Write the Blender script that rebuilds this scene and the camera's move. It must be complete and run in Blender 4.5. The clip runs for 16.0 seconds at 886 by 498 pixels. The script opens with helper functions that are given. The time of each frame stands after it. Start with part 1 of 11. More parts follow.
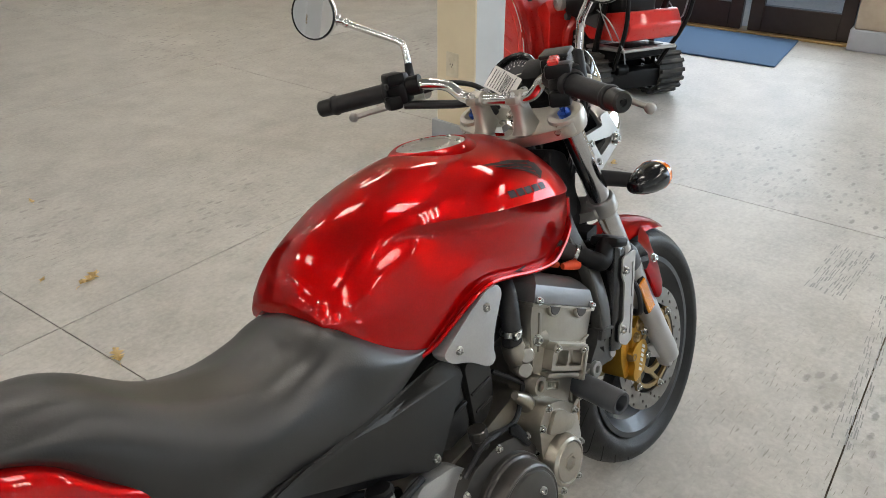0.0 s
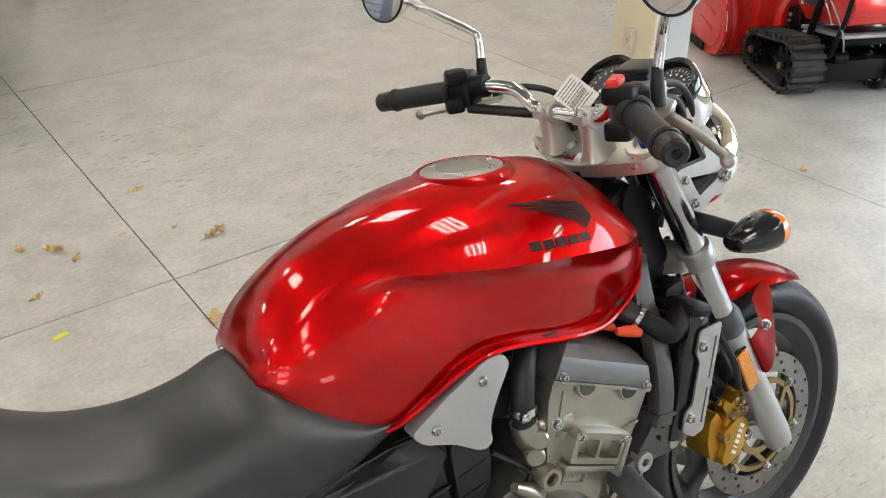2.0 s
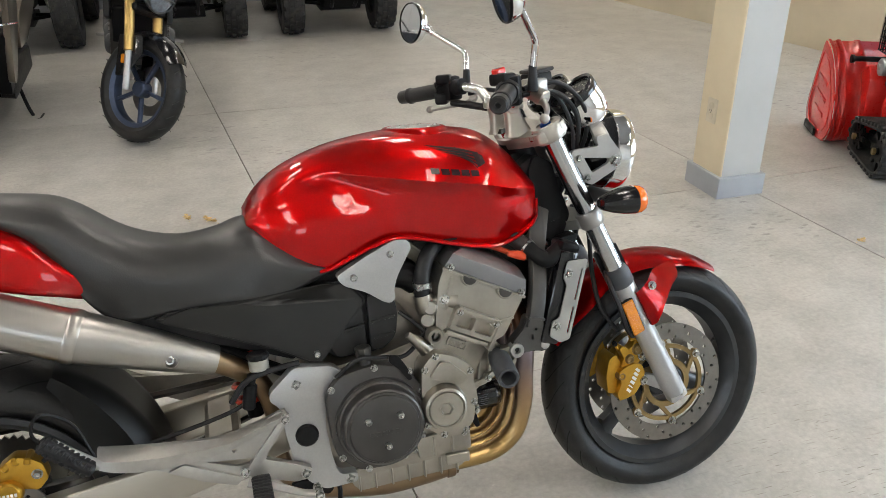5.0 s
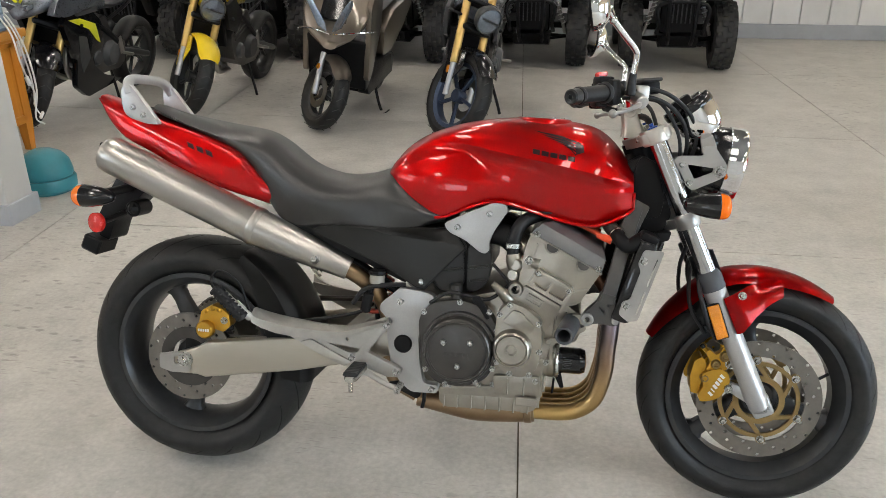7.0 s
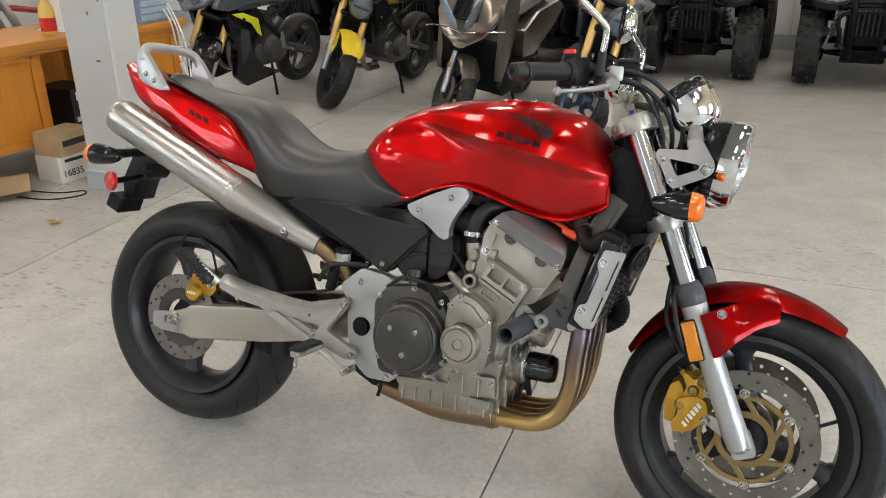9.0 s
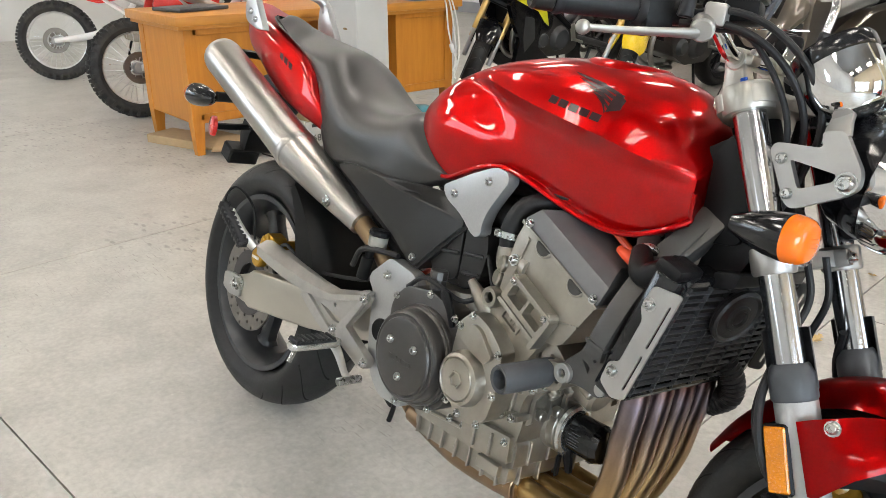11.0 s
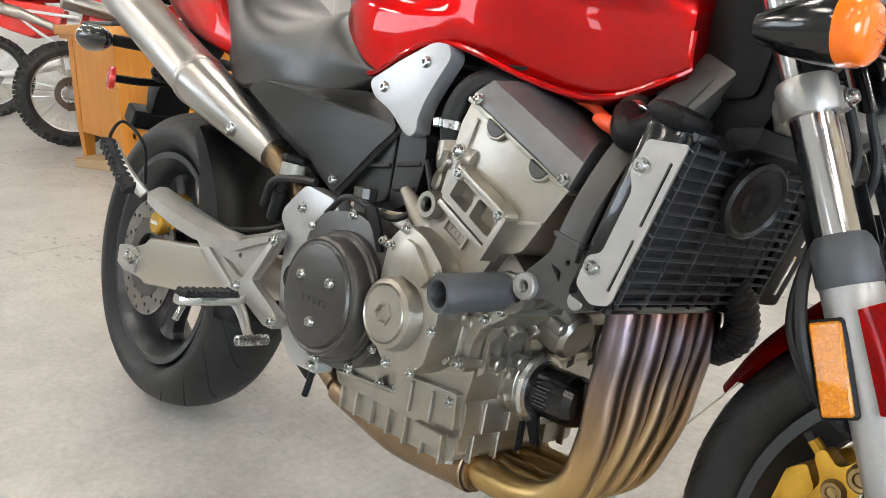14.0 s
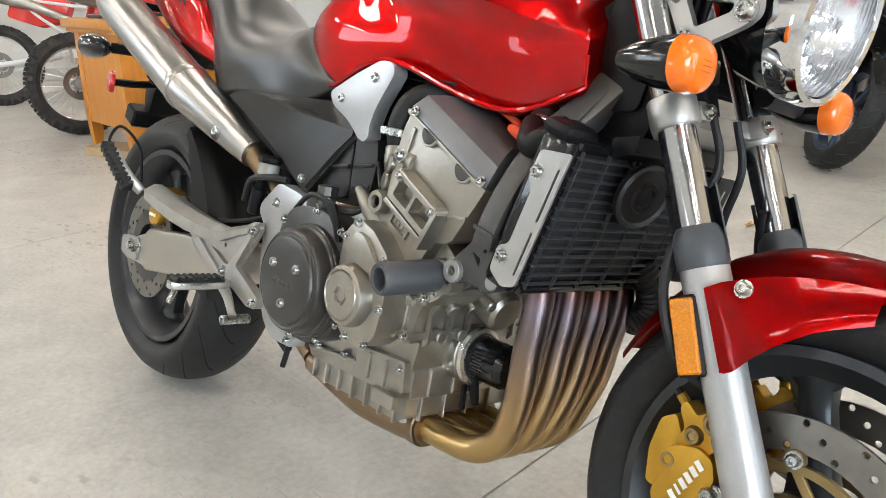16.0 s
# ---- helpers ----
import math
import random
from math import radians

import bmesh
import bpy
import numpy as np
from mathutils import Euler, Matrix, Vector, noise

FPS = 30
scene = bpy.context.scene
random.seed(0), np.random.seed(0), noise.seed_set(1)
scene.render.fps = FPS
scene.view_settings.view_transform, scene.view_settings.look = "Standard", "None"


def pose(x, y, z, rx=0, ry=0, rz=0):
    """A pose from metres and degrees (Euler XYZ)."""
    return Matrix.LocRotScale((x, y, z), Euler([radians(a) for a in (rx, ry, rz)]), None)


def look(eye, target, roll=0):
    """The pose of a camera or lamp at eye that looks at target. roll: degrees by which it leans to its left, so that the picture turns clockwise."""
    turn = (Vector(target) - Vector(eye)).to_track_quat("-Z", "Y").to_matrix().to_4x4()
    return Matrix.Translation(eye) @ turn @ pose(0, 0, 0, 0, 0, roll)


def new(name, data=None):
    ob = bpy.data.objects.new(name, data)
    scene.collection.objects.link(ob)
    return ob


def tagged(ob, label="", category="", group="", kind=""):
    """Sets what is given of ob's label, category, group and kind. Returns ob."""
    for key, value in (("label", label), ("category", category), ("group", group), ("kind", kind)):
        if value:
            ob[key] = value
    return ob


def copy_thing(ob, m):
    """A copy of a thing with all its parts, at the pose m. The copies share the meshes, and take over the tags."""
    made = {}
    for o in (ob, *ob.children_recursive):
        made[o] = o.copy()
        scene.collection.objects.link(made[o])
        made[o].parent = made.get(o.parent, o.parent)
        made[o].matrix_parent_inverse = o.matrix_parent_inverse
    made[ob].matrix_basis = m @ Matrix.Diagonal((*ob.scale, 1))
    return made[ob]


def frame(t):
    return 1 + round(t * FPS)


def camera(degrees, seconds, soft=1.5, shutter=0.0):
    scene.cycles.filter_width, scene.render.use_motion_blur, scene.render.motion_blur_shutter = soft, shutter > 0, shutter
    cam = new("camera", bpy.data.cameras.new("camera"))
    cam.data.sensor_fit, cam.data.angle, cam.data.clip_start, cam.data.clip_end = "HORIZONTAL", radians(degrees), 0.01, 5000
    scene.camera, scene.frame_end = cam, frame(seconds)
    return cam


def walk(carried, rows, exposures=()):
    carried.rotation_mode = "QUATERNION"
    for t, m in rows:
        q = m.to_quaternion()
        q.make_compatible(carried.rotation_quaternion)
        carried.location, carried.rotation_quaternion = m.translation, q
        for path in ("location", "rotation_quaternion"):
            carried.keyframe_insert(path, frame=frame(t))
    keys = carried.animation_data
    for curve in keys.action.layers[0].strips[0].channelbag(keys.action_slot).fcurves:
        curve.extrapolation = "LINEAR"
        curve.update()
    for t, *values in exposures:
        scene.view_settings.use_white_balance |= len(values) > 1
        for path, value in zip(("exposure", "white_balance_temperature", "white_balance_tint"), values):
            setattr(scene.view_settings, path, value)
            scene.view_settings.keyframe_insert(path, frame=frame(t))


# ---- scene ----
cam = camera(57.8, 16.0, soft=0.8)
PATH = [
    (0, (-0.746, -0.609, 1.46), (0.575, 0.528, 0.481), 0.1),
    (0.5, (-0.674, -0.535, 1.448), (0.647, 0.585, 0.447), -0.2),
    (1, (-0.531, -0.544, 1.448), (0.693, 0.651, 0.411), -0.6),
    (1.5, (-0.416, -0.582, 1.45), (0.623, 0.746, 0.373), -0.7),
    (2, (-0.359, -0.601, 1.457), (0.54, 0.825, 0.382), -1.1),
    (2.5, (-0.346, -0.615, 1.458), (0.492, 0.85, 0.384), -1.3),
    (3, (-0.4, -0.655, 1.463), (0.449, 0.834, 0.432), -1.6),
    (3.5, (-0.504, -0.775, 1.469), (0.382, 0.738, 0.507), -1.8),
    (4, (-0.508, -0.961, 1.5), (0.313, 0.61, 0.574), -1.6),
    (4.2, (-0.445, -1.049, 1.494), (0.32, 0.556, 0.579), -1.4),
    (6.3, (0.048, -1.624, 1.466), (0.086, 0.182, 0.607), 0.5),
    (6.5, (0.136, -1.655, 1.466), (0.068, 0.156, 0.621), 0.3),
    (7, (0.294, -1.76, 1.456), (-0.029, 0.046, 0.659), -0.5),
    (7.5, (0.418, -1.879, 1.461), (-0.053, -0.093, 0.693), -0.8),
    (8, (0.536, -1.866, 1.434), (-0.036, -0.105, 0.679), -0.9),
    (8.2, (0.606, -1.82, 1.415), (-0.006, -0.069, 0.666), -1.0),
    (10.3, (1.022, -1.043, 1.253), (-0.167, 0.363, 0.471), -0.1),
    (10.5, (1.059, -0.979, 1.235), (-0.21, 0.362, 0.465), -0.0),
    (11, (1.016, -0.862, 1.151), (-0.407, 0.339, 0.421), -0.1),
    (11.5, (0.915, -0.765, 1.017), (-0.53, 0.438, 0.336), -0.0),
    (12, (0.851, -0.712, 0.901), (-0.572, 0.537, 0.256), 0.2),
    (12.5, (0.799, -0.693, 0.845), (-0.593, 0.602, 0.224), 0.4),
    (13, (0.772, -0.687, 0.83), (-0.62, 0.619, 0.233), 0.3),
    (13.5, (0.82, -0.697, 0.834), (-0.578, 0.614, 0.262), 0.4),
    (14, (0.88, -0.689, 0.831), (-0.52, 0.623, 0.266), 0.4),
    (14.5, (0.919, -0.69, 0.843), (-0.489, 0.604, 0.259), -0.1),
    (15, (0.965, -0.695, 0.859), (-0.445, 0.587, 0.253), -0.7),
    (15.5, (1.021, -0.709, 0.877), (-0.39, 0.566, 0.259), -0.8),
    (16, (1.058, -0.725, 0.899), (-0.351, 0.55, 0.274), -0.9),
]
walk(cam, [(t, look(eye, target, roll)) for t, eye, target, roll in PATH],
     [(0.0, -0.64), (1.0, -0.50), (2.0, -0.25), (3.5, -0.24), (4.2, -0.34), (6.3, -0.36), (8.2, -0.40), (10.5, -0.15), (12.5, 0.0), (16.0, 0.0)])

# ---- world and light ----
world = bpy.data.worlds.new("world")
scene.world = world
world.use_nodes = True
_wn = world.node_tree.nodes
sky = _wn.new("ShaderNodeTexSky")
sky.sky_type = "NISHITA"
sky.sun_disc = False
sky.sun_elevation = radians(38)
sky.sun_rotation = radians(-60)
world.node_tree.links.new(sky.outputs[0], _wn["Background"].inputs[0])
_wn["Background"].inputs[1].default_value = 0.12

sun = new("sun", bpy.data.lights.new("sun", "SUN"))
sun.data.energy, sun.data.angle, sun.data.color = 3.0, radians(0.5), (1.0, 0.95, 0.87)
sun.matrix_world = look((-22, 14, 24), (0, 0, 0))

YW = -5.5          # the south wall


def area(name, eye, target, w, h, power, color):
    ob = new(name, bpy.data.lights.new(name, "AREA"))
    ob.data.shape, ob.data.size, ob.data.size_y = "RECTANGLE", w, h
    ob.data.energy, ob.data.color = power, color
    ob.matrix_world = look(eye, target)
    return ob


# daylight in the openings of the south and east walls; the high one is added fill
area("south_window_light", (-0.9, YW + 0.12, 1.35), (-0.6, 0, 0.8), 0.7, 1.0, 14, (0.80, 0.90, 1.0))
area("high_fill_light", (-6.7, YW + 0.12, 3.0), (-3.0, 0, 0.6), 3.6, 1.6, 110, (0.80, 0.90, 1.0))
area("east_window_light", (5.50, -2.35, 1.55), (0.5, -1.2, 0.7), 3.4, 2.0, 250, (0.72, 0.86, 1.0))
area("door_light", (4.85, 1.75, 1.15), (0, 1.75, 0.6), 1.9, 2.0, 55, (0.80, 0.90, 1.0))

# ---- mesh helpers ----
from mathutils.bvhtree import BVHTree


def V(*a):
    return Vector(a)


def xf(bm, verts, m):
    bmesh.ops.transform(bm, matrix=m, verts=verts)
    return verts


def box(bm, c, s, rot=(0, 0, 0), bev=0.0, seg=1):
    r = bmesh.ops.create_cube(bm, size=1.0)["verts"]
    m = pose(*c, *rot) @ Matrix.Diagonal((*s, 1))
    bmesh.ops.transform(bm, matrix=m, verts=r)
    if bev:
        es = list({e for v in r for e in v.link_edges})
        bmesh.ops.bevel(bm, geom=es, offset=bev, segments=seg, affect="EDGES", profile=0.5)
    return r


def frame_of(d):
    d = Vector(d).normalized()
    return d.to_track_quat("Z", "Y").to_matrix().to_4x4()


def lathe(bm, prof, c, d, n=24, a0=0.0, sweep=360.0):
    """Revolves (radius, height) pairs round the line from c along d."""
    m = Matrix.Translation(c) @ frame_of(d)
    rows = []
    full = sweep >= 359.9
    k = n if full else n + 1
    for r, h in prof:
        if r < 1e-6 and full:
            rows.append([bm.verts.new(m @ V(0, 0, h))] * k)
        else:
            rows.append([bm.verts.new(m @ V(r * math.cos(radians(a0 + sweep * i / n)), r * math.sin(radians(a0 + sweep * i / n)), h)) for i in range(k)])
    for p, q in zip(rows, rows[1:]):
        for i in range(n if full else n):
            j = (i + 1) % k
            f = [p[i], p[j], q[j], q[i]]
            f = [v for x, v in enumerate(f) if v not in f[:x]]
            if len(f) > 2:
                try:
                    bm.faces.new(f)
                except ValueError:
                    pass
    return rows


def cyl(bm, a, b, r, r2=None, n=18, bev=0.0):
    a, b = Vector(a), Vector(b)
    r2 = r if r2 is None else r2
    h = (b - a).length
    e = min(bev, r * 0.6, h * 0.4)
    prof = [(0, 0), (r - e, 0), (r, e), (r2, h - e), (r2 - e, h), (0, h)] if e else [(0, 0), (r, 0), (r2, h), (0, h)]
    lathe(bm, prof, a, b - a, n)


def ring(bm, c, d, r0, r1, h, n=32):
    """A flat washer from radius r0 to r1, h thick along d."""
    lathe(bm, [(r0, 0), (r1, 0), (r1, h), (r0, h), (r0, 0)], c, d, n)


def catmull(pts, res=6, closed=False):
    pts = [Vector(p) for p in pts]
    n = len(pts)
    out = []
    for i in range(n if closed else n - 1):
        p0 = pts[(i - 1) % n] if closed or i > 0 else pts[0] * 2 - pts[1]
        p1, p2 = pts[i], pts[(i + 1) % n]
        p3 = pts[(i + 2) % n] if closed or i + 2 < n else pts[-1] * 2 - pts[-2]
        for k in range(res):
            t = k / res
            out.append(0.5 * (2 * p1 + (p2 - p0) * t + (2 * p0 - 5 * p1 + 4 * p2 - p3) * t * t + (3 * p1 - p0 - 3 * p2 + p3) * t ** 3))
    if not closed:
        out.append(pts[-1])
    return out


def tube(bm, pts, r, n=10, res=5, smooth=True, cap=True, closed=False, flat=1.0):
    """A pipe along a smoothed line; r is one radius or one for each point."""
    rs = r if isinstance(r, (list, tuple)) else [r] * len(pts)
    if smooth:
        path = catmull(pts, res, closed)
        rr = []
        m = len(path)
        for i in range(m):
            u = i / (res if closed else res)
            k = min(int(u), len(rs) - 1)
            rr.append(rs[k] + (rs[min(k + 1, len(rs) - 1)] - rs[k]) * (u - k))
    else:
        path, rr = [Vector(p) for p in pts], list(rs)
    up = None
    rows = []
    m = len(path)
    for i, p in enumerate(path):
        t = (path[(i + 1) % m] - path[i - 1]) if closed else (path[min(i + 1, m - 1)] - path[max(i - 1, 0)])
        t.normalize()
        if up is None:
            up = t.orthogonal().normalized()
        up = (up - t * up.dot(t)).normalized()
        side = t.cross(up)
        rows.append([bm.verts.new(p + (up * math.cos(2 * math.pi * k / n) + side * flat * math.sin(2 * math.pi * k / n)) * rr[i]) for k in range(n)])
    pairs = list(zip(rows, rows[1:])) + ([(rows[-1], rows[0])] if closed else [])
    for a, b in pairs:
        for k in range(n):
            bm.faces.new((a[k], a[(k + 1) % n], b[(k + 1) % n], b[k]))
    if cap and not closed:
        bm.faces.new(rows[0][::-1])
        bm.faces.new(rows[-1])
    return rows


def prism(bm, poly, y0, y1, bev=0.0, seg=2, axis="y", m=None):
    """Extrudes a polygon of (x, z) from y0 to y1 (axis y), or (x, y) from z0 to z1 (axis z), or (y, z) along x."""
    def P(a, b, h):
        return V(a, h, b) if axis == "y" else V(a, b, h) if axis == "z" else V(h, a, b)
    a = [bm.verts.new(P(p[0], p[1], y0)) for p in poly]
    b = [bm.verts.new(P(p[0], p[1], y1)) for p in poly]
    n = len(poly)
    fs = [bm.faces.new(a), bm.faces.new(b[::-1])]
    fs += [bm.faces.new((a[i], b[i], b[(i + 1) % n], a[(i + 1) % n])) for i in range(n)]
    bmesh.ops.recalc_face_normals(bm, faces=fs)
    if m is not None:
        bmesh.ops.transform(bm, matrix=m, verts=a + b)
    if bev:
        es = list({e for f in fs for e in f.edges})
        bmesh.ops.bevel(bm, geom=es, offset=bev, segments=seg, affect="EDGES", profile=0.6, clamp_overlap=True)


def plate(bm, outer, holes, y0, y1, axis="y", m=None):
    """A plate with holes cut through it: outlines of (x, z), from y0 to y1."""
    def P(a, b, h):
        return V(a, h, b) if axis == "y" else V(a, b, h) if axis == "z" else V(h, a, b)
    tmp = bmesh.new()
    es = []
    for loop in [outer] + list(holes):
        vs = [tmp.verts.new(P(p[0], p[1], y0)) for p in loop]
        es += [tmp.edges.new((vs[i], vs[(i + 1) % len(vs)])) for i in range(len(vs))]
    bmesh.ops.triangle_fill(tmp, use_beauty=True, use_dissolve=False, edges=es)
    d = P(0, 0, y1 - y0)
    r = bmesh.ops.extrude_face_region(tmp, geom=list(tmp.faces))
    bmesh.ops.translate(tmp, vec=d, verts=[g for g in r["geom"] if isinstance(g, bmesh.types.BMVert)])
    if m is not None:
        bmesh.ops.transform(tmp, matrix=m, verts=list(tmp.verts))
    me = bpy.data.meshes.new("tmp")
    tmp.to_mesh(me)
    tmp.free()
    bm.from_mesh(me)
    bpy.data.meshes.remove(me)


def circle(cx, cy, r, n=12, a0=0.0):
    return [(cx + r * math.cos(2 * math.pi * i / n + a0), cy + r * math.sin(2 * math.pi * i / n + a0)) for i in range(n)]


def rounded(poly, r, seg=4):
    """Rounds the corners of an outline."""
    out = []
    n = len(poly)
    for i in range(n):
        p, a, b = Vector(poly[i]), Vector(poly[i - 1]), Vector(poly[(i + 1) % n])
        da, db = (a - p), (b - p)
        k = min(r, da.length * 0.45, db.length * 0.45)
        s, e = p + da.normalized() * k, p + db.normalized() * k
        for j in range(seg + 1):
            t = j / seg
            q = s * (1 - t) ** 2 + p * 2 * t * (1 - t) + e * t * t
            out.append((q.x, q.y))
    return out


def loft(bm, rows, closed=False, caps=True):
    """Skins rows of points that have the same count; closed: each row is a ring."""
    vr = [[bm.verts.new(p) for p in row] for row in rows]
    n = len(vr[0])
    for a, b in zip(vr, vr[1:]):
        for i in range(n if closed else n - 1):
            j = (i + 1) % n
            bm.faces.new((a[i], a[j], b[j], b[i]))
    if caps:
        bm.faces.new(vr[0])
        bm.faces.new(vr[-1][::-1])
    return vr


def smooth_rows(table, res=4):
    """Catmull-Rom between stations: each station is a list of numbers."""
    out = []
    n = len(table)
    A = [np.array(t, float) for t in table]
    for i in range(n - 1):
        p0 = A[i - 1] if i else 2 * A[0] - A[1]
        p1, p2 = A[i], A[i + 1]
        p3 = A[i + 2] if i + 2 < n else 2 * A[-1] - A[-2]
        for k in range(res):
            t = k / res
            out.append(0.5 * (2 * p1 + (p2 - p0) * t + (2 * p0 - 5 * p1 + 4 * p2 - p3) * t * t + (3 * p1 - p0 - 3 * p2 + p3) * t ** 3))
    out.append(A[-1])
    return out


def bspline(pts, res=4, sharpen=1):
    """A smooth line close to the points (numbers or vectors) that keeps its ends: a uniform cubic B-spline."""
    A = np.array([list(p) for p in pts], float)
    C = A.copy()
    for _ in range(sharpen):
        C[1:-1] += A[1:-1] - (C[:-2] + 4 * C[1:-1] + C[2:]) / 6
    C = np.vstack([2 * C[0] - C[1], C, 2 * C[-1] - C[-2]])
    out = []
    for i in range(len(A) - 1):
        p0, p1, p2, p3 = C[i:i + 4]
        for k in range(res):
            t = k / res
            out.append(((1 - t) ** 3 * p0 + (3 * t ** 3 - 6 * t * t + 4) * p1 + (-3 * t ** 3 + 3 * t * t + 3 * t + 1) * p2 + t ** 3 * p3) / 6)
    out.append(A[-1])
    return out


def ball(bm, c, r, u=14, v=9, s=(1, 1, 1)):
    q = bmesh.ops.create_uvsphere(bm, u_segments=u, v_segments=v, radius=r)["verts"]
    bmesh.ops.transform(bm, matrix=Matrix.Translation(c) @ Matrix.Diagonal((*s, 1)), verts=q)


def finish(name, bm, mat, sharp=35.0):
    bmesh.ops.recalc_face_normals(bm, faces=list(bm.faces))
    me = bpy.data.meshes.new(name)
    bm.to_mesh(me)
    bm.free()
    for m in (mat if isinstance(mat, (list, tuple)) else [mat]):
        me.materials.append(m)
    me.polygons.foreach_set("use_smooth", [True] * len(me.polygons))
    me.set_sharp_from_angle(angle=radians(sharp))
    return me


def part(name, bm, mat, parent, label="", sharp=35.0, m=None):
    ob = new(name, finish(name, bm, mat, sharp))
    ob.parent = parent
    if m is not None:
        ob.matrix_local = m
    if label:
        ob["label"] = label
    return ob


def thing(name, label, category, m=None, group="", kind=""):
    ob = new(name)
    ob.empty_display_size = 0.1
    if m is not None:
        ob.matrix_world = m
    return tagged(ob, label, category, group, kind)


def solid(name, bm, mat, label="", category="", group="", kind="", sharp=35.0, m=None):
    ob = new(name, finish(name, bm, mat, sharp))
    if m is not None:
        ob.matrix_world = m
    return tagged(ob, label, category, group, kind)


def put(name, me, parent, m, label=""):
    """One more object on a mesh that is there already."""
    ob = new(name, me)
    ob.parent = parent
    ob.matrix_local = m
    if label:
        ob["label"] = label
    return ob


# ---- materials ----
def material(name, color, rough=0.5, metal=0.0, var=0.12, scale=14.0, bump=0.0, bscale=120.0, coat=0.0, coat_rough=0.03, rvar=0.1, stretch=(1, 1, 1),
             spec=0.5, color2=None, alpha=None, transmission=0.0, emit=None, estr=0.0, ior=1.45, dirt=0.0):
    m = bpy.data.materials.new(name)
    m.use_nodes = True
    nt = m.node_tree
    N, L = nt.nodes, nt.links
    b = N["Principled BSDF"]
    b.inputs["Metallic"].default_value = metal
    b.inputs["Specular IOR Level"].default_value = spec
    b.inputs["IOR"].default_value = ior
    b.inputs["Coat Weight"].default_value = coat
    b.inputs["Coat Roughness"].default_value = coat_rough
    b.inputs["Transmission Weight"].default_value = transmission
    co = N.new("ShaderNodeTexCoord")
    mp = N.new("ShaderNodeMapping")
    mp.inputs["Scale"].default_value = stretch
    L.new(co.outputs["Object"], mp.inputs["Vector"])
    n1 = N.new("ShaderNodeTexNoise")
    n1.inputs["Scale"].default_value = scale
    n1.inputs["Detail"].default_value = 6
    n1.inputs["Roughness"].default_value = 0.65
    L.new(mp.outputs[0], n1.inputs["Vector"])
    ramp = N.new("ShaderNodeValToRGB")
    c = Vector(color)
    c2 = Vector(color2) if color2 else None
    lo, hi = (c * (1 - var), c * (1 + var)) if c2 is None else (c, c2)
    ramp.color_ramp.elements[0].position, ramp.color_ramp.elements[1].position = 0.3, 0.7
    ramp.color_ramp.elements[0].color = (*lo, 1)
    ramp.color_ramp.elements[1].color = (*hi, 1)
    L.new(n1.outputs["Fac"], ramp.inputs["Fac"])
    col = ramp.outputs["Color"]
    if dirt:
        n3 = N.new("ShaderNodeTexNoise")
        n3.inputs["Scale"].default_value = scale * 0.35
        n3.inputs["Detail"].default_value = 8
        L.new(co.outputs["Object"], n3.inputs["Vector"])
        r3 = N.new("ShaderNodeValToRGB")
        r3.color_ramp.elements[0].position, r3.color_ramp.elements[1].position = 0.5, 0.72
        r3.color_ramp.elements[0].color, r3.color_ramp.elements[1].color = (0, 0, 0, 1), (dirt, dirt, dirt, 1)
        L.new(n3.outputs["Fac"], r3.inputs["Fac"])
        mx = N.new("ShaderNodeMix")
        mx.data_type = "RGBA"
        L.new(r3.outputs["Color"], mx.inputs["Factor"])
        L.new(col, mx.inputs["A"])
        mx.inputs["B"].default_value = (0.10, 0.085, 0.065, 1)
        col = mx.outputs["Result"]
    L.new(col, b.inputs["Base Color"])
    n2 = N.new("ShaderNodeTexNoise")
    n2.inputs["Scale"].default_value = bscale
    n2.inputs["Detail"].default_value = 4
    L.new(mp.outputs[0], n2.inputs["Vector"])
    mr = N.new("ShaderNodeMapRange")
    mr.inputs["To Min"].default_value, mr.inputs["To Max"].default_value = max(rough - rvar, 0.0), min(rough + rvar, 1.0)
    L.new(n1.outputs["Fac"] if bscale > 400 else n2.outputs["Fac"], mr.inputs["Value"])
    L.new(mr.outputs[0], b.inputs["Roughness"])
    if bump:
        bp = N.new("ShaderNodeBump")
        bp.inputs["Strength"].default_value = bump
        bp.inputs["Distance"].default_value = 0.002
        L.new(n2.outputs["Fac"], bp.inputs["Height"])
        L.new(bp.outputs[0], b.inputs["Normal"])
    if emit:
        b.inputs["Emission Color"].default_value = (*emit, 1)
        b.inputs["Emission Strength"].default_value = estr
    return m


RED = material("red_paint", (0.44, 0.0016, 0.0022), 0.34, 0.85, 0.10, 300, coat=0.7, coat_rough=0.010, spec=0.10, rvar=0.05, bscale=900)
RED.node_tree.nodes["Principled BSDF"].inputs["Specular Tint"].default_value = (0.45, 0.015, 0.02, 1)
SEAT = material("seat_vinyl", (0.013, 0.0128, 0.0125), 0.37, 0, 0.25, 6, 0.10, 350, rvar=0.03, spec=0.85)
BLACK = material("black_plastic", (0.005, 0.005, 0.0055), 0.42, 0, 0.25, 20, 0.15, 500, rvar=0.1, spec=0.2)
GLOSSBLACK = material("gloss_black", (0.006, 0.006, 0.007), 0.16, 0, 0.2, 20, rvar=0.05, coat=0.3)
PANEL = material("satin_black_panel", (0.013, 0.0128, 0.0123), 0.36, 0.0, 0.15, 10, 0.12, 600, rvar=0.06, spec=0.42)
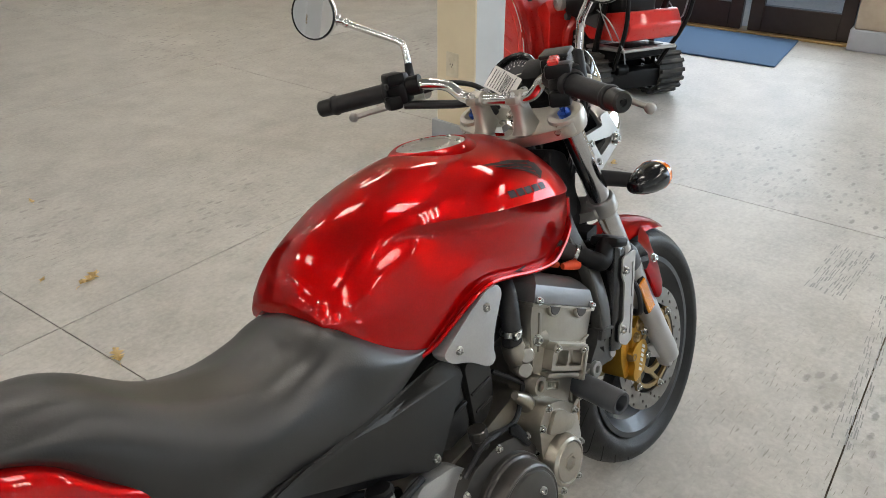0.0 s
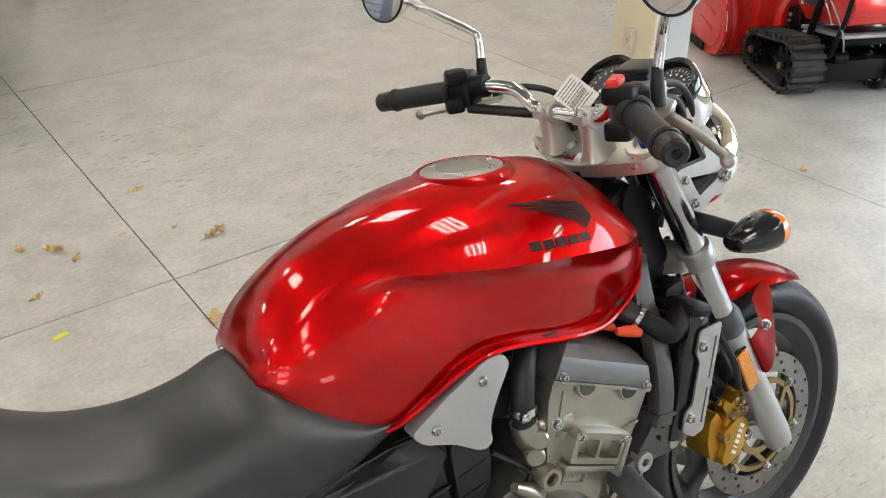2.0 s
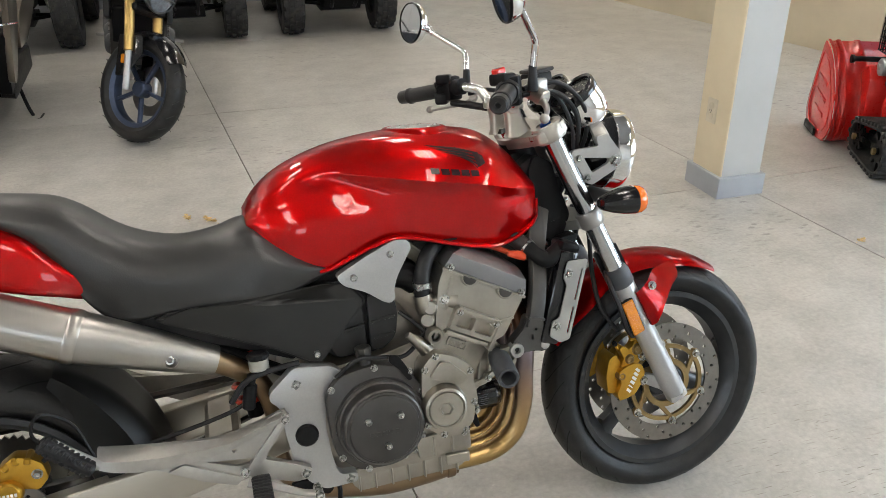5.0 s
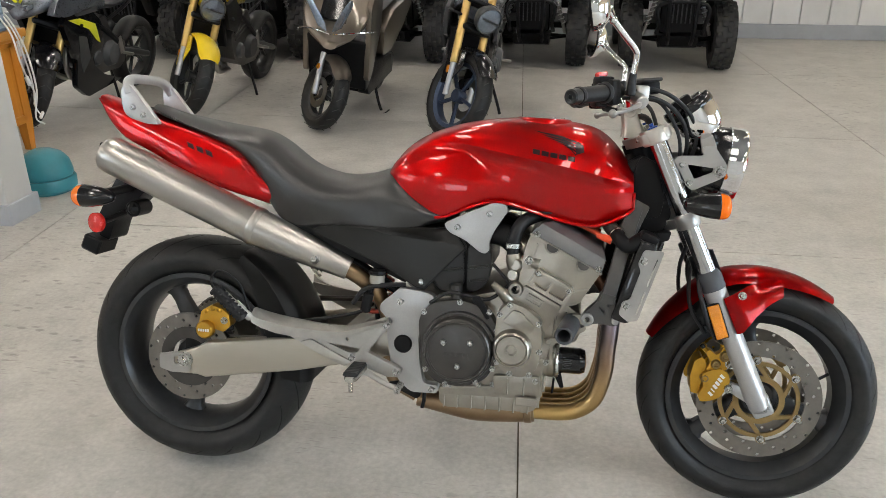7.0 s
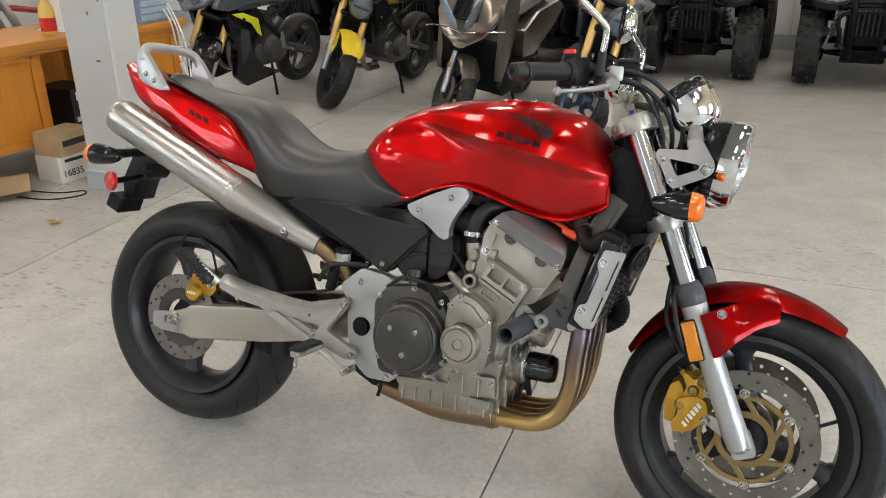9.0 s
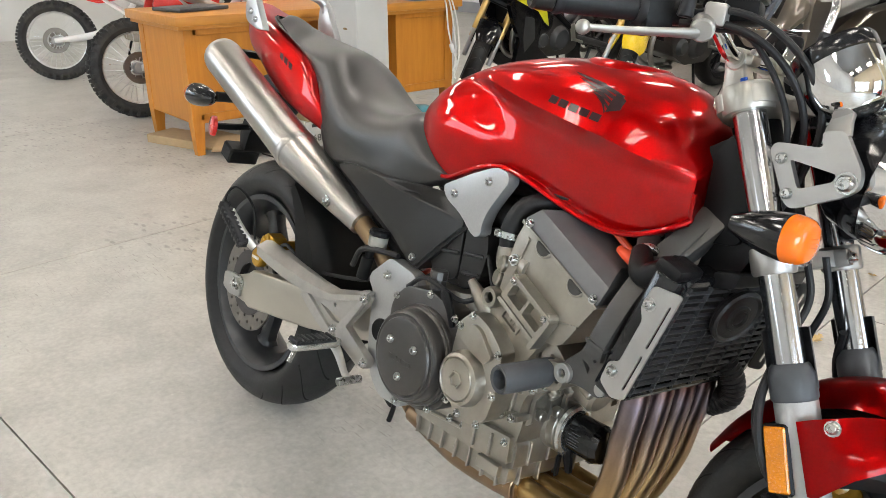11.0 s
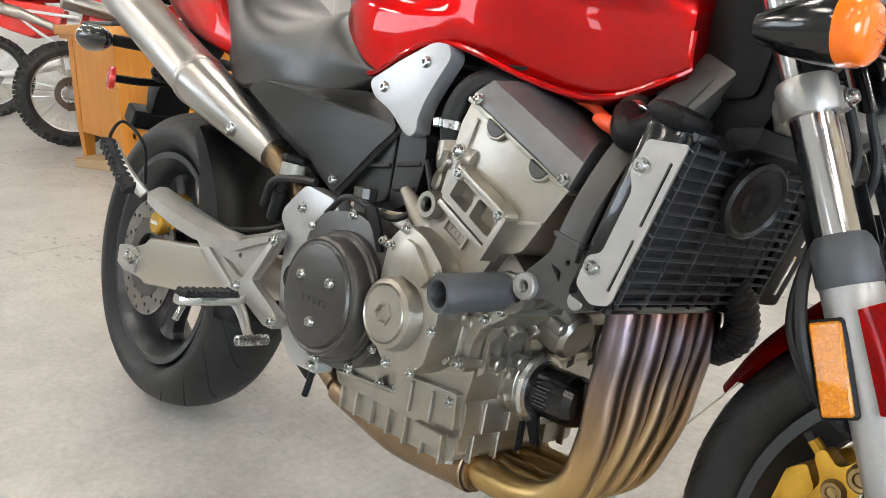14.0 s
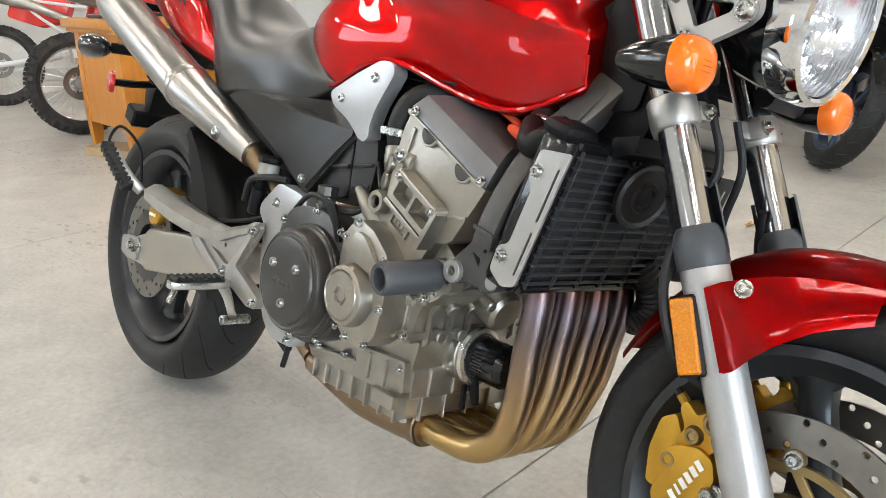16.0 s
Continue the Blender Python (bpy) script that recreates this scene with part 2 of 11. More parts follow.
RUBBER = material("tyre_rubber", (0.014, 0.014, 0.0142), 0.46, 0, 0.3, 30, 0.25, 300, rvar=0.12, dirt=0.10, spec=0.32)
HOSE = material("hose_rubber", (0.010, 0.010, 0.011), 0.5, 0, 0.2, 30, 0.1, 300, spec=0.4)
ENGINE = material("engine_alloy", (0.35, 0.325, 0.282), 0.31, 0.88, 0.10, 25, 0.10, 420, rvar=0.08, dirt=0.3)
ENGDARK = material("engine_dark", (0.070, 0.066, 0.062), 0.33, 0.7, 0.10, 25, 0.06, 500, rvar=0.06)
HEADCOV = material("head_cover_grey", (0.155, 0.154, 0.156), 0.33, 0.65, 0.08, 25, 0.08, 420, rvar=0.06)
ALLOY = material("satin_alloy", (0.38, 0.37, 0.35), 0.36, 0.8, 0.06, 18, 0.08, 300, rvar=0.08)
SILVER = material("silver_paint", (0.395, 0.395, 0.391), 0.34, 0.6, 0.05, 300, coat=0.3, coat_rough=0.15, rvar=0.06)
HANGER = material("cast_hanger", (0.40, 0.385, 0.355), 0.38, 0.8, 0.08, 40, 0.2, 400, rvar=0.08)
STEEL = material("brushed_steel", (0.42, 0.405, 0.38), 0.31, 1.0, 0.03, 3, rvar=0.03, stretch=(0.06, 1, 1))
CHROME = material("chrome", (0.80, 0.80, 0.80), 0.06, 1.0, 0.02, 10, rvar=0.03)
SATINCHROME = material("satin_chrome", (0.50, 0.50, 0.51), 0.15, 1.0, 0.03, 10, rvar=0.04)
BRONZE = material("heat_tinted_pipe", (0.22, 0.15, 0.095), 0.36, 1.0, 0.2, 3.0, 0.0, 60, rvar=0.05, color2=(0.30, 0.21, 0.12))


def heat_tint(name):
    """Stainless pipe, blue-brown near the head and straw gold towards the collector."""
    m = material(name, (0.3, 0.2, 0.1), 0.30, 1.0, 0.1, 6.0, 0.0, 60, rvar=0.04)
    nt = m.node_tree
    co = nt.nodes.new("ShaderNodeTexCoord")
    sp = nt.nodes.new("ShaderNodeSeparateXYZ")
    nz = nt.nodes.new("ShaderNodeTexNoise")
    nz.inputs["Scale"].default_value = 5
    nz.inputs["Detail"].default_value = 2
    ad = nt.nodes.new("ShaderNodeMath")
    ad.operation = "MULTIPLY_ADD"
    ad.inputs[1].default_value = 0.10
    mr = nt.nodes.new("ShaderNodeMapRange")
    mr.inputs["From Min"].default_value, mr.inputs["From Max"].default_value = 0.27, 0.60
    rp = nt.nodes.new("ShaderNodeValToRGB")
    el = rp.color_ramp.elements
    el[0].position, el[0].color = 0.0, (0.46, 0.31, 0.125, 1)
    el[1].position, el[1].color = 0.9, (0.17, 0.085, 0.055, 1)
    for p, c in ((0.3, (0.42, 0.28, 0.14)), (0.5, (0.28, 0.19, 0.125)), (0.66, (0.19, 0.15, 0.145)), (0.78, (0.23, 0.19, 0.22))):
        e = el.new(p)
        e.color = (*c, 1)
    nt.links.new(co.outputs["Object"], sp.inputs[0])
    nt.links.new(co.outputs["Object"], nz.inputs["Vector"])
    nt.links.new(nz.outputs["Fac"], ad.inputs[0])
    nt.links.new(sp.outputs["Z"], ad.inputs[2])
    nt.links.new(ad.outputs[0], mr.inputs["Value"])
    nt.links.new(mr.outputs[0], rp.inputs["Fac"])
    nt.links.new(rp.outputs["Color"], nt.nodes["Principled BSDF"].inputs["Base Color"])
    return m


HEADER = heat_tint("heat_tinted_header")
GOLD = material("gold_anodised", (0.48, 0.27, 0.035), 0.36, 0.85, 0.1, 40, 0.1, 300)
GOLDSATIN = material("gold_carrier", (0.288, 0.2, 0.088), 0.38, 0.9, 0.08, 40)
DISC = material("brake_disc_steel", (0.21, 0.195, 0.175), 0.36, 1.0, 0.12, 30, 0.1, 200, rvar=0.1)
RIM = material("dark_rim", (0.045, 0.047, 0.050), 0.32, 0.6, 0.1, 30, 0.05, 200, rvar=0.08, dirt=0.2)
AMBER = material("amber_lens", (0.80, 0.150, 0.004), 0.14, 0, 0.08, 40, rvar=0.05, coat=0.6)
AMBERREF = material("amber_reflector", (0.58, 0.19, 0.004), 0.25, 0, 0.12, 300, 0.8, 400, coat=0.5)
REDREF = material("red_reflector", (0.55, 0.02, 0.015), 0.25, 0, 0.2, 60, 0.4, 500, coat=0.5)
BLUE = material("blue_anodised", (0.03, 0.10, 0.45), 0.3, 0.8, 0.1, 30)
REDSPRING = material("red_spring", (0.55, 0.05, 0.02), 0.35, 0, 0.1, 30, coat=0.3)
ORANGE = material("orange_rubber", (0.65, 0.07, 0.02), 0.4, 0, 0.1, 30)
CREAMPLASTIC = material("milky_plastic", (0.26, 0.25, 0.22), 0.35, 0, 0.1, 30)
PAPER = material("paper", (0.75, 0.73, 0.68), 0.7, 0, 0.04, 20)
INK = material("dark_print", (0.03, 0.03, 0.03), 0.6)
DECAL = material("dark_decal", (0.022, 0.006, 0.007), 0.5, 0, 0.1, 30, coat=0.15, spec=0.2)
POLISHED = material("polished_alloy", (0.52, 0.50, 0.46), 0.24, 0.85, 0.05, 20, 0.03, 300, rvar=0.08)
BOLT = material("zinc_bolt", (0.48, 0.48, 0.46), 0.28, 1.0, 0.1, 60)


def concrete():
    m = bpy.data.materials.new("sealed_concrete")
    m.use_nodes = True
    nt = m.node_tree
    N, L = nt.nodes, nt.links
    b = N["Principled BSDF"]
    geo = N.new("ShaderNodeNewGeometry")
    info = N.new("ShaderNodeObjectInfo")

    def noise_at(scale, detail, rough=0.6, stretch=None):
        n = N.new("ShaderNodeTexNoise")
        n.inputs["Scale"].default_value, n.inputs["Detail"].default_value, n.inputs["Roughness"].default_value = scale, detail, rough
        if stretch:
            mp = N.new("ShaderNodeMapping")
            mp.inputs["Scale"].default_value = stretch
            mp.inputs["Rotation"].default_value = (0, 0, 0.6)
            L.new(geo.outputs["Position"], mp.inputs["Vector"])
            L.new(mp.outputs[0], n.inputs["Vector"])
        else:
            L.new(geo.outputs["Position"], n.inputs["Vector"])
        return n

    def ramp(src, p0, c0, p1, c1):
        r = N.new("ShaderNodeValToRGB")
        r.color_ramp.elements[0].position, r.color_ramp.elements[1].position = p0, p1
        r.color_ramp.elements[0].color, r.color_ramp.elements[1].color = (*c0, 1), (*c1, 1)
        L.new(src, r.inputs["Fac"])
        return r.outputs["Color"]

    def mix(fac, a, bb, mode="MIX"):
        x = N.new("ShaderNodeMix")
        x.data_type, x.blend_type = "RGBA", mode
        if isinstance(fac, float):
            x.inputs["Factor"].default_value = fac
        else:
            L.new(fac, x.inputs["Factor"])
        L.new(a, x.inputs["A"])
        if isinstance(bb, tuple):
            x.inputs["B"].default_value = (*bb, 1)
        else:
            L.new(bb, x.inputs["B"])
        return x.outputs["Result"]

    big = noise_at(0.7, 8, 0.62)
    mid = noise_at(4.5, 8, 0.7)
    fine = noise_at(60, 5, 0.6)
    col = ramp(big.outputs["Fac"], 0.35, (0.35, 0.335, 0.302), 0.68, (0.485, 0.468, 0.43))
    col = mix(0.42, col, ramp(mid.outputs["Fac"], 0.35, (0.25, 0.242, 0.225), 0.65, (0.59, 0.57, 0.53)))
    col = mix(0.2, col, ramp(fine.outputs["Fac"], 0.3, (0.18, 0.174, 0.16), 0.7, (0.66, 0.64, 0.60)))
    # small dark scuffs, and patches of scuffing
    mpd = N.new("ShaderNodeMapping")
    mpd.inputs["Scale"].default_value = (15.0, 34.0, 1.0)
    mpd.inputs["Rotation"].default_value = (0, 0, 0.7)
    L.new(geo.outputs["Position"], mpd.inputs["Vector"])
    vo = N.new("ShaderNodeTexVoronoi")
    vo.inputs["Scale"].default_value = 1.0
    L.new(mpd.outputs[0], vo.inputs["Vector"])
    jit = noise_at(70, 2, 0.5)
    near = N.new("ShaderNodeMath")
    near.operation = "MULTIPLY_ADD"
    near.inputs[1].default_value = 0.45
    L.new(jit.outputs["Fac"], near.inputs[0])
    L.new(vo.outputs["Distance"], near.inputs[2])
    sp_ = N.new("ShaderNodeSeparateColor")
    L.new(vo.outputs["Color"], sp_.inputs[0])
    dash = N.new("ShaderNodeMath")
    dash.operation = "MULTIPLY"
    L.new(ramp(near.outputs[0], 0.42, (1, 1, 1), 0.60, (0, 0, 0)), dash.inputs[0])
    L.new(ramp(sp_.outputs[0], 0.25, (0, 0, 0), 0.75, (1, 1, 1)), dash.inputs[1])
    where = noise_at(0.55, 3, 0.5)
    scm = N.new("ShaderNodeMath")
    scm.operation = "MULTIPLY"
    L.new(dash.outputs[0], scm.inputs[0])
    L.new(ramp(where.outputs["Fac"], 0.51, (0.05, 0.05, 0.05), 0.59, (0.72, 0.72, 0.72)), scm.inputs[1])
    col = mix(scm.outputs[0], col, (0.20, 0.192, 0.178))
    # fine sharp scratches and pits
    s2 = noise_at(34, 2, 0.5, (0.5, 4.5, 1.0))
    w2 = noise_at(1.3, 4, 0.6)
    sm2 = N.new("ShaderNodeMath")
    sm2.operation = "MULTIPLY"
    L.new(ramp(s2.outputs["Fac"], 0.63, (0, 0, 0), 0.68, (1, 1, 1)), sm2.inputs[0])
    L.new(ramp(w2.outputs["Fac"], 0.48, (0.08, 0.08, 0.08), 0.62, (0.75, 0.75, 0.75)), sm2.inputs[1])
    col = mix(sm2.outputs[0], col, (0.20, 0.185, 0.16))
    blot = noise_at(2.1, 6, 0.7)
    bl = ramp(blot.outputs["Fac"], 0.56, (0, 0, 0), 0.70, (0.42, 0.42, 0.42))
    col = mix(bl, col, (0.27, 0.255, 0.225))
    # pale specks
    sp = noise_at(45, 2, 0.5)
    spm = ramp(sp.outputs["Fac"], 0.72, (0, 0, 0), 0.76, (0.5, 0.5, 0.5))
    col = mix(spm, col, (0.55, 0.53, 0.50))
    hs = N.new("ShaderNodeHueSaturation")
    mr = N.new("ShaderNodeMapRange")
    mr.inputs["To Min"].default_value, mr.inputs["To Max"].default_value = 0.95, 1.05
    L.new(info.outputs["Random"], mr.inputs["Value"])
    L.new(mr.outputs[0], hs.inputs["Value"])
    L.new(col, hs.inputs["Color"])
    L.new(hs.outputs["Color"], b.inputs["Base Color"])
    rr = N.new("ShaderNodeMapRange")
    rr.inputs["To Min"].default_value, rr.inputs["To Max"].default_value = 0.30, 0.52
    L.new(mid.outputs["Fac"], rr.inputs["Value"])
    L.new(rr.outputs[0], b.inputs["Roughness"])
    bp = N.new("ShaderNodeBump")
    bp.inputs["Strength"].default_value, bp.inputs["Distance"].default_value = 0.25, 0.002
    L.new(mid.outputs["Fac"], bp.inputs["Height"])
    L.new(bp.outputs[0], b.inputs["Normal"])
    return m


CONCRETE = concrete()
JOINT = material("joint_dirt", (0.085, 0.068, 0.045), 0.9, 0, 0.4, 40)
WALLWHITE = material("white_metal_panel", (0.70, 0.71, 0.71), 0.45, 0.0, 0.05, 3, dirt=0.15)
WALLCREAM = material("cream_wall_paint", (0.56, 0.49, 0.36), 0.6, 0, 0.05, 3, 0.1, 300, dirt=0.08)
WALLGREY = material("pale_grey_paint", (0.58, 0.585, 0.57), 0.55, 0, 0.05, 3, 0.1, 300, dirt=0.12)
BASEGREY = material("grey_vinyl_base", (0.34, 0.36, 0.39), 0.45, 0, 0.08, 5)
CEILING = material("grey_ceiling", (0.22, 0.215, 0.205), 0.8, 0, 0.05, 2)
FRAMEDARK = material("bronze_door_frame", (0.035, 0.026, 0.022), 0.35, 0.5, 0.1, 20)
PANE = material("clear_pane", (1, 1, 1), 0.0, 0, 0.0, 10, rvar=0.0, transmission=1.0, ior=1.05)
MAT = material("blue_entry_mat", (0.05, 0.10, 0.18), 0.95, 0, 0.3, 200, 0.6, 400)
PIERSTONE = material("tan_stone_pier", (0.36, 0.30, 0.23), 0.6, 0, 0.12, 8, 0.2, 80)
ASPHALT = material("outdoor_ground", (0.30, 0.30, 0.29), 0.9, 0, 0.1, 2)
TUBE_ON = material("fluorescent_tube", (0.9, 0.9, 0.9), 0.4, emit=(1.0, 0.925, 0.84), estr=43.0)
FIXTURE = material("white_fixture", (0.75, 0.75, 0.73), 0.4, 0, 0.03, 10)

# ---- floor: slabs between sawn joints ----
XA, XB, YA, YB, H = -9.6, 5.25, YW, 7.95, 4.3
bm = bmesh.new()
box(bm, ((XA + XB) / 2, (YA + YB) / 2, -0.109), (XB - XA + 0.6, YB - YA + 0.6, 0.2))
floor = solid("floor", bm, JOINT, "grey sealed concrete floor cut into slabs, scuffed and dusty", "floor", kind="structure")
XL = [(-8.95, -0.095), (-6.67, -0.095), (-4.39, -0.095), (-2.11, -0.095), (0.18, -0.080), (2.38, -0.076), (4.75, -0.10)]
YL = [(-4.75, 0.07), (-2.63, 0.085), (-0.49, 0.10), (1.665, 0.035), (3.75, -0.02), (5.85, 0.0)]


def crossing(xl, yl):
    x, y = xl[0], yl[0]
    for _ in range(30):
        x = xl[0] + xl[1] * y
        y = yl[0] + yl[1] * x
    return x, y


gap = 0.0024
xs = [(XA - 0.9, -0.09)] + XL + [(XB + 1.5, -0.1)]
ys = [(YA - 0.3, 0.0)] + YL + [(YB + 0.2, 0.0)]
for i in range(len(xs) - 1):
    for j in range(len(ys) - 1):
        c = [crossing((xs[i + a][0] + (gap if a == 0 else -gap), xs[i + a][1]), (ys[j + b][0] + (gap if b == 0 else -gap), ys[j + b][1])) for a, b in ((0, 0), (1, 0), (1, 1), (0, 1))]
        bm = bmesh.new()
        prism(bm, c, -0.03, 0.0, axis="z")
        part("slab", bm, CONCRETE, floor)

# ground outside
bm = bmesh.new()
box(bm, (60, 0, -0.11), (109, 400, 0.1))
box(bm, (-100, 0, -0.45), (900, 900, 0.1))
solid("ground", bm, ASPHALT, "pale concrete forecourt outside the glass doors", "ground", kind="structure")


# ---- walls ----
def wall_rib(bm, x0, x1, y, z0, z1, pitch=0.305):
    """A sheet-metal wall whose panels meet in narrow upright grooves."""
    n = int((x1 - x0) / pitch)
    for i in range(n + 1):
        a = x0 + i * pitch
        b = min(a + pitch - 0.012, x1)
        if b - a > 0.02:
            box(bm, ((a + b) / 2, y, (z0 + z1) / 2), (b - a, 0.03, z1 - z0), bev=0.004)


bm = bmesh.new()
box(bm, ((XA + XB) / 2, YB + 0.12, H / 2), (XB - XA + 0.6, 0.14, H))
wall_n = solid("wall_north", bm, WALLWHITE, "white painted metal panel wall, streaked", "wall", kind="structure")
bm = bmesh.new()
wall_rib(bm, XA, XB + 0.2, YB + 0.035, 0.1, H)
part("panel_sheet", bm, WALLWHITE, wall_n)
bm = bmesh.new()
box(bm, ((XA + XB) / 2, YB + 0.008, 0.08), (XB - XA + 0.5, 0.03, 0.16), bev=0.004)
solid("baseboard", bm, BASEGREY, "grey vinyl baseboard along the panel wall", "baseboard", kind="structure")

bm = bmesh.new()
box(bm, (XA - 0.1, (YA + YB) / 2, H / 2), (0.2, YB - YA + 0.2, H))
solid("wall_west", bm, WALLGREY, "pale grey painted wall", "wall", kind="structure")

# south wall with a shop window
bm = bmesh.new()
wy = YW - 0.1
for x0, x1, z0, z1 in ((XA, -9.0, 0, H), (-4.7, -1.3, 0, H), (-0.5, 0.4, 0, H), (-1.3, -0.5, 0, 0.8), (-1.3, -0.5, 1.9, H), (-9.0, -4.7, 0, 2.1), (-9.0, -4.7, 3.9, H), (0.4, XB + 1.2, 0, H)):
    box(bm, ((x0 + x1) / 2, wy, (z0 + z1) / 2), (x1 - x0, 0.2, z1 - z0))
solid("wall_south", bm, WALLGREY, "pale grey painted wall round its windows", "wall", kind="structure")
w = thing("window_1", "shop window in a dark metal frame", "window", pose(-1.3, wy, 0.8), kind="structure")
bm = bmesh.new()
for x in (0.03, 0.77):
    box(bm, (x, 0, 0.55), (0.06, 0.1, 1.1), bev=0.004)
for z in (0.03, 1.07):
    box(bm, (0.4, 0, z), (0.74, 0.09, 0.06), bev=0.004)
part("window_frame", bm, FRAMEDARK, w)
bm = bmesh.new()
box(bm, (0.4, 0, 0.55), (0.68, 0.008, 0.98))
p = part("pane", bm, PANE, w)
p.visible_shadow = False

# unseen high window, added as the opening for the fill lamp
w = thing("window_2", "unseen high window in a dark metal frame, added for fill light", "window", pose(-9.0, wy, 2.1), kind="structure")
bm = bmesh.new()
for k in range(3):
    box(bm, (0.03 + k * 2.12, 0, 0.9), (0.06, 0.1, 1.8), bev=0.004)
for z in (0.03, 1.77):
    box(bm, (2.15, 0, z), (4.2, 0.09, 0.06), bev=0.004)
part("window_frame", bm, FRAMEDARK, w)
for k in range(2):
    bm = bmesh.new()
    box(bm, (1.09 + k * 2.12, 0, 0.9), (2.06, 0.008, 1.68))
    p = part("pane", bm, PANE, w)
    p.visible_shadow = False

# east wall with the glass doors; it runs a little askew
EW = pose(5.27, 0, 0, 0, 0, 8.6)     # local y along the wall, x outwards


def ew(bm, y0, y1, z0, z1, x0=0.0, x1=0.2, bev=0.0):
    box(bm, ((x0 + x1) / 2, (y0 + y1) / 2, (z0 + z1) / 2), (x1 - x0, y1 - y0, z1 - z0), bev=bev)


bm = bmesh.new()
for y0, y1, z0, z1 in ((-6.6, -4.2, 0, H), (-0.6, 0.45, 0, H), (-4.2, -0.6, 0, 0.45), (-4.2, -0.6, 2.65, H)):
    ew(bm, y0, y1, z0, z1)
ew(bm, 3.55, 9.0, 0, H)
ew(bm, 0.45, 3.55, 2.25, H)
solid("wall_east", bm, WALLCREAM, "cream painted wall round the entrance doors", "wall", kind="structure", m=EW)
w = thing("window_3", "wide shop window in a dark bronze metal frame", "window", EW, kind="structure")
bm = bmesh.new()
for y in (-4.2, -2.43, -0.66):
    ew(bm, y, y + 0.06, 0.45, 2.65, 0.05, 0.15, 0.004)
for z in (0.45, 2.59):
    ew(bm, -4.14, -0.66, z, z + 0.06, 0.055, 0.145, 0.004)
part("window_frame", bm, FRAMEDARK, w)
for y in (-4.14, -2.37):
    bm = bmesh.new()
    ew(bm, y, y + 1.71, 0.51, 2.59, 0.095, 0.103)
    p = part("pane", bm, PANE, w)
    p.visible_shadow = False
bm = bmesh.new()
ew(bm, 0.42, 0.835, 0.14, 2.6, -0.10, 0.06, 0.006)
pier = thing("entrance_pier", "tan stone pier beside the glass doors", "pier", EW, kind="structure")
part("pier_face", bm, PIERSTONE, pier)
bm = bmesh.new()
ew(bm, 0.40, 0.855, 0.0, 0.14, -0.115, 0.06, 0.006)
part("pier_base", bm, BASEGREY, pier)
for k, (y0, y1) in enumerate(((0.85, 1.53), (1.58, 2.26), (2.31, 3.5))):
    d = thing("door_%d" % (k + 1), "glass entrance door in a dark bronze metal frame", "door", EW, kind="structure")
    bm = bmesh.new()
    ew(bm, y0, y0 + 0.09, 0.02, 2.2, 0.0, 0.06, 0.004)
    ew(bm, y1 - 0.09, y1, 0.02, 2.2, 0.0, 0.06, 0.004)
    ew(bm, y0 + 0.09, y1 - 0.09, 0.02, 0.2, 0.002, 0.058, 0.004)
    ew(bm, y0 + 0.09, y1 - 0.09, 2.08, 2.2, 0.002, 0.058, 0.004)
    part("door_frame", bm, FRAMEDARK, d)
    bm = bmesh.new()
    ew(bm, y0 + 0.09, y1 - 0.09, 0.2, 2.08, 0.025, 0.035)
    p = part("pane", bm, PANE, d)
    p.visible_shadow = False
bm = bmesh.new()
ew(bm, 0.84, 3.52, 0.002, 0.018, -0.05, 0.12, 0.003)
solid("door_threshold", bm, material("brass_threshold", (0.35, 0.24, 0.10), 0.4, 0.7, 0.15, 30), "worn brass door threshold", "threshold", kind="structure", m=EW)

bm = bmesh.new()
box(bm, ((XA + XB) / 2, (YA + YB) / 2, H + 0.06), (XB - XA + 1.5, YB - YA + 0.6, 0.12))
solid("ceiling", bm, CEILING, "grey unlined ceiling", "ceiling", kind="structure")


# ---- ceiling lights ----
def high_bay():
    t = thing("ceiling_light", "white four-tube fluorescent fixture hung under the ceiling, lit", "lamp", group="ceiling lights")
    bm = bmesh.new()
    prism(bm, [(-0.25, -0.02), (0.25, -0.02), (0.20, 0.07), (-0.20, 0.07)], -0.62, 0.62, 0.004, 1)
    part("housing", bm, FIXTURE, t)
    for x in (-0.18, -0.06, 0.06, 0.18):
        bm = bmesh.new()
        cyl(bm, (x, -0.58, -0.045), (x, 0.58, -0.045), 0.013, n=10)
        part("fluorescent_tube", bm, TUBE_ON, t)
    for y in (-0.5, 0.5):
        bm = bmesh.new()
        box(bm, (0, y, 0.26), (0.015, 0.015, 0.40))
        part("hanger", bm, FIXTURE, t)
    return t


lamp0 = high_bay()
first = True
for x in (-7.0, -4.2, -1.5, 1.2, 4.0):
    for y in (-4.0, -1.7, 1.0, 3.9, 6.6):
        m = pose(x, y, H - 0.45)
        if first:
            lamp0.matrix_world = m
            first = False
        else:
            copy_thing(lamp0, m)


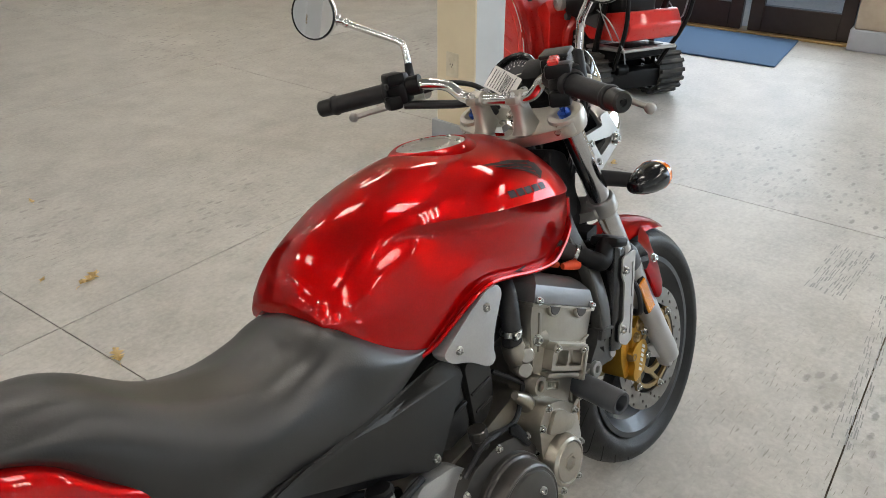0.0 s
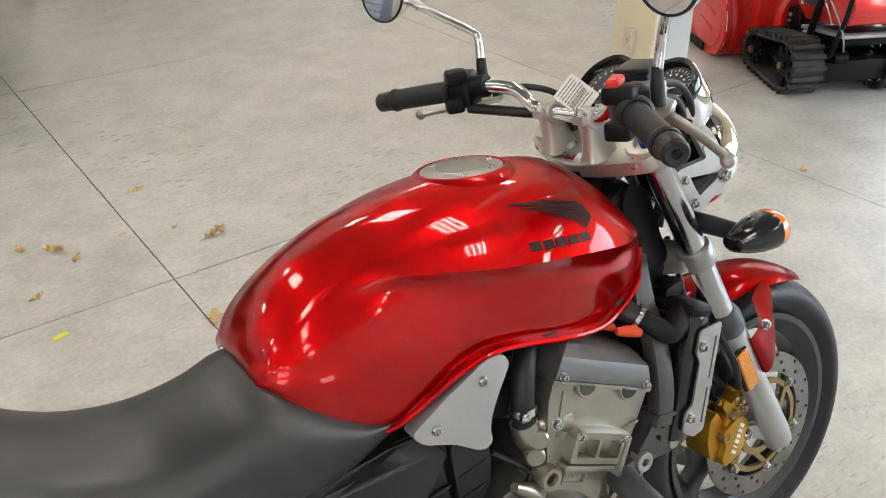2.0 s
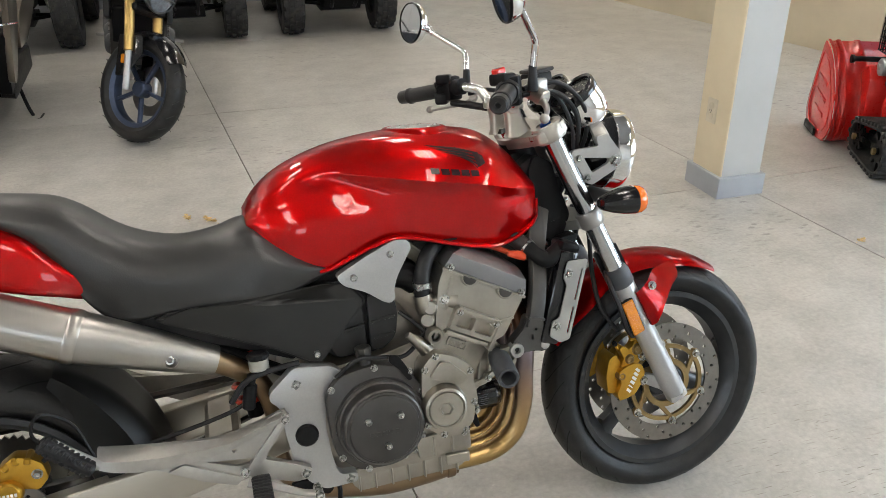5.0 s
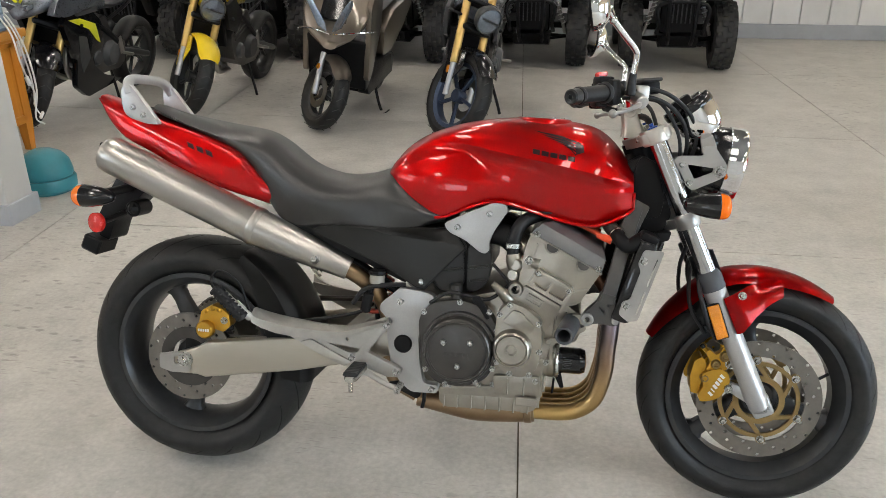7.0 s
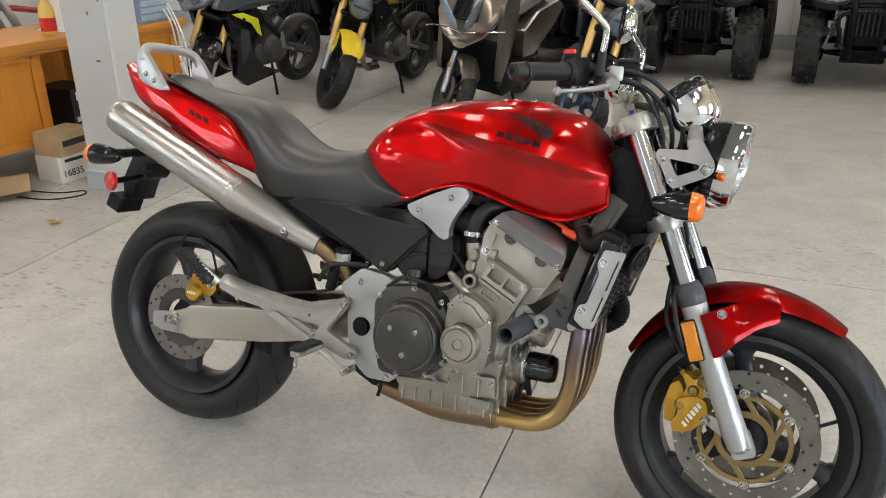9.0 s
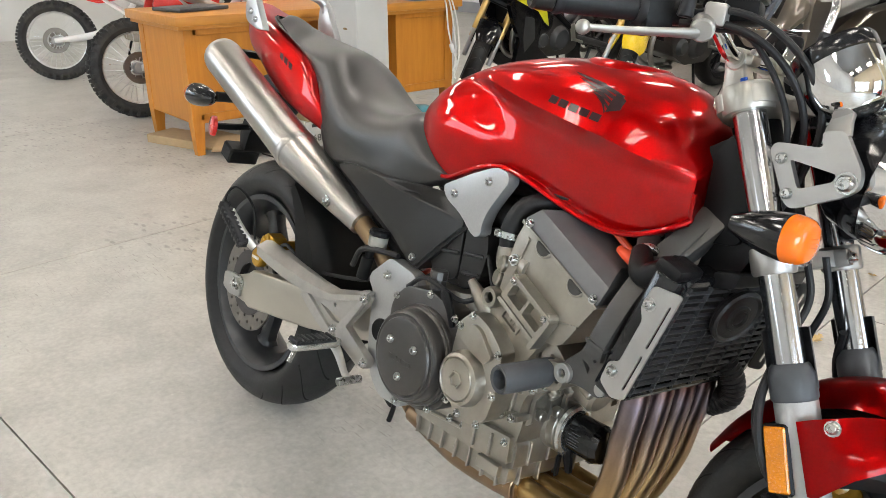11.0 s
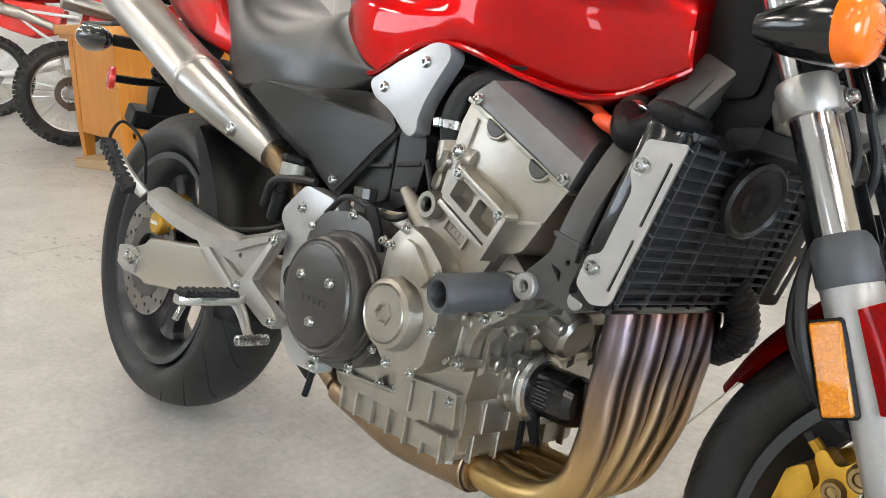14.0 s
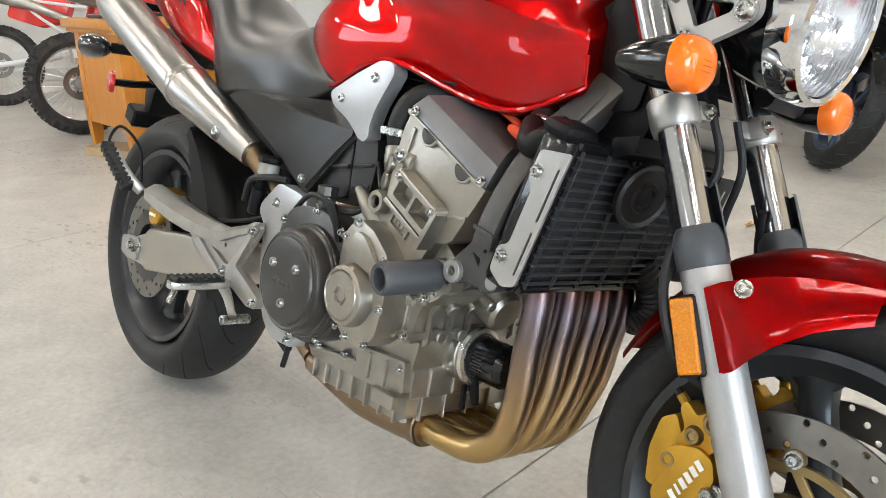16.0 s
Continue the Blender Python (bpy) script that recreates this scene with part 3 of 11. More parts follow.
# ---- columns ----
def column(name, x0, x1, y0, y1, label, mats):
    t = thing(name, label, "column", pose((x0 + x1) / 2, (y0 + y1) / 2, 0), kind="structure")
    w, d = (x1 - x0), (y1 - y0)
    bm = bmesh.new()
    box(bm, (0, 0, H / 2), (w, d, H), bev=0.006)
    bm.faces.ensure_lookup_table()
    for f in bm.faces:
        f.material_index = 1 if f.normal.x < -0.5 else 0
    part("column_shaft", bm, mats, t)
    bm = bmesh.new()
    p = 0.018
    box(bm, (0, 0, 0.052), (w + 2 * p, d + 2 * p, 0.104), bev=0.003)
    part("plinth", bm, BASEGREY, t)
    return t


COLGREY = material("column_grey_paint", (0.46, 0.465, 0.455), 0.55, 0, 0.05, 3, 0.1, 300, dirt=0.12)
COLCREAM = material("column_cream_paint", (0.70, 0.61, 0.44), 0.6, 0, 0.05, 3, 0.1, 300, dirt=0.08)
column("column_1", 2.045, 2.265, 1.605, 1.835, "square column, cream and pale grey paint, grey plinth", [COLGREY, COLCREAM])
COL_B = column("column_2", -2.765, -2.455, 1.50, 1.70, "square grey painted column with scuffs and a grey plinth", [COLGREY, COLGREY])
STAIN = material("brown_stain", (0.20, 0.13, 0.055), 0.7, 0, 0.4, 60)
for x, z, w, h in ((0.140, 1.145, 0.011, 0.030), (0.115, 1.00, 0.006, 0.008), (0.030, 0.935, 0.008, 0.010), (0.05, 0.70, 0.020, 0.006), (0.10, 1.30, 0.007, 0.012)):
    bm = bmesh.new()
    lathe(bm, [(0, 0.0012), (0.7, 0.0010), (1.0, 0.0004)], (0, 0, 0), (0, -1, 0), 12)
    bmesh.ops.transform(bm, matrix=Matrix.Translation((x, -0.100, z)) @ Matrix.Diagonal((w, 1, h, 1)), verts=list(bm.verts))
    part("stain", bm, STAIN, COL_B)

# electrical outlet on the cream face
ol = thing("power_outlet", "cream double power outlet on the column", "outlet", pose(2.045, 1.735, 0.388))
bm = bmesh.new()
box(bm, (-0.004, 0, 0), (0.008, 0.072, 0.115), bev=0.003)
part("cover_plate", bm, material("outlet_cream", (0.62, 0.56, 0.44), 0.4), ol)
for z in (-0.024, 0.024):
    bm = bmesh.new()
    cyl(bm, (-0.007, 0, z), (-0.011, 0, z), 0.017, n=16)
    s = part("socket", bm, material("socket_cream", (0.58, 0.52, 0.40), 0.4), ol)
    bm = bmesh.new()
    for y in (-0.007, 0.007):
        box(bm, (-0.0112, y, 0.003), (0.001, 0.0025, 0.009))
    cyl(bm, (-0.0108, 0, -0.008), (-0.0117, 0, -0.008), 0.0028, n=8)
    part("slots", bm, INK, s)

# entry mat
bm = bmesh.new()
box(bm, (0, 0, 0.006), (0.72, 1.25, 0.012), bev=0.005)
solid("entry_mat", bm, MAT, "blue ribbed entry mat on the concrete before the doors", "mat", m=pose(4.58, 1.70, 0.001, 0, 0, 8.6))

# ================= the red motorcycle =================
LEANM = pose(0, 0.008, 0, -13.9, 0, 0)
bike = thing("motorcycle", "bright red naked motorcycle with black seat, leaning on its stand", "motorcycle", LEANM)
FA, RA = V(0.768, 0.018, 0.306), V(-0.704, -0.034, 0.317)


def mesh_bolt(name, r, h, mat):
    bm = bmesh.new()
    lathe(bm, [(r * 0.45, h * 0.55), (r * 0.45, h), (r * 0.75, h), (r, h * 0.55), (r, 0), (r * 1.35, 0), (r * 1.35, -h * 0.3), (0, -h * 0.3)], (0, 0, 0), (0, 0, 1), 12)
    lathe(bm, [(0, h * 0.5), (r * 0.45, h * 0.55)], (0, 0, 0), (0, 0, 1), 6)
    return finish(name, bm, mat)


BOLT_S, BOLT_M, BOLT_L = mesh_bolt("bolt", 0.0055, 0.005, BOLT), mesh_bolt("bolt", 0.0075, 0.007, BOLT), mesh_bolt("bolt", 0.0105, 0.009, BOLT)


def bolt(parent, p, d=(0, -1, 0), size="S", name="bolt"):
    me = {"S": BOLT_S, "M": BOLT_M, "L": BOLT_L}[size]
    return put(name, me, parent, Matrix.Translation(p) @ frame_of(d))


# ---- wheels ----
GROOVE_SHADE = material("groove_shade_black", (0.004, 0.004, 0.004), 0.9)


def tyre_profile(R, w, rim, n=18):
    """Half-round section of a road tyre: (radius, offset) from bead to bead."""
    out = []
    hw = w / 2
    out.append((rim - 0.004, -hw * 0.62))
    out.append((rim + 0.010, -hw * 0.70))
    sh = R - w * 0.30
    out.append(((rim + sh) / 2 + 0.004, -hw * 0.97))
    for i in range(n + 1):
        a = -1 + 2 * i / n
        y = hw * math.sin(a * 1.45) / math.sin(1.45)
        r = R - (R - sh) * (1 - math.cos(a * 1.45)) / (1 - math.cos(1.45))
        out.append((r, y))
    out.append(((rim + sh) / 2 + 0.004, hw * 0.97))
    out.append((rim + 0.010, hw * 0.70))
    out.append((rim - 0.004, hw * 0.62))
    return out


def wheel(parent, c, R, w, rim, rim_w, spokes, hub_r, hub_w, front):
    wh = new("front_wheel" if front else "rear_wheel", None)
    wh.parent = parent
    wh.matrix_local = Matrix.Translation(c)
    bm = bmesh.new()
    lathe(bm, tyre_profile(R, w, rim), (0, 0, 0), (0, 1, 0), 96)
    tyre = part("tyre", bm, RUBBER, wh, sharp=50)
    # tread grooves: thin near-black strips laid on the crown, their shade put in as colour
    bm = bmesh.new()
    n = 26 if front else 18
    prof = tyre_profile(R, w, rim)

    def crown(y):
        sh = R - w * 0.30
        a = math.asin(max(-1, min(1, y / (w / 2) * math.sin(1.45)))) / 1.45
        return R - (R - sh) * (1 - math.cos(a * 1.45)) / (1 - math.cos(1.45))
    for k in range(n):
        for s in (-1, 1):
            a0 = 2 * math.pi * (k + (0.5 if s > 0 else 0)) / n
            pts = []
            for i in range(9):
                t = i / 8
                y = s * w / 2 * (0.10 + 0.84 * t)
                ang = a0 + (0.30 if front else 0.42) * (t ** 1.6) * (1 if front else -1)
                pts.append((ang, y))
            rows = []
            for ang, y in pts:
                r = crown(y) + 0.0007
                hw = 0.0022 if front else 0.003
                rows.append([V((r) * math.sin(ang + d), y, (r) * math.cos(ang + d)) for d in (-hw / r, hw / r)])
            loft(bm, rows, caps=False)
    part("tread_siping", bm, GROOVE_SHADE, tyre)["kind"] = "stuff"
    bm = bmesh.new()
    h = rim_w / 2
    lathe(bm, [(rim + 0.006, -h), (rim + 0.006, -h + 0.006), (rim - 0.010, -h + 0.014), (rim - 0.018, -h * 0.4), (rim - 0.018, h * 0.4), (rim - 0.010, h - 0.014), (rim + 0.006, h - 0.006),
               (rim + 0.006, h), (rim - 0.006, h), (rim - 0.022, h - 0.018), (rim - 0.032, h * 0.45), (rim - 0.032, -h * 0.45), (rim - 0.022, -h + 0.018), (rim - 0.006, -h), (rim + 0.006, -h)],
          (0, 0, 0), (0, 1, 0), 72)
    rimo = part("rim", bm, RIM, wh, sharp=30)
    for a in spokes:
        bm = bmesh.new()
        rows = []
        for r, sw, st in ((hub_r * 0.8, 0.062, 0.050), (0.09, 0.05, 0.044), (0.15, 0.040, 0.040), (rim - 0.045, 0.044, 0.042), (rim - 0.028, 0.075, 0.050)):
            row = []
            for i in range(12):
                t = 2 * math.pi * i / 12
                ct, s_t = math.cos(t), math.sin(t)
                row.append(V(sw / 2 * math.copysign(abs(ct) ** 0.7, ct), st / 2 * math.copysign(abs(s_t) ** 0.7, s_t), r))
            rows.append(row)
        loft(bm, rows, closed=True)
        bmesh.ops.transform(bm, matrix=Matrix.Rotation(radians(90 - a), 4, "Y"), verts=list(bm.verts))
        part("spoke", bm, RIM, rimo)
    bm = bmesh.new()
    lathe(bm, [(0, -hub_w / 2), (hub_r * 0.7, -hub_w / 2), (hub_r, -hub_w / 4), (hub_r, hub_w / 4), (hub_r * 0.7, hub_w / 2), (0, hub_w / 2)], (0, 0, 0), (0, 1, 0), 32)
    part("hub", bm, RIM, wh)
    bm = bmesh.new()
    a = radians(20 if front else 200)
    cyl(bm, ((rim - 0.03) * math.cos(a), -0.01, (rim - 0.03) * math.sin(a)), ((rim - 0.065) * math.cos(a), -0.03, (rim - 0.065) * math.sin(a)), 0.004, n=8)
    part("valve_stem", bm, HOSE, wh)
    return wh


def disc(parent, r0, r1, y, th, holes, mat=None):
    rings = []
    for i in range(holes):
        a = 2 * math.pi * i / holes
        for k, rr in enumerate((0.24, 0.5, 0.76)):
            r = r0 + (r1 - r0) * (0.15 + 0.7 * (k / 2))
            aa = a + k * 2 * math.pi / holes / 3.0
            rings.append(circle(r * math.cos(aa), r * math.sin(aa), 0.0042, 8))
    bm = bmesh.new()
    plate(bm, circle(0, 0, r1, 72), [circle(0, 0, r0, 60)] + rings, y - th / 2, y + th / 2)
    return part("brake_disc", bm, mat or DISC, parent, sharp=30)


fw = wheel(bike, FA, 0.293, 0.120, 0.2165, 0.098, (100, 220, 340), 0.055, 0.10, True)
for s in (-1, 1):
    d = disc(fw, 0.110, 0.150, s * 0.066, 0.005, 14)
    bm = bmesh.new()
    ring(bm, (0, s * 0.068 - 0.004, 0), (0, 1, 0), 0.088, 0.098, 0.008, 48)
    ring(bm, (0, s * 0.068 - 0.004, 0), (0, 1, 0), 0.048, 0.062, 0.008, 40)
    for i in range(6):
        a = 2 * math.pi * i / 6 + 0.2
        b2 = a + 0.45
        p, q = V(0.058 * math.cos(a), s * 0.068, 0.058 * math.sin(a)), V(0.094 * math.cos(b2), s * 0.068, 0.094 * math.sin(b2))
        mid = (p + q) / 2
        box(bm, mid, ((q - p).length, 0.007, 0.011), (0, -math.degrees(math.atan2(q.z - p.z, q.x - p.x)), 0), 0.001)
        cyl(bm, (0.102 * math.cos(b2), s * 0.068 - 0.005, 0.102 * math.sin(b2)), (0.102 * math.cos(b2), s * 0.068 + 0.005, 0.102 * math.sin(b2)), 0.0115, n=12)
    carrier = part("disc_carrier", bm, GOLDSATIN, d, "gold anodised carrier")
    for i in range(6):
        b2 = 2 * math.pi * i / 6 + 0.65
        put("rivet", BOLT_M, d, Matrix.Translation((0.102 * math.cos(b2), s * 0.074, 0.102 * math.sin(b2))) @ frame_of((0, s, 0)))
rw = wheel(bike, RA, 0.315, 0.180, 0.2165, 0.150, (118, 258, 8), 0.062, 0.17, False)
d = disc(rw, 0.078, 0.120, -0.098, 0.005, 12)
bm = bmesh.new()
ring(bm, (0, -0.101, 0), (0, 1, 0), 0.05, 0.082, 0.006, 40)
part("disc_carrier", bm, ENGDARK, d)
# chain sprocket on the far side
bm = bmesh.new()
teeth = []
for i in range(43 * 2):
    a = 2 * math.pi * i / 86
    r = 0.112 if i % 2 else 0.104
    teeth.append((r * math.cos(a), r * math.sin(a)))
plate(bm, teeth, [circle(0, 0, 0.05, 24)], 0.10, 0.106)
part("sprocket", bm, DISC, rw)
bm = bmesh.new()
top = [V(-0.704 + 0.112 * math.cos(radians(a)), 0.103, 0.317 + 0.112 * math.sin(radians(a))) for a in range(80, 281, 20)]
tube(bm, [V(-0.14, 0.103, 0.462)] + top + [V(-0.14, 0.103, 0.378)], 0.009, 6, 2, flat=0.8)
part("drive_chain", bm, ENGDARK, bike, "dark steel drive chain")

# ---- fork ----
GUARDGREY = material("guard_grey_plastic", (0.050, 0.054, 0.060), 0.42, 0, 0.1, 30, 0.05, 300)
FD = V(0.46, 0, -1).normalized()          # down the fork


def fork_at(z, y):
    return V(0.455 + (0.968 - z) * 0.46, y + (0.964 - z) * 0.027, z)


for s in (-1, 1):
    y = s * 0.107
    ya = y + 0.018
    leg = new("fork_leg", None)
    leg.parent = bike
    bm = bmesh.new()
    cyl(bm, fork_at(0.952, y), fork_at(0.56, y), 0.0215, n=28)
    part("fork_tube", bm, SATINCHROME, leg, "chromed fork tube")
    bm = bmesh.new()
    top, bot = fork_at(0.602, y), fork_at(0.312, y)
    L = (bot - top).length
    lathe(bm, [(0.0, 0), (0.0255, 0), (0.0275, 0.006), (0.0275, 0.05), (0.0262, 0.07), (0.0255, L * 0.55), (0.0262, L * 0.8), (0.027, L - 0.02), (0.024, L + 0.012), (0.012, L + 0.022), (0, L + 0.022)], top, FD, 28)
    box(bm, (FA.x - 0.004, ya, FA.z), (0.050, 0.034, 0.058), (0, -24.7, 0), 0.009, 2)
    part("slider", bm, SILVER, leg, "silver painted lower fork slider")
    bm = bmesh.new()
    a = fork_at(0.628, y)
    lathe(bm, [(0.0222, -0.004), (0.0255, 0), (0.0295, 0.012), (0.0295, 0.040), (0.0275, 0.044)], a, FD, 28)
    part("dust_seal", bm, GUARDGREY, leg)
    bm = bmesh.new()
    lathe(bm, [(0.0275, -0.048), (0.0305, -0.048), (0.0305, 0.03), (0.0275, 0.03)], a, FD, 16, -95 if s < 0 else -85, 180)
    g = part("tube_guard", bm, GUARDGREY, leg, "grey plastic tube guard")
    bm = bmesh.new()
    lathe(bm, [(0, 0), (0.011, 0), (0.0125, 0.003), (0.0125, 0.012), (0.008, 0.014), (0.005, 0.014), (0.005, 0.022), (0, 0.022)], fork_at(0.955, y), -FD, 12)
    part("preload_adjuster", bm, BLUE, leg, "blue anodised adjuster")
    bm = bmesh.new()
    cyl(bm, (FA.x, ya - 0.019, FA.z), (FA.x, ya + 0.019, FA.z), 0.016, n=20, bev=0.003)
    part("axle_end", bm, BOLT, leg)
    bolt(leg, (FA.x, ya + s * 0.019, FA.z), (0, s, 0), "L")

SATINALLOY = material("satin_cast_alloy", (0.44, 0.42, 0.375), 0.36, 0.75, 0.06, 30, 0.10, 400, rvar=0.06)
# steering yokes
for nm, z, th in (("upper_yoke", 0.948, 0.024), ("lower_yoke", 0.752, 0.024)):
    c = fork_at(z, 0)
    m = Matrix.Translation(c) @ Matrix.Rotation(radians(-24.7), 4, "Y")
    bm = bmesh.new()
    out = rounded([(-0.030, -0.112), (0.006, -0.112), (0.010, -0.085), (0.004, -0.05), (0.0, 0.0), (0.004, 0.05), (0.010, 0.085), (0.006, 0.112), (-0.030, 0.112), (-0.056, 0.06), (-0.075, 0.0), (-0.056, -0.06)], 0.012) if z < 0.9 else rounded([(-0.034, -0.135), (0.034, -0.135), (0.040, -0.085), (0.022, -0.05), (0.02, 0.0), (0.022, 0.05), (0.040, 0.085), (0.034, 0.135), (-0.034, 0.135), (-0.062, 0.06), (-0.075, 0.0), (-0.062, -0.06)], 0.02)
    prism(bm, out, -th / 2, th / 2, 0.004, 2, axis="z", m=m)
    for s in (-1, 1):
        k = 0 if z > 0.9 else 0.0055
        lathe(bm, [(0.021, -th * 0.75), (0.032 - k, -th * 0.75), (0.034 - k, -th * 0.6), (0.034 - k, th * 0.6), (0.032 - k, th * 0.75), (0.021, th * 0.75)], fork_at(z, s * 0.107), -FD, 26)
        if z < 0.9:
            box(bm, fork_at(z, s * 0.107) + V(0.010, -s * 0.030, 0.004), (0.030, 0.020, 0.026), (0, -24.7, 0), 0.005, 2)
    yk = part(nm, bm, SATINALLOY if z > 0.9 else ALLOY, bike, "satin alloy fork yoke")
    for s in (-1, 1):
        bolt(yk, fork_at(z, s * 0.11) + (V(-0.036, 0, -0.012) if z > 0.9 else V(0.026, -s * 0.034, 0.010)), (-0.9, s * 0.3, -0.2) if z > 0.9 else (0.9, 0, 0.4), "M")
    if z > 0.9:
        bm = bmesh.new()
        lathe(bm, [(0, 0), (0.021, 0), (0.021, 0.012), (0.012, 0.02), (0, 0.02)], m @ V(-0.048, 0, th / 2), -FD, 6)
        part("stem_nut", bm, CHROME, yk)
        bm = bmesh.new()
        lathe(bm, [(0, 0), (0.013, 0), (0.013, 0.014), (0.010, 0.016), (0, 0.012)], m @ V(-0.012, 0, th / 2), -FD, 20)
        part("ignition_lock", bm, BOLT, yk)
bm = bmesh.new()
cyl(bm, fork_at(0.93, 0) + V(-0.048, 0, 0), fork_at(0.765, 0) + V(-0.048, 0, 0), 0.034, n=24)
box(bm, (0.440, 0, 0.845), (0.10, 0.075, 0.10), (0, 20, 0), 0.02, 3)
part("steering_head", bm, BLACK, bike, "black steering head and frame neck")

# ---- handlebar ----
bar_pts = [V(0.276, -0.327, 1.0272), V(0.315, -0.25, 1.036), V(0.362, -0.165, 1.045), V(0.395, -0.115, 1.036), V(0.405, -0.075, 1.008), V(0.406, 0, 1.003), V(0.405, 0.075, 1.008), V(0.395, 0.115, 1.036),
           V(0.362, 0.165, 1.045), V(0.315, 0.25, 1.036), V(0.276, 0.327, 1.0272)]
hb = new("handlebar", None)
hb.parent = bike
bm = bmesh.new()
tube(bm, bar_pts, 0.0112, 14, 8)
part("bar_tube", bm, CHROME, hb, "chromed handlebar tube")
for s in (-1, 1):
    y = s * 0.047
    bm = bmesh.new()
    rows = []
    for x, z, w, d in ((0.424, 0.938, 0.034, 0.019), (0.421, 0.948, 0.028, 0.0150), (0.414, 0.970, 0.0215, 0.0125), (0.408, 0.988, 0.0185, 0.0125), (0.406, 0.997, 0.0185, 0.0130)):
        rows.append([V(x + a, y + b, z) for a, b in rounded([(-w, -d), (w, -d), (w, d), (-w, d)], 0.010, 3)])
    loft(bm, rows, closed=True)
    rs = part("riser_clamp", bm, SATINALLOY, hb, "polished alloy bar riser")
    bm = bmesh.new()
    cyl(bm, (0.406, y - 0.0145, 1.003), (0.406, y + 0.0145, 1.003), 0.0165, n=20, bev=0.002)
    box(bm, (0.406, y, 1.004), (0.052, 0.026, 0.016), bev=0.005, seg=2)
    part("bar_clamp", bm, SATINALLOY, rs)
    bolt(rs, (0.386, y, 1.0125), (0, 0, 1), "M")
    bolt(rs, (0.426, y, 1.0125), (0, 0, 1), "M")
    # grip with bar end
    a, b = V(0.282, s * 0.315, 1.0285), V(0.337, s * 0.212, 1.040)
    u = (b - a).normalized()
    bm = bmesh.new()
    L = (b - a).length
    prof = [(0.0112, -0.004), (0.0185, -0.004), (0.0200, 0.0), (0.0200, 0.004), (0.0182, 0.008)]
    for i in range(14):
        h = 0.010 + (L - 0.02) * i / 13
        prof += [(0.0176, h), (0.0180, h + 0.003)]
    prof += [(0.0205, L - 0.008), (0.0245, L - 0.004), (0.0245, L + 0.003), (0.0112, L + 0.003)]
    lathe(bm, prof, a, u, 22)
    part("grip", bm, HOSE, hb, "black rubber grip", sharp=60)
    bm = bmesh.new()
    lathe(bm, [(0, -0.031), (0.006, -0.031), (0.0065, -0.034), (0.0135, -0.035), (0.0165, -0.031), (0.0172, -0.006), (0.014, -0.004)], a, u, 26)
    be = part("bar_end", bm, PANEL, hb)
    bm = bmesh.new()
    cyl(bm, a - u * 0.030, a - u * 0.0335, 0.0045, n=6)
    part("hex_socket", bm, BLACK, be)
    # switch housing
    c = b + u * 0.022
    bm = bmesh.new()
    m = Matrix.Translation(c) @ frame_of(u)
    r = box(bm, (0, 0, 0), (0.046, 0.058, 0.042), (0, 0, 0), 0.008, 2)
    bmesh.ops.transform(bm, matrix=m, verts=list(bm.verts))
    n0 = len(bm.verts)
    box(bm, c + V(-0.012, 0, 0.022), (0.036, 0.044, 0.024), (0, 0, s * -25), 0.006, 2)
    box(bm, c + V(-0.02, s * 0.002, -0.022), (0.03, 0.036, 0.026), (0, 0, s * -25), 0.006, 2)
    cyl(bm, c - u * 0.018, c + u * 0.045, 0.019, n=16)
    sw = part("switch_housing", bm, BLACK, hb)
    if s < 0:
        bm = bmesh.new()
        box(bm, c + V(-0.018, 0.004, 0.038), (0.026, 0.018, 0.012), (0, -10, 25), 0.003)
        part("stop_switch", bm, REDREF, sw, "red engine stop switch")
    else:
        bm = bmesh.new()
        box(bm, c + V(-0.034, -0.002, 0.012), (0.006, 0.014, 0.012), (0, 0, -25), 0.002)
        box(bm, c + V(-0.034, 0.004, -0.012), (0.008, 0.012, 0.008), (0, 0, -25), 0.002)
        box(bm, c + V(-0.03, 0.006, -0.030), (0.008, 0.014, 0.008), (0, 0, -25), 0.002)
        part("buttons", bm, PANEL, sw)
    # lever
    bm = bmesh.new()
    if s < 0:
        tube(bm, [V(0.418, -0.165, 1.018), V(0.414, -0.20, 1.015), V(0.398, -0.25, 1.007), V(0.376, -0.30, 0.999), V(0.358, -0.333, 0.995)], [0.010, 0.0078, 0.0064, 0.0055, 0.0050], 12, 6, flat=0.75)
        ball(bm, (0.355, -0.337, 0.994), 0.0095)
    else:
        tube(bm, [V(0.395, 0.165, 1.02), V(0.41, 0.20, 1.012), V(0.40, 0.25, 1.002), V(0.365, 0.30, 0.995), V(0.34, 0.325, 0.99)], [0.010, 0.009, 0.008, 0.007, 0.0065], 10, 6, flat=0.75)
        ball(bm, (0.335, 0.33, 0.99), 0.010)
    part("brake_lever" if s < 0 else "clutch_lever", bm, ALLOY, hb, "satin alloy lever with a ball end")
    # mirror
    mi = new("mirror", None)
    mi.parent = hb
    base, elbow, joint, cen = V(0.396, s * 0.205, 1.072), V(0.400, s * 0.212, 1.122), V(0.348, s * 0.305, 1.178), V(0.318, s * 0.355, 1.205)
    if s < 0:
        base, elbow, joint, cen = V(0.398, -0.192, 1.075), V(0.404, -0.20, 1.130), V(0.345, -0.275, 1.190), V(0.308, -0.310, 1.212)
    face = (V(-0.94, -0.30, 0.08) if s > 0 else V(-0.93, 0.05, -0.15)).normalized()
    bm = bmesh.new()
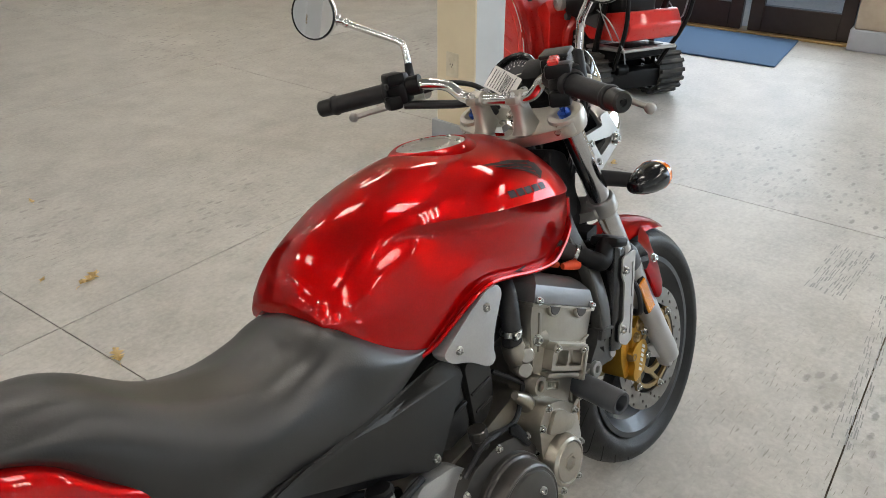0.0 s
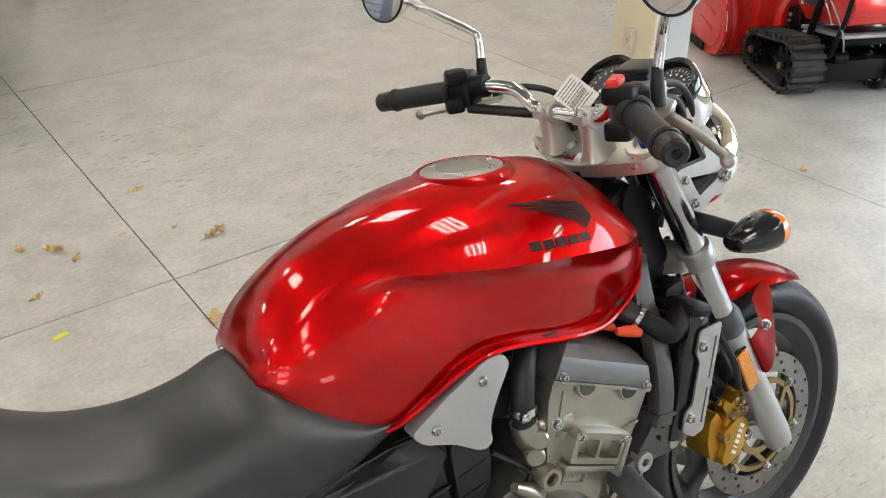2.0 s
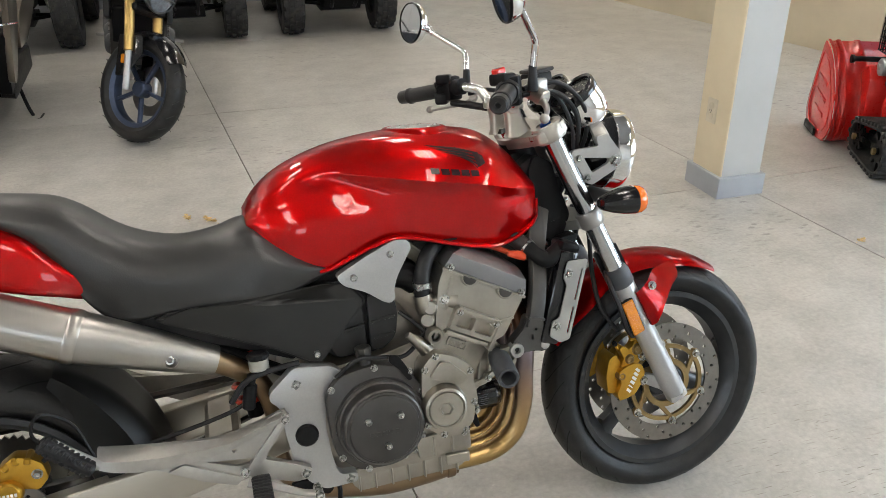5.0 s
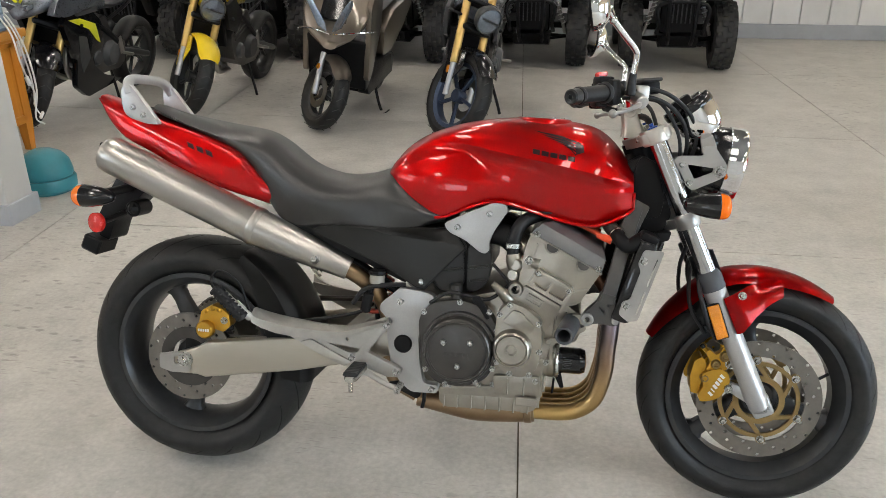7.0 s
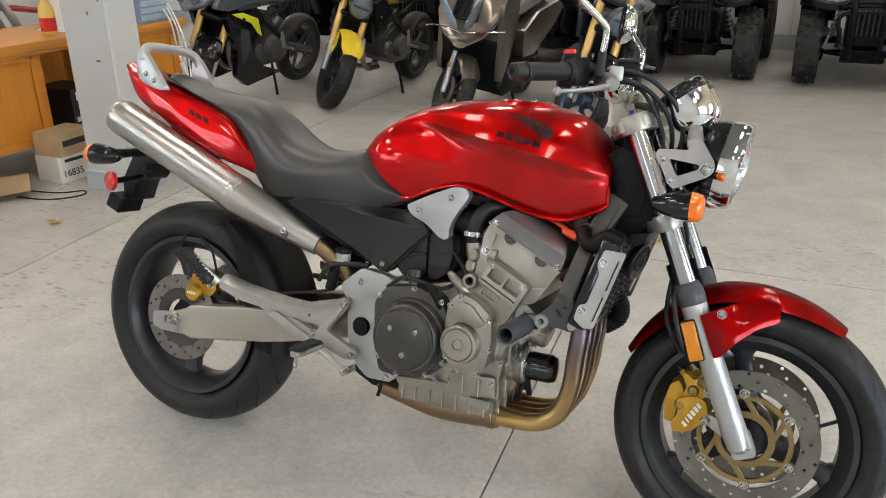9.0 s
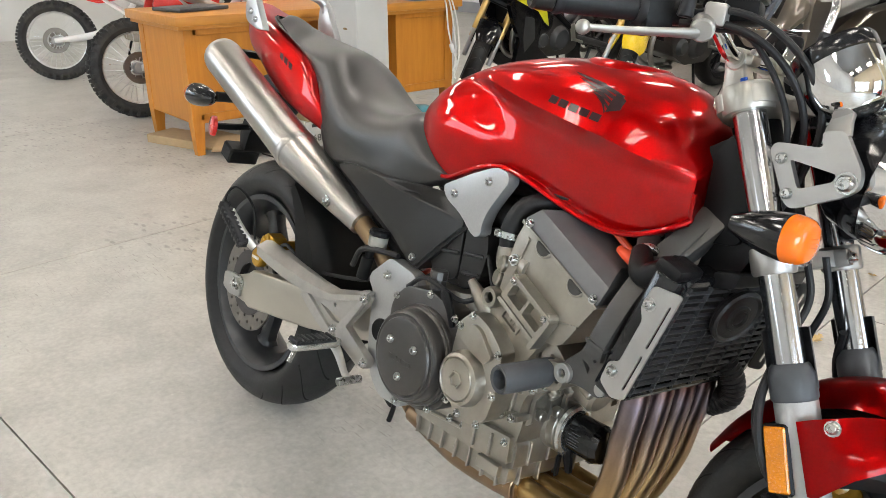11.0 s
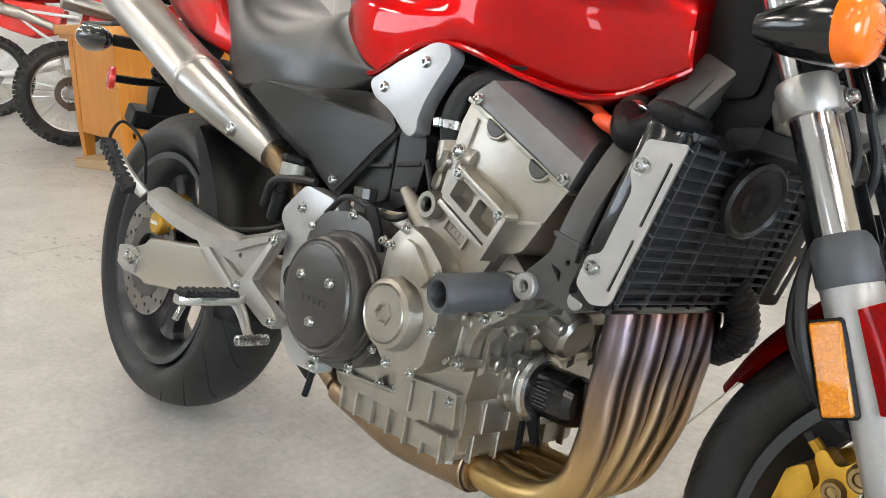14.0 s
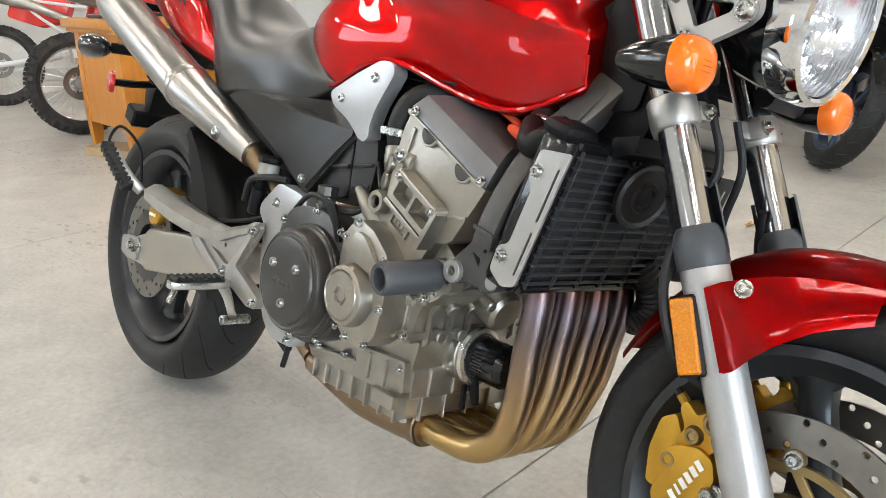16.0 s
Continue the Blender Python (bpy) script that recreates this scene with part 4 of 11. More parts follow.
    cyl(bm, base - V(0.002, 0, 0.04), base + V(0.001, 0, 0.012), 0.011, 0.008, n=12, bev=0.002)
    part("boot", bm, HOSE, mi)
    bm = bmesh.new()
    tube(bm, [base, base.lerp(elbow, 0.8), elbow + (joint - elbow) * 0.08, elbow.lerp(joint, 0.5), joint, joint.lerp(cen - face * 0.014, 0.55)], 0.0070, 12, 6)
    ball(bm, joint, 0.0095)
    cyl(bm, joint.lerp(cen - face * 0.014, 0.25), joint.lerp(cen - face * 0.014, 0.75), 0.0115, 0.0145, n=16, bev=0.003)
    part("stem", bm, CHROME, mi, "chrome mirror stem")
    bm = bmesh.new()
    R = 0.050
    lathe(bm, [(0, 0.030), (R * 0.35, 0.028), (R * 0.7, 0.020), (R * 0.93, 0.008), (R, -0.004), (R, -0.009), (R * 0.94, -0.011)], cen, -face, 36)
    part("mirror_shell", bm, CHROME, mi, "round chrome mirror shell")
    bm = bmesh.new()
    lathe(bm, [(R * 0.90, 0.0), (R * 0.97, 0.004), (R, 0.0), (R * 0.99, -0.006)], cen + face * 0.010, face, 36)
    part("mirror_rim", bm, BLACK, mi)
    bm = bmesh.new()
    lathe(bm, [(0, 0), (R * 0.93, 0.0)], cen + face * 0.0115, face, 36)
    part("mirror_glass", bm, material("mirror_glass", (0.75, 0.75, 0.75), 0.02, 1.0, 0, 10, rvar=0.0), mi)

# front brake reservoir
bm = bmesh.new()
box(bm, (0.436, -0.120, 1.056), (0.046, 0.050, 0.030), (0, -6, 20), 0.006, 2)
rsv = part("brake_reservoir", bm, BLACK, hb)
bm = bmesh.new()
box(bm, (0.4375, -0.120, 1.0745), (0.050, 0.054, 0.009), (0, -6, 20), 0.004, 2)
part("cap", bm, PANEL, rsv)
bm = bmesh.new()
cyl(bm, (0.40, -0.15, 1.04), (0.425, -0.19, 1.02), 0.016, n=14, bev=0.003)
box(bm, (0.418, -0.150, 1.045), (0.03, 0.05, 0.03), (0, 0, 20), 0.005, 2)
part("master_cylinder", bm, ALLOY, hb, "alloy brake master cylinder")

# cables and hoses
for i, pts in enumerate(([V(0.385, -0.172, 1.042), V(0.44, -0.160, 1.052), V(0.493, -0.141, 1.037), V(0.542, -0.115, 0.993), V(0.560, -0.085, 0.932), V(0.540, -0.06, 0.86), V(0.52, -0.06, 0.80)],
                         [V(0.38, -0.175, 1.030), V(0.44, -0.160, 1.034), V(0.490, -0.138, 1.015), V(0.528, -0.112, 0.972), V(0.540, -0.082, 0.915), V(0.525, -0.06, 0.85), V(0.50, -0.06, 0.80)],
                         [V(0.41, -0.15, 1.03), V(0.47, -0.14, 1.02), V(0.52, -0.105, 0.94), V(0.52, -0.075, 0.85), V(0.49, -0.06, 0.78)],
                         [V(0.35, 0.19, 1.01), V(0.41, 0.12, 0.995), V(0.46, 0.07, 0.98), V(0.47, 0.05, 0.90), V(0.45, 0.05, 0.82)],
                         [V(0.385, 0.165, 1.028), V(0.425, 0.125, 1.034), V(0.465, 0.080, 1.008), V(0.49, 0.05, 0.93)],
                         [V(0.565, -0.03, 0.76), V(0.585, -0.03, 0.70), V(0.575, -0.06, 0.62), V(0.58, -0.085, 0.54), V(0.62, -0.09, 0.475)],
                         [V(0.57, 0.02, 0.76), V(0.585, 0.03, 0.70), V(0.565, 0.05, 0.62), V(0.575, 0.08, 0.53), V(0.62, 0.09, 0.475)])):
    bm = bmesh.new()
    tube(bm, pts, (0.0050, 0.0050, 0.0042, 0.0085)[min(i, 3)] if i < 4 else 0.0052, 10, 8)
    part("cable", bm, HOSE, bike)

# price tag hanging on the bar
tag = new("price_tag", None)
tag.parent = bike
tag["label"] = "white paper tag tied to the handlebar"
ta = V(0.022, -0.012, 0.026).normalized()
tb = V(0.0, -0.034, -0.032)
tb = (tb - ta * tb.dot(ta)).normalized()
tm = Matrix.Translation((0.413, -0.012, 1.032)) @ Matrix((ta, tb, ta.cross(tb))).transposed().to_4x4()
bm = bmesh.new()
prism(bm, rounded([(-0.022, -0.029), (0.022, -0.029), (0.022, 0.029), (-0.022, 0.029)], 0.003), -0.0004, 0.0004, axis="z", m=tm)
part("card", bm, PAPER, tag)
bm = bmesh.new()
random.seed(5)
for k in range(9):                                  # lines of small print and a bar code
    y = -0.023 + k * 0.0052
    x = -0.018
    while x < 0.015:
        w = 0.0012 + random.random() * 0.0045
        if k in (5, 6):
            w = 0.0005 + random.random() * 0.0007
        for z in (-0.0007, 0.0007):
            box(bm, (x + w / 2, y, z), (w, 0.0048 if k in (5, 6) else 0.0016, 0.0003))
        x += w + (0.0007 if k in (5, 6) else 0.0011)
bmesh.ops.transform(bm, matrix=tm, verts=list(bm.verts))
part("print", bm, INK, tag)

# ---- dials ----
GD = V(-0.62, 0, 0.78).normalized()
for s in (-1, 1):
    c = V(0.553, s * 0.065, 1.005)
    dial = new("dial", None)
    dial.parent = bike
    bm = bmesh.new()
    lathe(bm, [(0, -0.070), (0.018, -0.069), (0.034, -0.062), (0.046, -0.045), (0.0515, -0.02), (0.053, 0.008)], c, GD, 44)
    part("dial_case", bm, CHROME, dial, "chromed dial case")
    bm = bmesh.new()
    lathe(bm, [(0.053, 0.004), (0.0545, 0.008), (0.0545, 0.022), (0.052, 0.027), (0.046, 0.025), (0.0435, 0.014)], c, GD, 44)
    part("dial_bezel", bm, GLOSSBLACK, dial)
    bm = bmesh.new()
    lathe(bm, [(0, 0.012), (0.0435, 0.012)], c, GD, 40)
    part("dial_face", bm, material("dial_black", (0.03, 0.03, 0.032), 0.6), dial)
    bm = bmesh.new()
    m = Matrix.Translation(c + GD * 0.0126) @ frame_of(GD)
    for i in range(25):
        a = radians(-40 + i * 260 / 24)
        L = 0.006 if i % 2 == 0 else 0.0035
        r = 0.037
        box(bm, (r * math.cos(a), r * math.sin(a), 0), (L, 0.0009, 0.0003), (0, 0, math.degrees(a)))
        if i % 2 == 0:
            box(bm, (0.029 * math.cos(a), 0.029 * math.sin(a), 0), (0.0035, 0.0035, 0.0003), (0, 0, 0))
    box(bm, (0, -0.014, 0), (0.018, 0.006, 0.0003))
    bmesh.ops.transform(bm, matrix=m, verts=list(bm.verts))
    part("scale_marks", bm, PAPER, dial)
    bm = bmesh.new()
    box(bm, (0.012, 0.004, 0.002), (0.036, 0.0018, 0.001), (0, 0, 20))
    cyl(bm, (0, 0, 0), (0, 0, 0.004), 0.004, n=10)
    bmesh.ops.transform(bm, matrix=m, verts=list(bm.verts))
    part("needle", bm, PAPER, dial)
    bm = bmesh.new()
    lathe(bm, [(0, 0.0245), (0.02, 0.0240), (0.0445, 0.0225)], c, GD, 40)
    g = part("dial_glass", bm, PANE, dial)
    g.visible_shadow = False
bm = bmesh.new()
box(bm, (0.558, 0, 0.967), (0.05, 0.15, 0.03), (0, -38, 0), 0.006)
box(bm, (0.536, 0, 1.016), (0.052, 0.046, 0.050), (0, -38, 0), 0.008, 2)
part("dial_mount", bm, BLACK, bike)

# ---- headlight ----
FLUTED = material("fluted_glass", (0.95, 0.97, 1.0), 0.06, 0, 0.0, 10, rvar=0.0, transmission=0.9)
_co = FLUTED.node_tree.nodes.new("ShaderNodeTexCoord")
_wv = FLUTED.node_tree.nodes.new("ShaderNodeTexWave")
_wv.wave_type, _wv.bands_direction = "BANDS", "Y"
_wv.inputs["Scale"].default_value = 26
_wv.inputs["Distortion"].default_value = 0.1
_bp = FLUTED.node_tree.nodes.new("ShaderNodeBump")
_bp.inputs["Strength"].default_value, _bp.inputs["Distance"].default_value = 0.22, 0.003
FLUTED.node_tree.links.new(_co.outputs["Object"], _wv.inputs["Vector"])
FLUTED.node_tree.links.new(_wv.outputs["Fac"], _bp.inputs["Height"])
FLUTED.node_tree.links.new(_bp.outputs[0], FLUTED.node_tree.nodes["Principled BSDF"].inputs["Normal"])
hl = new("headlight", None)
hl.parent = bike
HC, HD = V(0.649, 0.004, 0.880), V(0.985, 0, -0.17).normalized()
bm = bmesh.new()
lathe(bm, [(0, -0.105), (0.03, -0.103), (0.06, -0.09), (0.08, -0.065), (0.0885, -0.03), (0.0905, -0.004), (0.0910, 0.010)], HC, HD, 44)
part("headlight_bowl", bm, GLOSSBLACK, hl, "gloss black headlight bowl")
bm = bmesh.new()
lathe(bm, [(0.0905, -0.014), (0.0925, -0.012), (0.0945, 0.010), (0.0940, 0.020), (0.091, 0.027), (0.086, 0.030), (0.082, 0.027), (0.081, 0.018)], HC, HD, 56)
part("chrome_ring", bm, CHROME, hl, "chrome headlight ring")
bm = bmesh.new()
rows = []
for i in range(9):
    r = 0.080 * i / 8
    rows.append((r, -0.045 * (1 - (i / 8) ** 2) + 0.010))
lathe(bm, rows, HC, HD, 24)
part("reflector", bm, material("faceted_reflector", (0.90, 0.91, 0.93), 0.16, 1.0, 0.02, 10), hl, sharp=40)
bm = bmesh.new()
cyl(bm, HC + HD * -0.03, HC + HD * 0.002, 0.010, 0.008, n=12, bev=0.003)
part("bulb", bm, CHROME, hl)
bm = bmesh.new()
lathe(bm, [(0, 0.040), (0.03, 0.0385), (0.06, 0.034), (0.0805, 0.024)], HC, HD, 48)
g = part("lens", bm, FLUTED, hl, "fluted clear headlight lens")
g.visible_shadow = False
for s in (-1, 1):
    y0 = s * 0.101
    bm = bmesh.new()
    out = rounded([(0.513, 0.890), (0.517, 0.901), (0.530, 0.903), (0.580, 0.905), (0.572, 0.925), (0.600, 0.930), (0.632, 0.886), (0.634, 0.866), (0.621, 0.853), (0.560, 0.823), (0.549, 0.828)], 0.008)
    hole = rounded([(0.542, 0.884), (0.604, 0.877), (0.602, 0.867), (0.561, 0.849)], 0.005)
    plate(bm, out, [hole], y0 - 0.006, y0 + 0.006)
    rows = []
    for x, y, z, w in ((0.590, 0.101, 0.918, 0.016), (0.586, 0.094, 0.935, 0.0145), (0.582, 0.078, 0.955, 0.0125), (0.580, 0.064, 0.972, 0.011)):
        rows.append([V(x + p, s * (y + q), z + p * 0.5) for p, q in rounded([(-w, -0.006), (w, -0.006), (w, 0.006), (-w, 0.006)], 0.003, 2)])
    loft(bm, rows, closed=True)
    br = part("headlight_bracket", bm, ALLOY, hl, "cast alloy headlight bracket")
    bolt(br, (0.618, y0 + s * 0.007, 0.869), (0, s, 0), "L")
    bolt(br, (0.550, y0 + s * 0.005, 0.841), (0, s, 0), "M")
    bolt(br, (0.531, y0 + s * 0.005, 0.883), (0, s, 0), "M")
    # indicator
    ind = new("front_indicator", None)
    ind.parent = bike
    c = V(0.594, s * 0.189, 0.797)
    bm = bmesh.new()
    tube(bm, [V(0.566, s * 0.085, 0.802), V(0.572, s * 0.12, 0.800), V(0.576, s * 0.165, 0.797)], [0.0165, 0.0155, 0.0145], 14, 4)
    part("stalk", bm, HOSE, ind)
    bm = bmesh.new()
    se = lambda a: math.copysign(abs(a) ** 0.9, a)
    squared = lambda x, ry, rz, n=32: [c + V(x, ry * se(math.cos(2 * math.pi * k / n)), rz * se(math.sin(2 * math.pi * k / n))) for k in range(n)]
    loft(bm, [squared(*p) for p in ((-0.062, 0.010, 0.008), (-0.058, 0.018, 0.013), (-0.036, 0.026, 0.0215), (-0.010, 0.032, 0.0275), (0.012, 0.0345, 0.0295), (0.015, 0.0345, 0.0295))], closed=True)
    part("indicator_shell", bm, GLOSSBLACK, ind)
    bm = bmesh.new()
    loft(bm, [squared(x, 0.0345 * k2, 0.0295 * k2) for x, k2 in ((0.0148, 1.012), (0.026, 0.985), (0.033, 0.90), (0.038, 0.70), (0.040, 0.35))], closed=True)
    lens = part("amber_lens", bm, AMBER, ind, "ribbed amber lens")
    bm = bmesh.new()
    for k in range(-4, 5):
        z = k * 0.0055
        hw = 0.030 * math.sqrt(max(0.05, 1 - (z / 0.029) ** 2))
        tube(bm, [c + V(0.0185 + 0.0222 * math.sqrt(max(0, 1 - (z / 0.030) ** 2)) * math.sqrt(max(0, 1 - (u * 0.9) ** 2)), hw * u, z) for u in (-1, -0.7, -0.35, 0, 0.35, 0.7, 1)], 0.0011, 5, 2)
    part("lens_ribbing", bm, AMBER, lens)["kind"] = "stuff"

# ---- front mudguard ----
fen = new("front_mudguard", None)
fen.parent = bike
bm = bmesh.new()
rows = []
for i in range(27):
    t = i / 26
    deg = 154 - t * 96
    a = radians(deg)
    r = float(np.interp(deg, (53, 60, 75, 94, 107, 119, 132, 151), (0.308, 0.309, 0.317, 0.327, 0.332, 0.329, 0.318, 0.310)))
    wd = 0.066 * min(1, 0.55 + 2.2 * min(t, 1.05 - t))
    drop = 0.034 * min(1, 0.45 + 2.0 * min(t, 1 - t))
    row = []
    for k in range(15):
        u = -1 + 2 * k / 14
        rr = r - drop * abs(u) ** 2.6
        row.append(FA + V(rr * math.cos(a), wd * (u if abs(u) < 0.9 else math.copysign(0.9 + (abs(u) - 0.9) * 0.55, u)), rr * math.sin(a)))
    rows.append(row)
loft(bm, rows, caps=False)
bmesh.ops.solidify(bm, geom=list(bm.faces), thickness=0.003)
part("mudguard_shell", bm, RED, fen, sharp=40)
for s in (-1, 1):
    # the skirt that leaves the shell and folds round the fork leg
    bm = bmesh.new()
    rows = []
    for j in range(9):
        t = j / 8
        xl = 0.687 - 0.038 * t
        row = []
        for u in (-0.02, 0.0, 0.05, 0.12, 0.25, 0.38, 0.5, 0.62, 0.75, 0.88, 1.0):
            v = max(u, 0.0)
            zb = float(np.interp(v, (0, 0.1, 0.35, 0.65, 1), (0.489, 0.492, 0.528, 0.555, 0.570)))
            zt = float(np.interp(v, (0, 0.15, 0.4, 0.7, 1), (0.572, 0.586, 0.600, 0.606, 0.606)))
            y = float(np.interp(v, (0, 0.1, 0.25, 0.5, 0.75, 1), (0.141, 0.144, 0.139, 0.117, 0.091, 0.069))) - t * t * float(np.interp(v, (0, 0.15, 0.5, 1), (0, 0.004, 0.034, 0.020)))
            row.append(V(xl + v * (0.80 - xl) - (0.002 if u < 0 else 0), s * (y - (0.020 if u < 0 else 0)) + 0.013, zb + (zt - zb) * t))
        rows.append(row)
    loft(bm, rows, caps=False)
    bmesh.ops.solidify(bm, geom=list(bm.faces), thickness=0.003)
    sd = part("mudguard_side", bm, RED, fen, sharp=40)
    bolt(sd, (0.691, s * 0.1385 + 0.013, 0.582), (0, s, 0.25), "M")
    # fork reflector
    rf = new("fork_reflector", None)
    rf.parent = bike
    bm = bmesh.new()
    mm = Matrix.Translation((0.640, s * 0.140 + 0.018, 0.515)) @ Matrix.Rotation(radians(-21), 4, "Y")
    box(bm, (0, 0, 0), (0.034, 0.010, 0.090), bev=0.003)
    bmesh.ops.transform(bm, matrix=mm, verts=list(bm.verts))
    part("reflector_back", bm, BLACK, rf)
    bm = bmesh.new()
    box(bm, (0, s * 0.006, 0), (0.028, 0.006, 0.084), bev=0.002)
    bmesh.ops.transform(bm, matrix=mm, verts=list(bm.verts))
    part("reflector_lens", bm, AMBERREF, rf, "amber reflector")

    # front caliper: an outer half with lettering, a bridge with pistons, and the hose union
    cal = new("front_caliper", None)
    cal.parent = bike
    y = s * 0.066 + 0.018
    bm = bmesh.new()
    lower = [(0.622, 0.372), (0.640, 0.382), (0.664, 0.388), (0.683, 0.380), (0.690, 0.358), (0.678, 0.330), (0.664, 0.312), (0.645, 0.304), (0.622, 0.300), (0.616, 0.318), (0.628, 0.340)]
    prism(bm, rounded(lower, 0.006), y + s * 0.008, y + s * 0.040, 0.004)
    upper = [(0.630, 0.380), (0.640, 0.402), (0.628, 0.424), (0.636, 0.434), (0.652, 0.420), (0.664, 0.430), (0.668, 0.444), (0.684, 0.440), (0.690, 0.414), (0.684, 0.392), (0.672, 0.380)]
    prism(bm, rounded(upper, 0.006), y + s * 0.008, y + s * 0.034, 0.004)
    body = part("caliper_body", bm, GOLD, cal, "gold anodised caliper")
    bm = bmesh.new()
    prism(bm, rounded([(0.606, 0.345), (0.622, 0.362), (0.632, 0.398), (0.650, 0.410), (0.662, 0.372), (0.640, 0.322), (0.614, 0.310)], 0.006), y - s * 0.034, y - s * 0.008, 0.004)
    prism(bm, rounded([(0.604, 0.400), (0.622, 0.412), (0.634, 0.390), (0.624, 0.350), (0.620, 0.315), (0.600, 0.318), (0.596, 0.36)], 0.006), y - s * 0.030, y + s * 0.026, 0.004)
    part("caliper_bridge", bm, GOLD, cal)
    for x, z, r in ((0.674, 0.419, 0.0115), (0.653, 0.398, 0.0095), (0.630, 0.360, 0.009)):
        bm = bmesh.new()
        lathe(bm, [(0, 0.006), (r * 0.5, 0.007), (r * 0.62, 0.009), (r * 0.95, 0.009), (r, 0.006), (r * 1.25, 0.003), (r * 1.3, -0.006)], (x, y + s * 0.032, z), (0, s, 0), 20)
        part("piston_cap", bm, GOLDSATIN, cal)
    bm = bmesh.new()
    tube(bm, [V(0.640, y + s * 0.022, 0.418), V(0.630, y + s * 0.024, 0.428), V(0.622, y + s * 0.026, 0.436)], [0.0075, 0.0065, 0.006], 10, 3)
    cyl(bm, (0.672, y + s * 0.02, 0.438), (0.670, y + s * 0.02, 0.452), 0.010, n=12, bev=0.002)
    part("hose_union", bm, GOLD, cal)
    bm = bmesh.new()
    cyl(bm, (0.624, y + s * 0.0255, 0.434), (0.617, y + s * 0.027, 0.442), 0.0055, n=10)
    part("bleed_cap", bm, HOSE, cal)
    bm = bmesh.new()
    mk = Matrix.Translation((0.658, y + s * 0.0412, 0.347)) @ Matrix.Rotation(radians(-62), 4, "Y")
    for k in range(6):
        box(bm, (-0.027 + k * 0.0105, 0, 0), (0.0068 if k != 1 else 0.003, 0.001, 0.0125), (0, 14, 0))
    bmesh.ops.transform(bm, matrix=mk, verts=list(bm.verts))
    part("lettering_bars", bm, PAPER, cal)
    # silver lugs cast on the fork slider
    for x, z in ((0.690, 0.402), (0.688, 0.340)):
        bm = bmesh.new()
        f0 = fork_at(z - 0.02, s * 0.107)
        rows = []
        for q, w, h in ((V(x - 0.010, y + s * 0.026, z), 0.010, 0.008), (V(x + 0.006, y + s * 0.026, z), 0.014, 0.009), (f0.lerp(V(x, y + s * 0.026, z), 0.4), 0.018, 0.010), (f0, 0.030, 0.012)):
            sec = rounded([(-h, -w), (h, -w), (h, w), (-h, w)], 0.005, 2)
            rows.append([q + V(0, a, b) for a, b in sec])
        loft(bm, rows, closed=True)
        lug = part("mount_lug", bm, SILVER, cal)
        bolt(lug, (x - 0.002, y + s * 0.036, z), (0, s, 0), "L")
    bm = bmesh.new()
    tube(bm, [V(0.600, s * 0.080, 0.655), V(0.592, s * 0.110, 0.600), V(0.606, s * 0.128, 0.545), V(0.628, s * 0.118, 0.490), V(0.655, s * 0.095, 0.462), V(0.670, y + s * 0.02, 0.452)], [0.0058, 0.0058, 0.0058, 0.0062, 0.0075, 0.0085], 8, 6)
    part("brake_hose", bm, HOSE, cal)

# ---- tank ----
# stations: x, height of the crown, then (y, z) of shoulder, ridge, scoop, flank, lower edge
TANK = [
    (-0.172, 0.846, 0.045, 0.845, 0.072, 0.841, 0.085, 0.837, 0.092, 0.832, 0.094, 0.828),
    (-0.150, 0.882, 0.065, 0.872, 0.100, 0.860, 0.113, 0.848, 0.120, 0.834, 0.121, 0.818),
    (-0.105, 0.920, 0.080, 0.903, 0.115, 0.882, 0.130, 0.858, 0.141, 0.822, 0.139, 0.774),
    (-0.055, 0.942, 0.080, 0.928, 0.112, 0.906, 0.132, 0.876, 0.150, 0.824, 0.141, 0.735),
    (-0.012, 0.956, 0.084, 0.942, 0.124, 0.914, 0.136, 0.884, 0.152, 0.822, 0.145, 0.744),
    (0.030, 0.966, 0.088, 0.950, 0.141, 0.910, 0.134, 0.880, 0.153, 0.822, 0.148, 0.762),
    (0.090, 0.975, 0.094, 0.958, 0.161, 0.900, 0.146, 0.860, 0.151, 0.816, 0.147, 0.782),
    (0.150, 0.979, 0.098, 0.960, 0.175, 0.889, 0.154, 0.846, 0.147, 0.806, 0.141, 0.775),
    (0.215, 0.978, 0.100, 0.956, 0.181, 0.878, 0.158, 0.832, 0.146, 0.790, 0.136, 0.755),
    (0.300, 0.968, 0.098, 0.944, 0.174, 0.862, 0.152, 0.814, 0.140, 0.772, 0.129, 0.735),
    (0.350, 0.948, 0.090, 0.924, 0.155, 0.848, 0.139, 0.808, 0.129, 0.772, 0.116, 0.736),
    (0.392, 0.908, 0.076, 0.895, 0.134, 0.840, 0.126, 0.812, 0.120, 0.785, 0.111, 0.752),
    (0.424, 0.858, 0.062, 0.854, 0.106, 0.836, 0.106, 0.815, 0.104, 0.795, 0.100, 0.772),
]


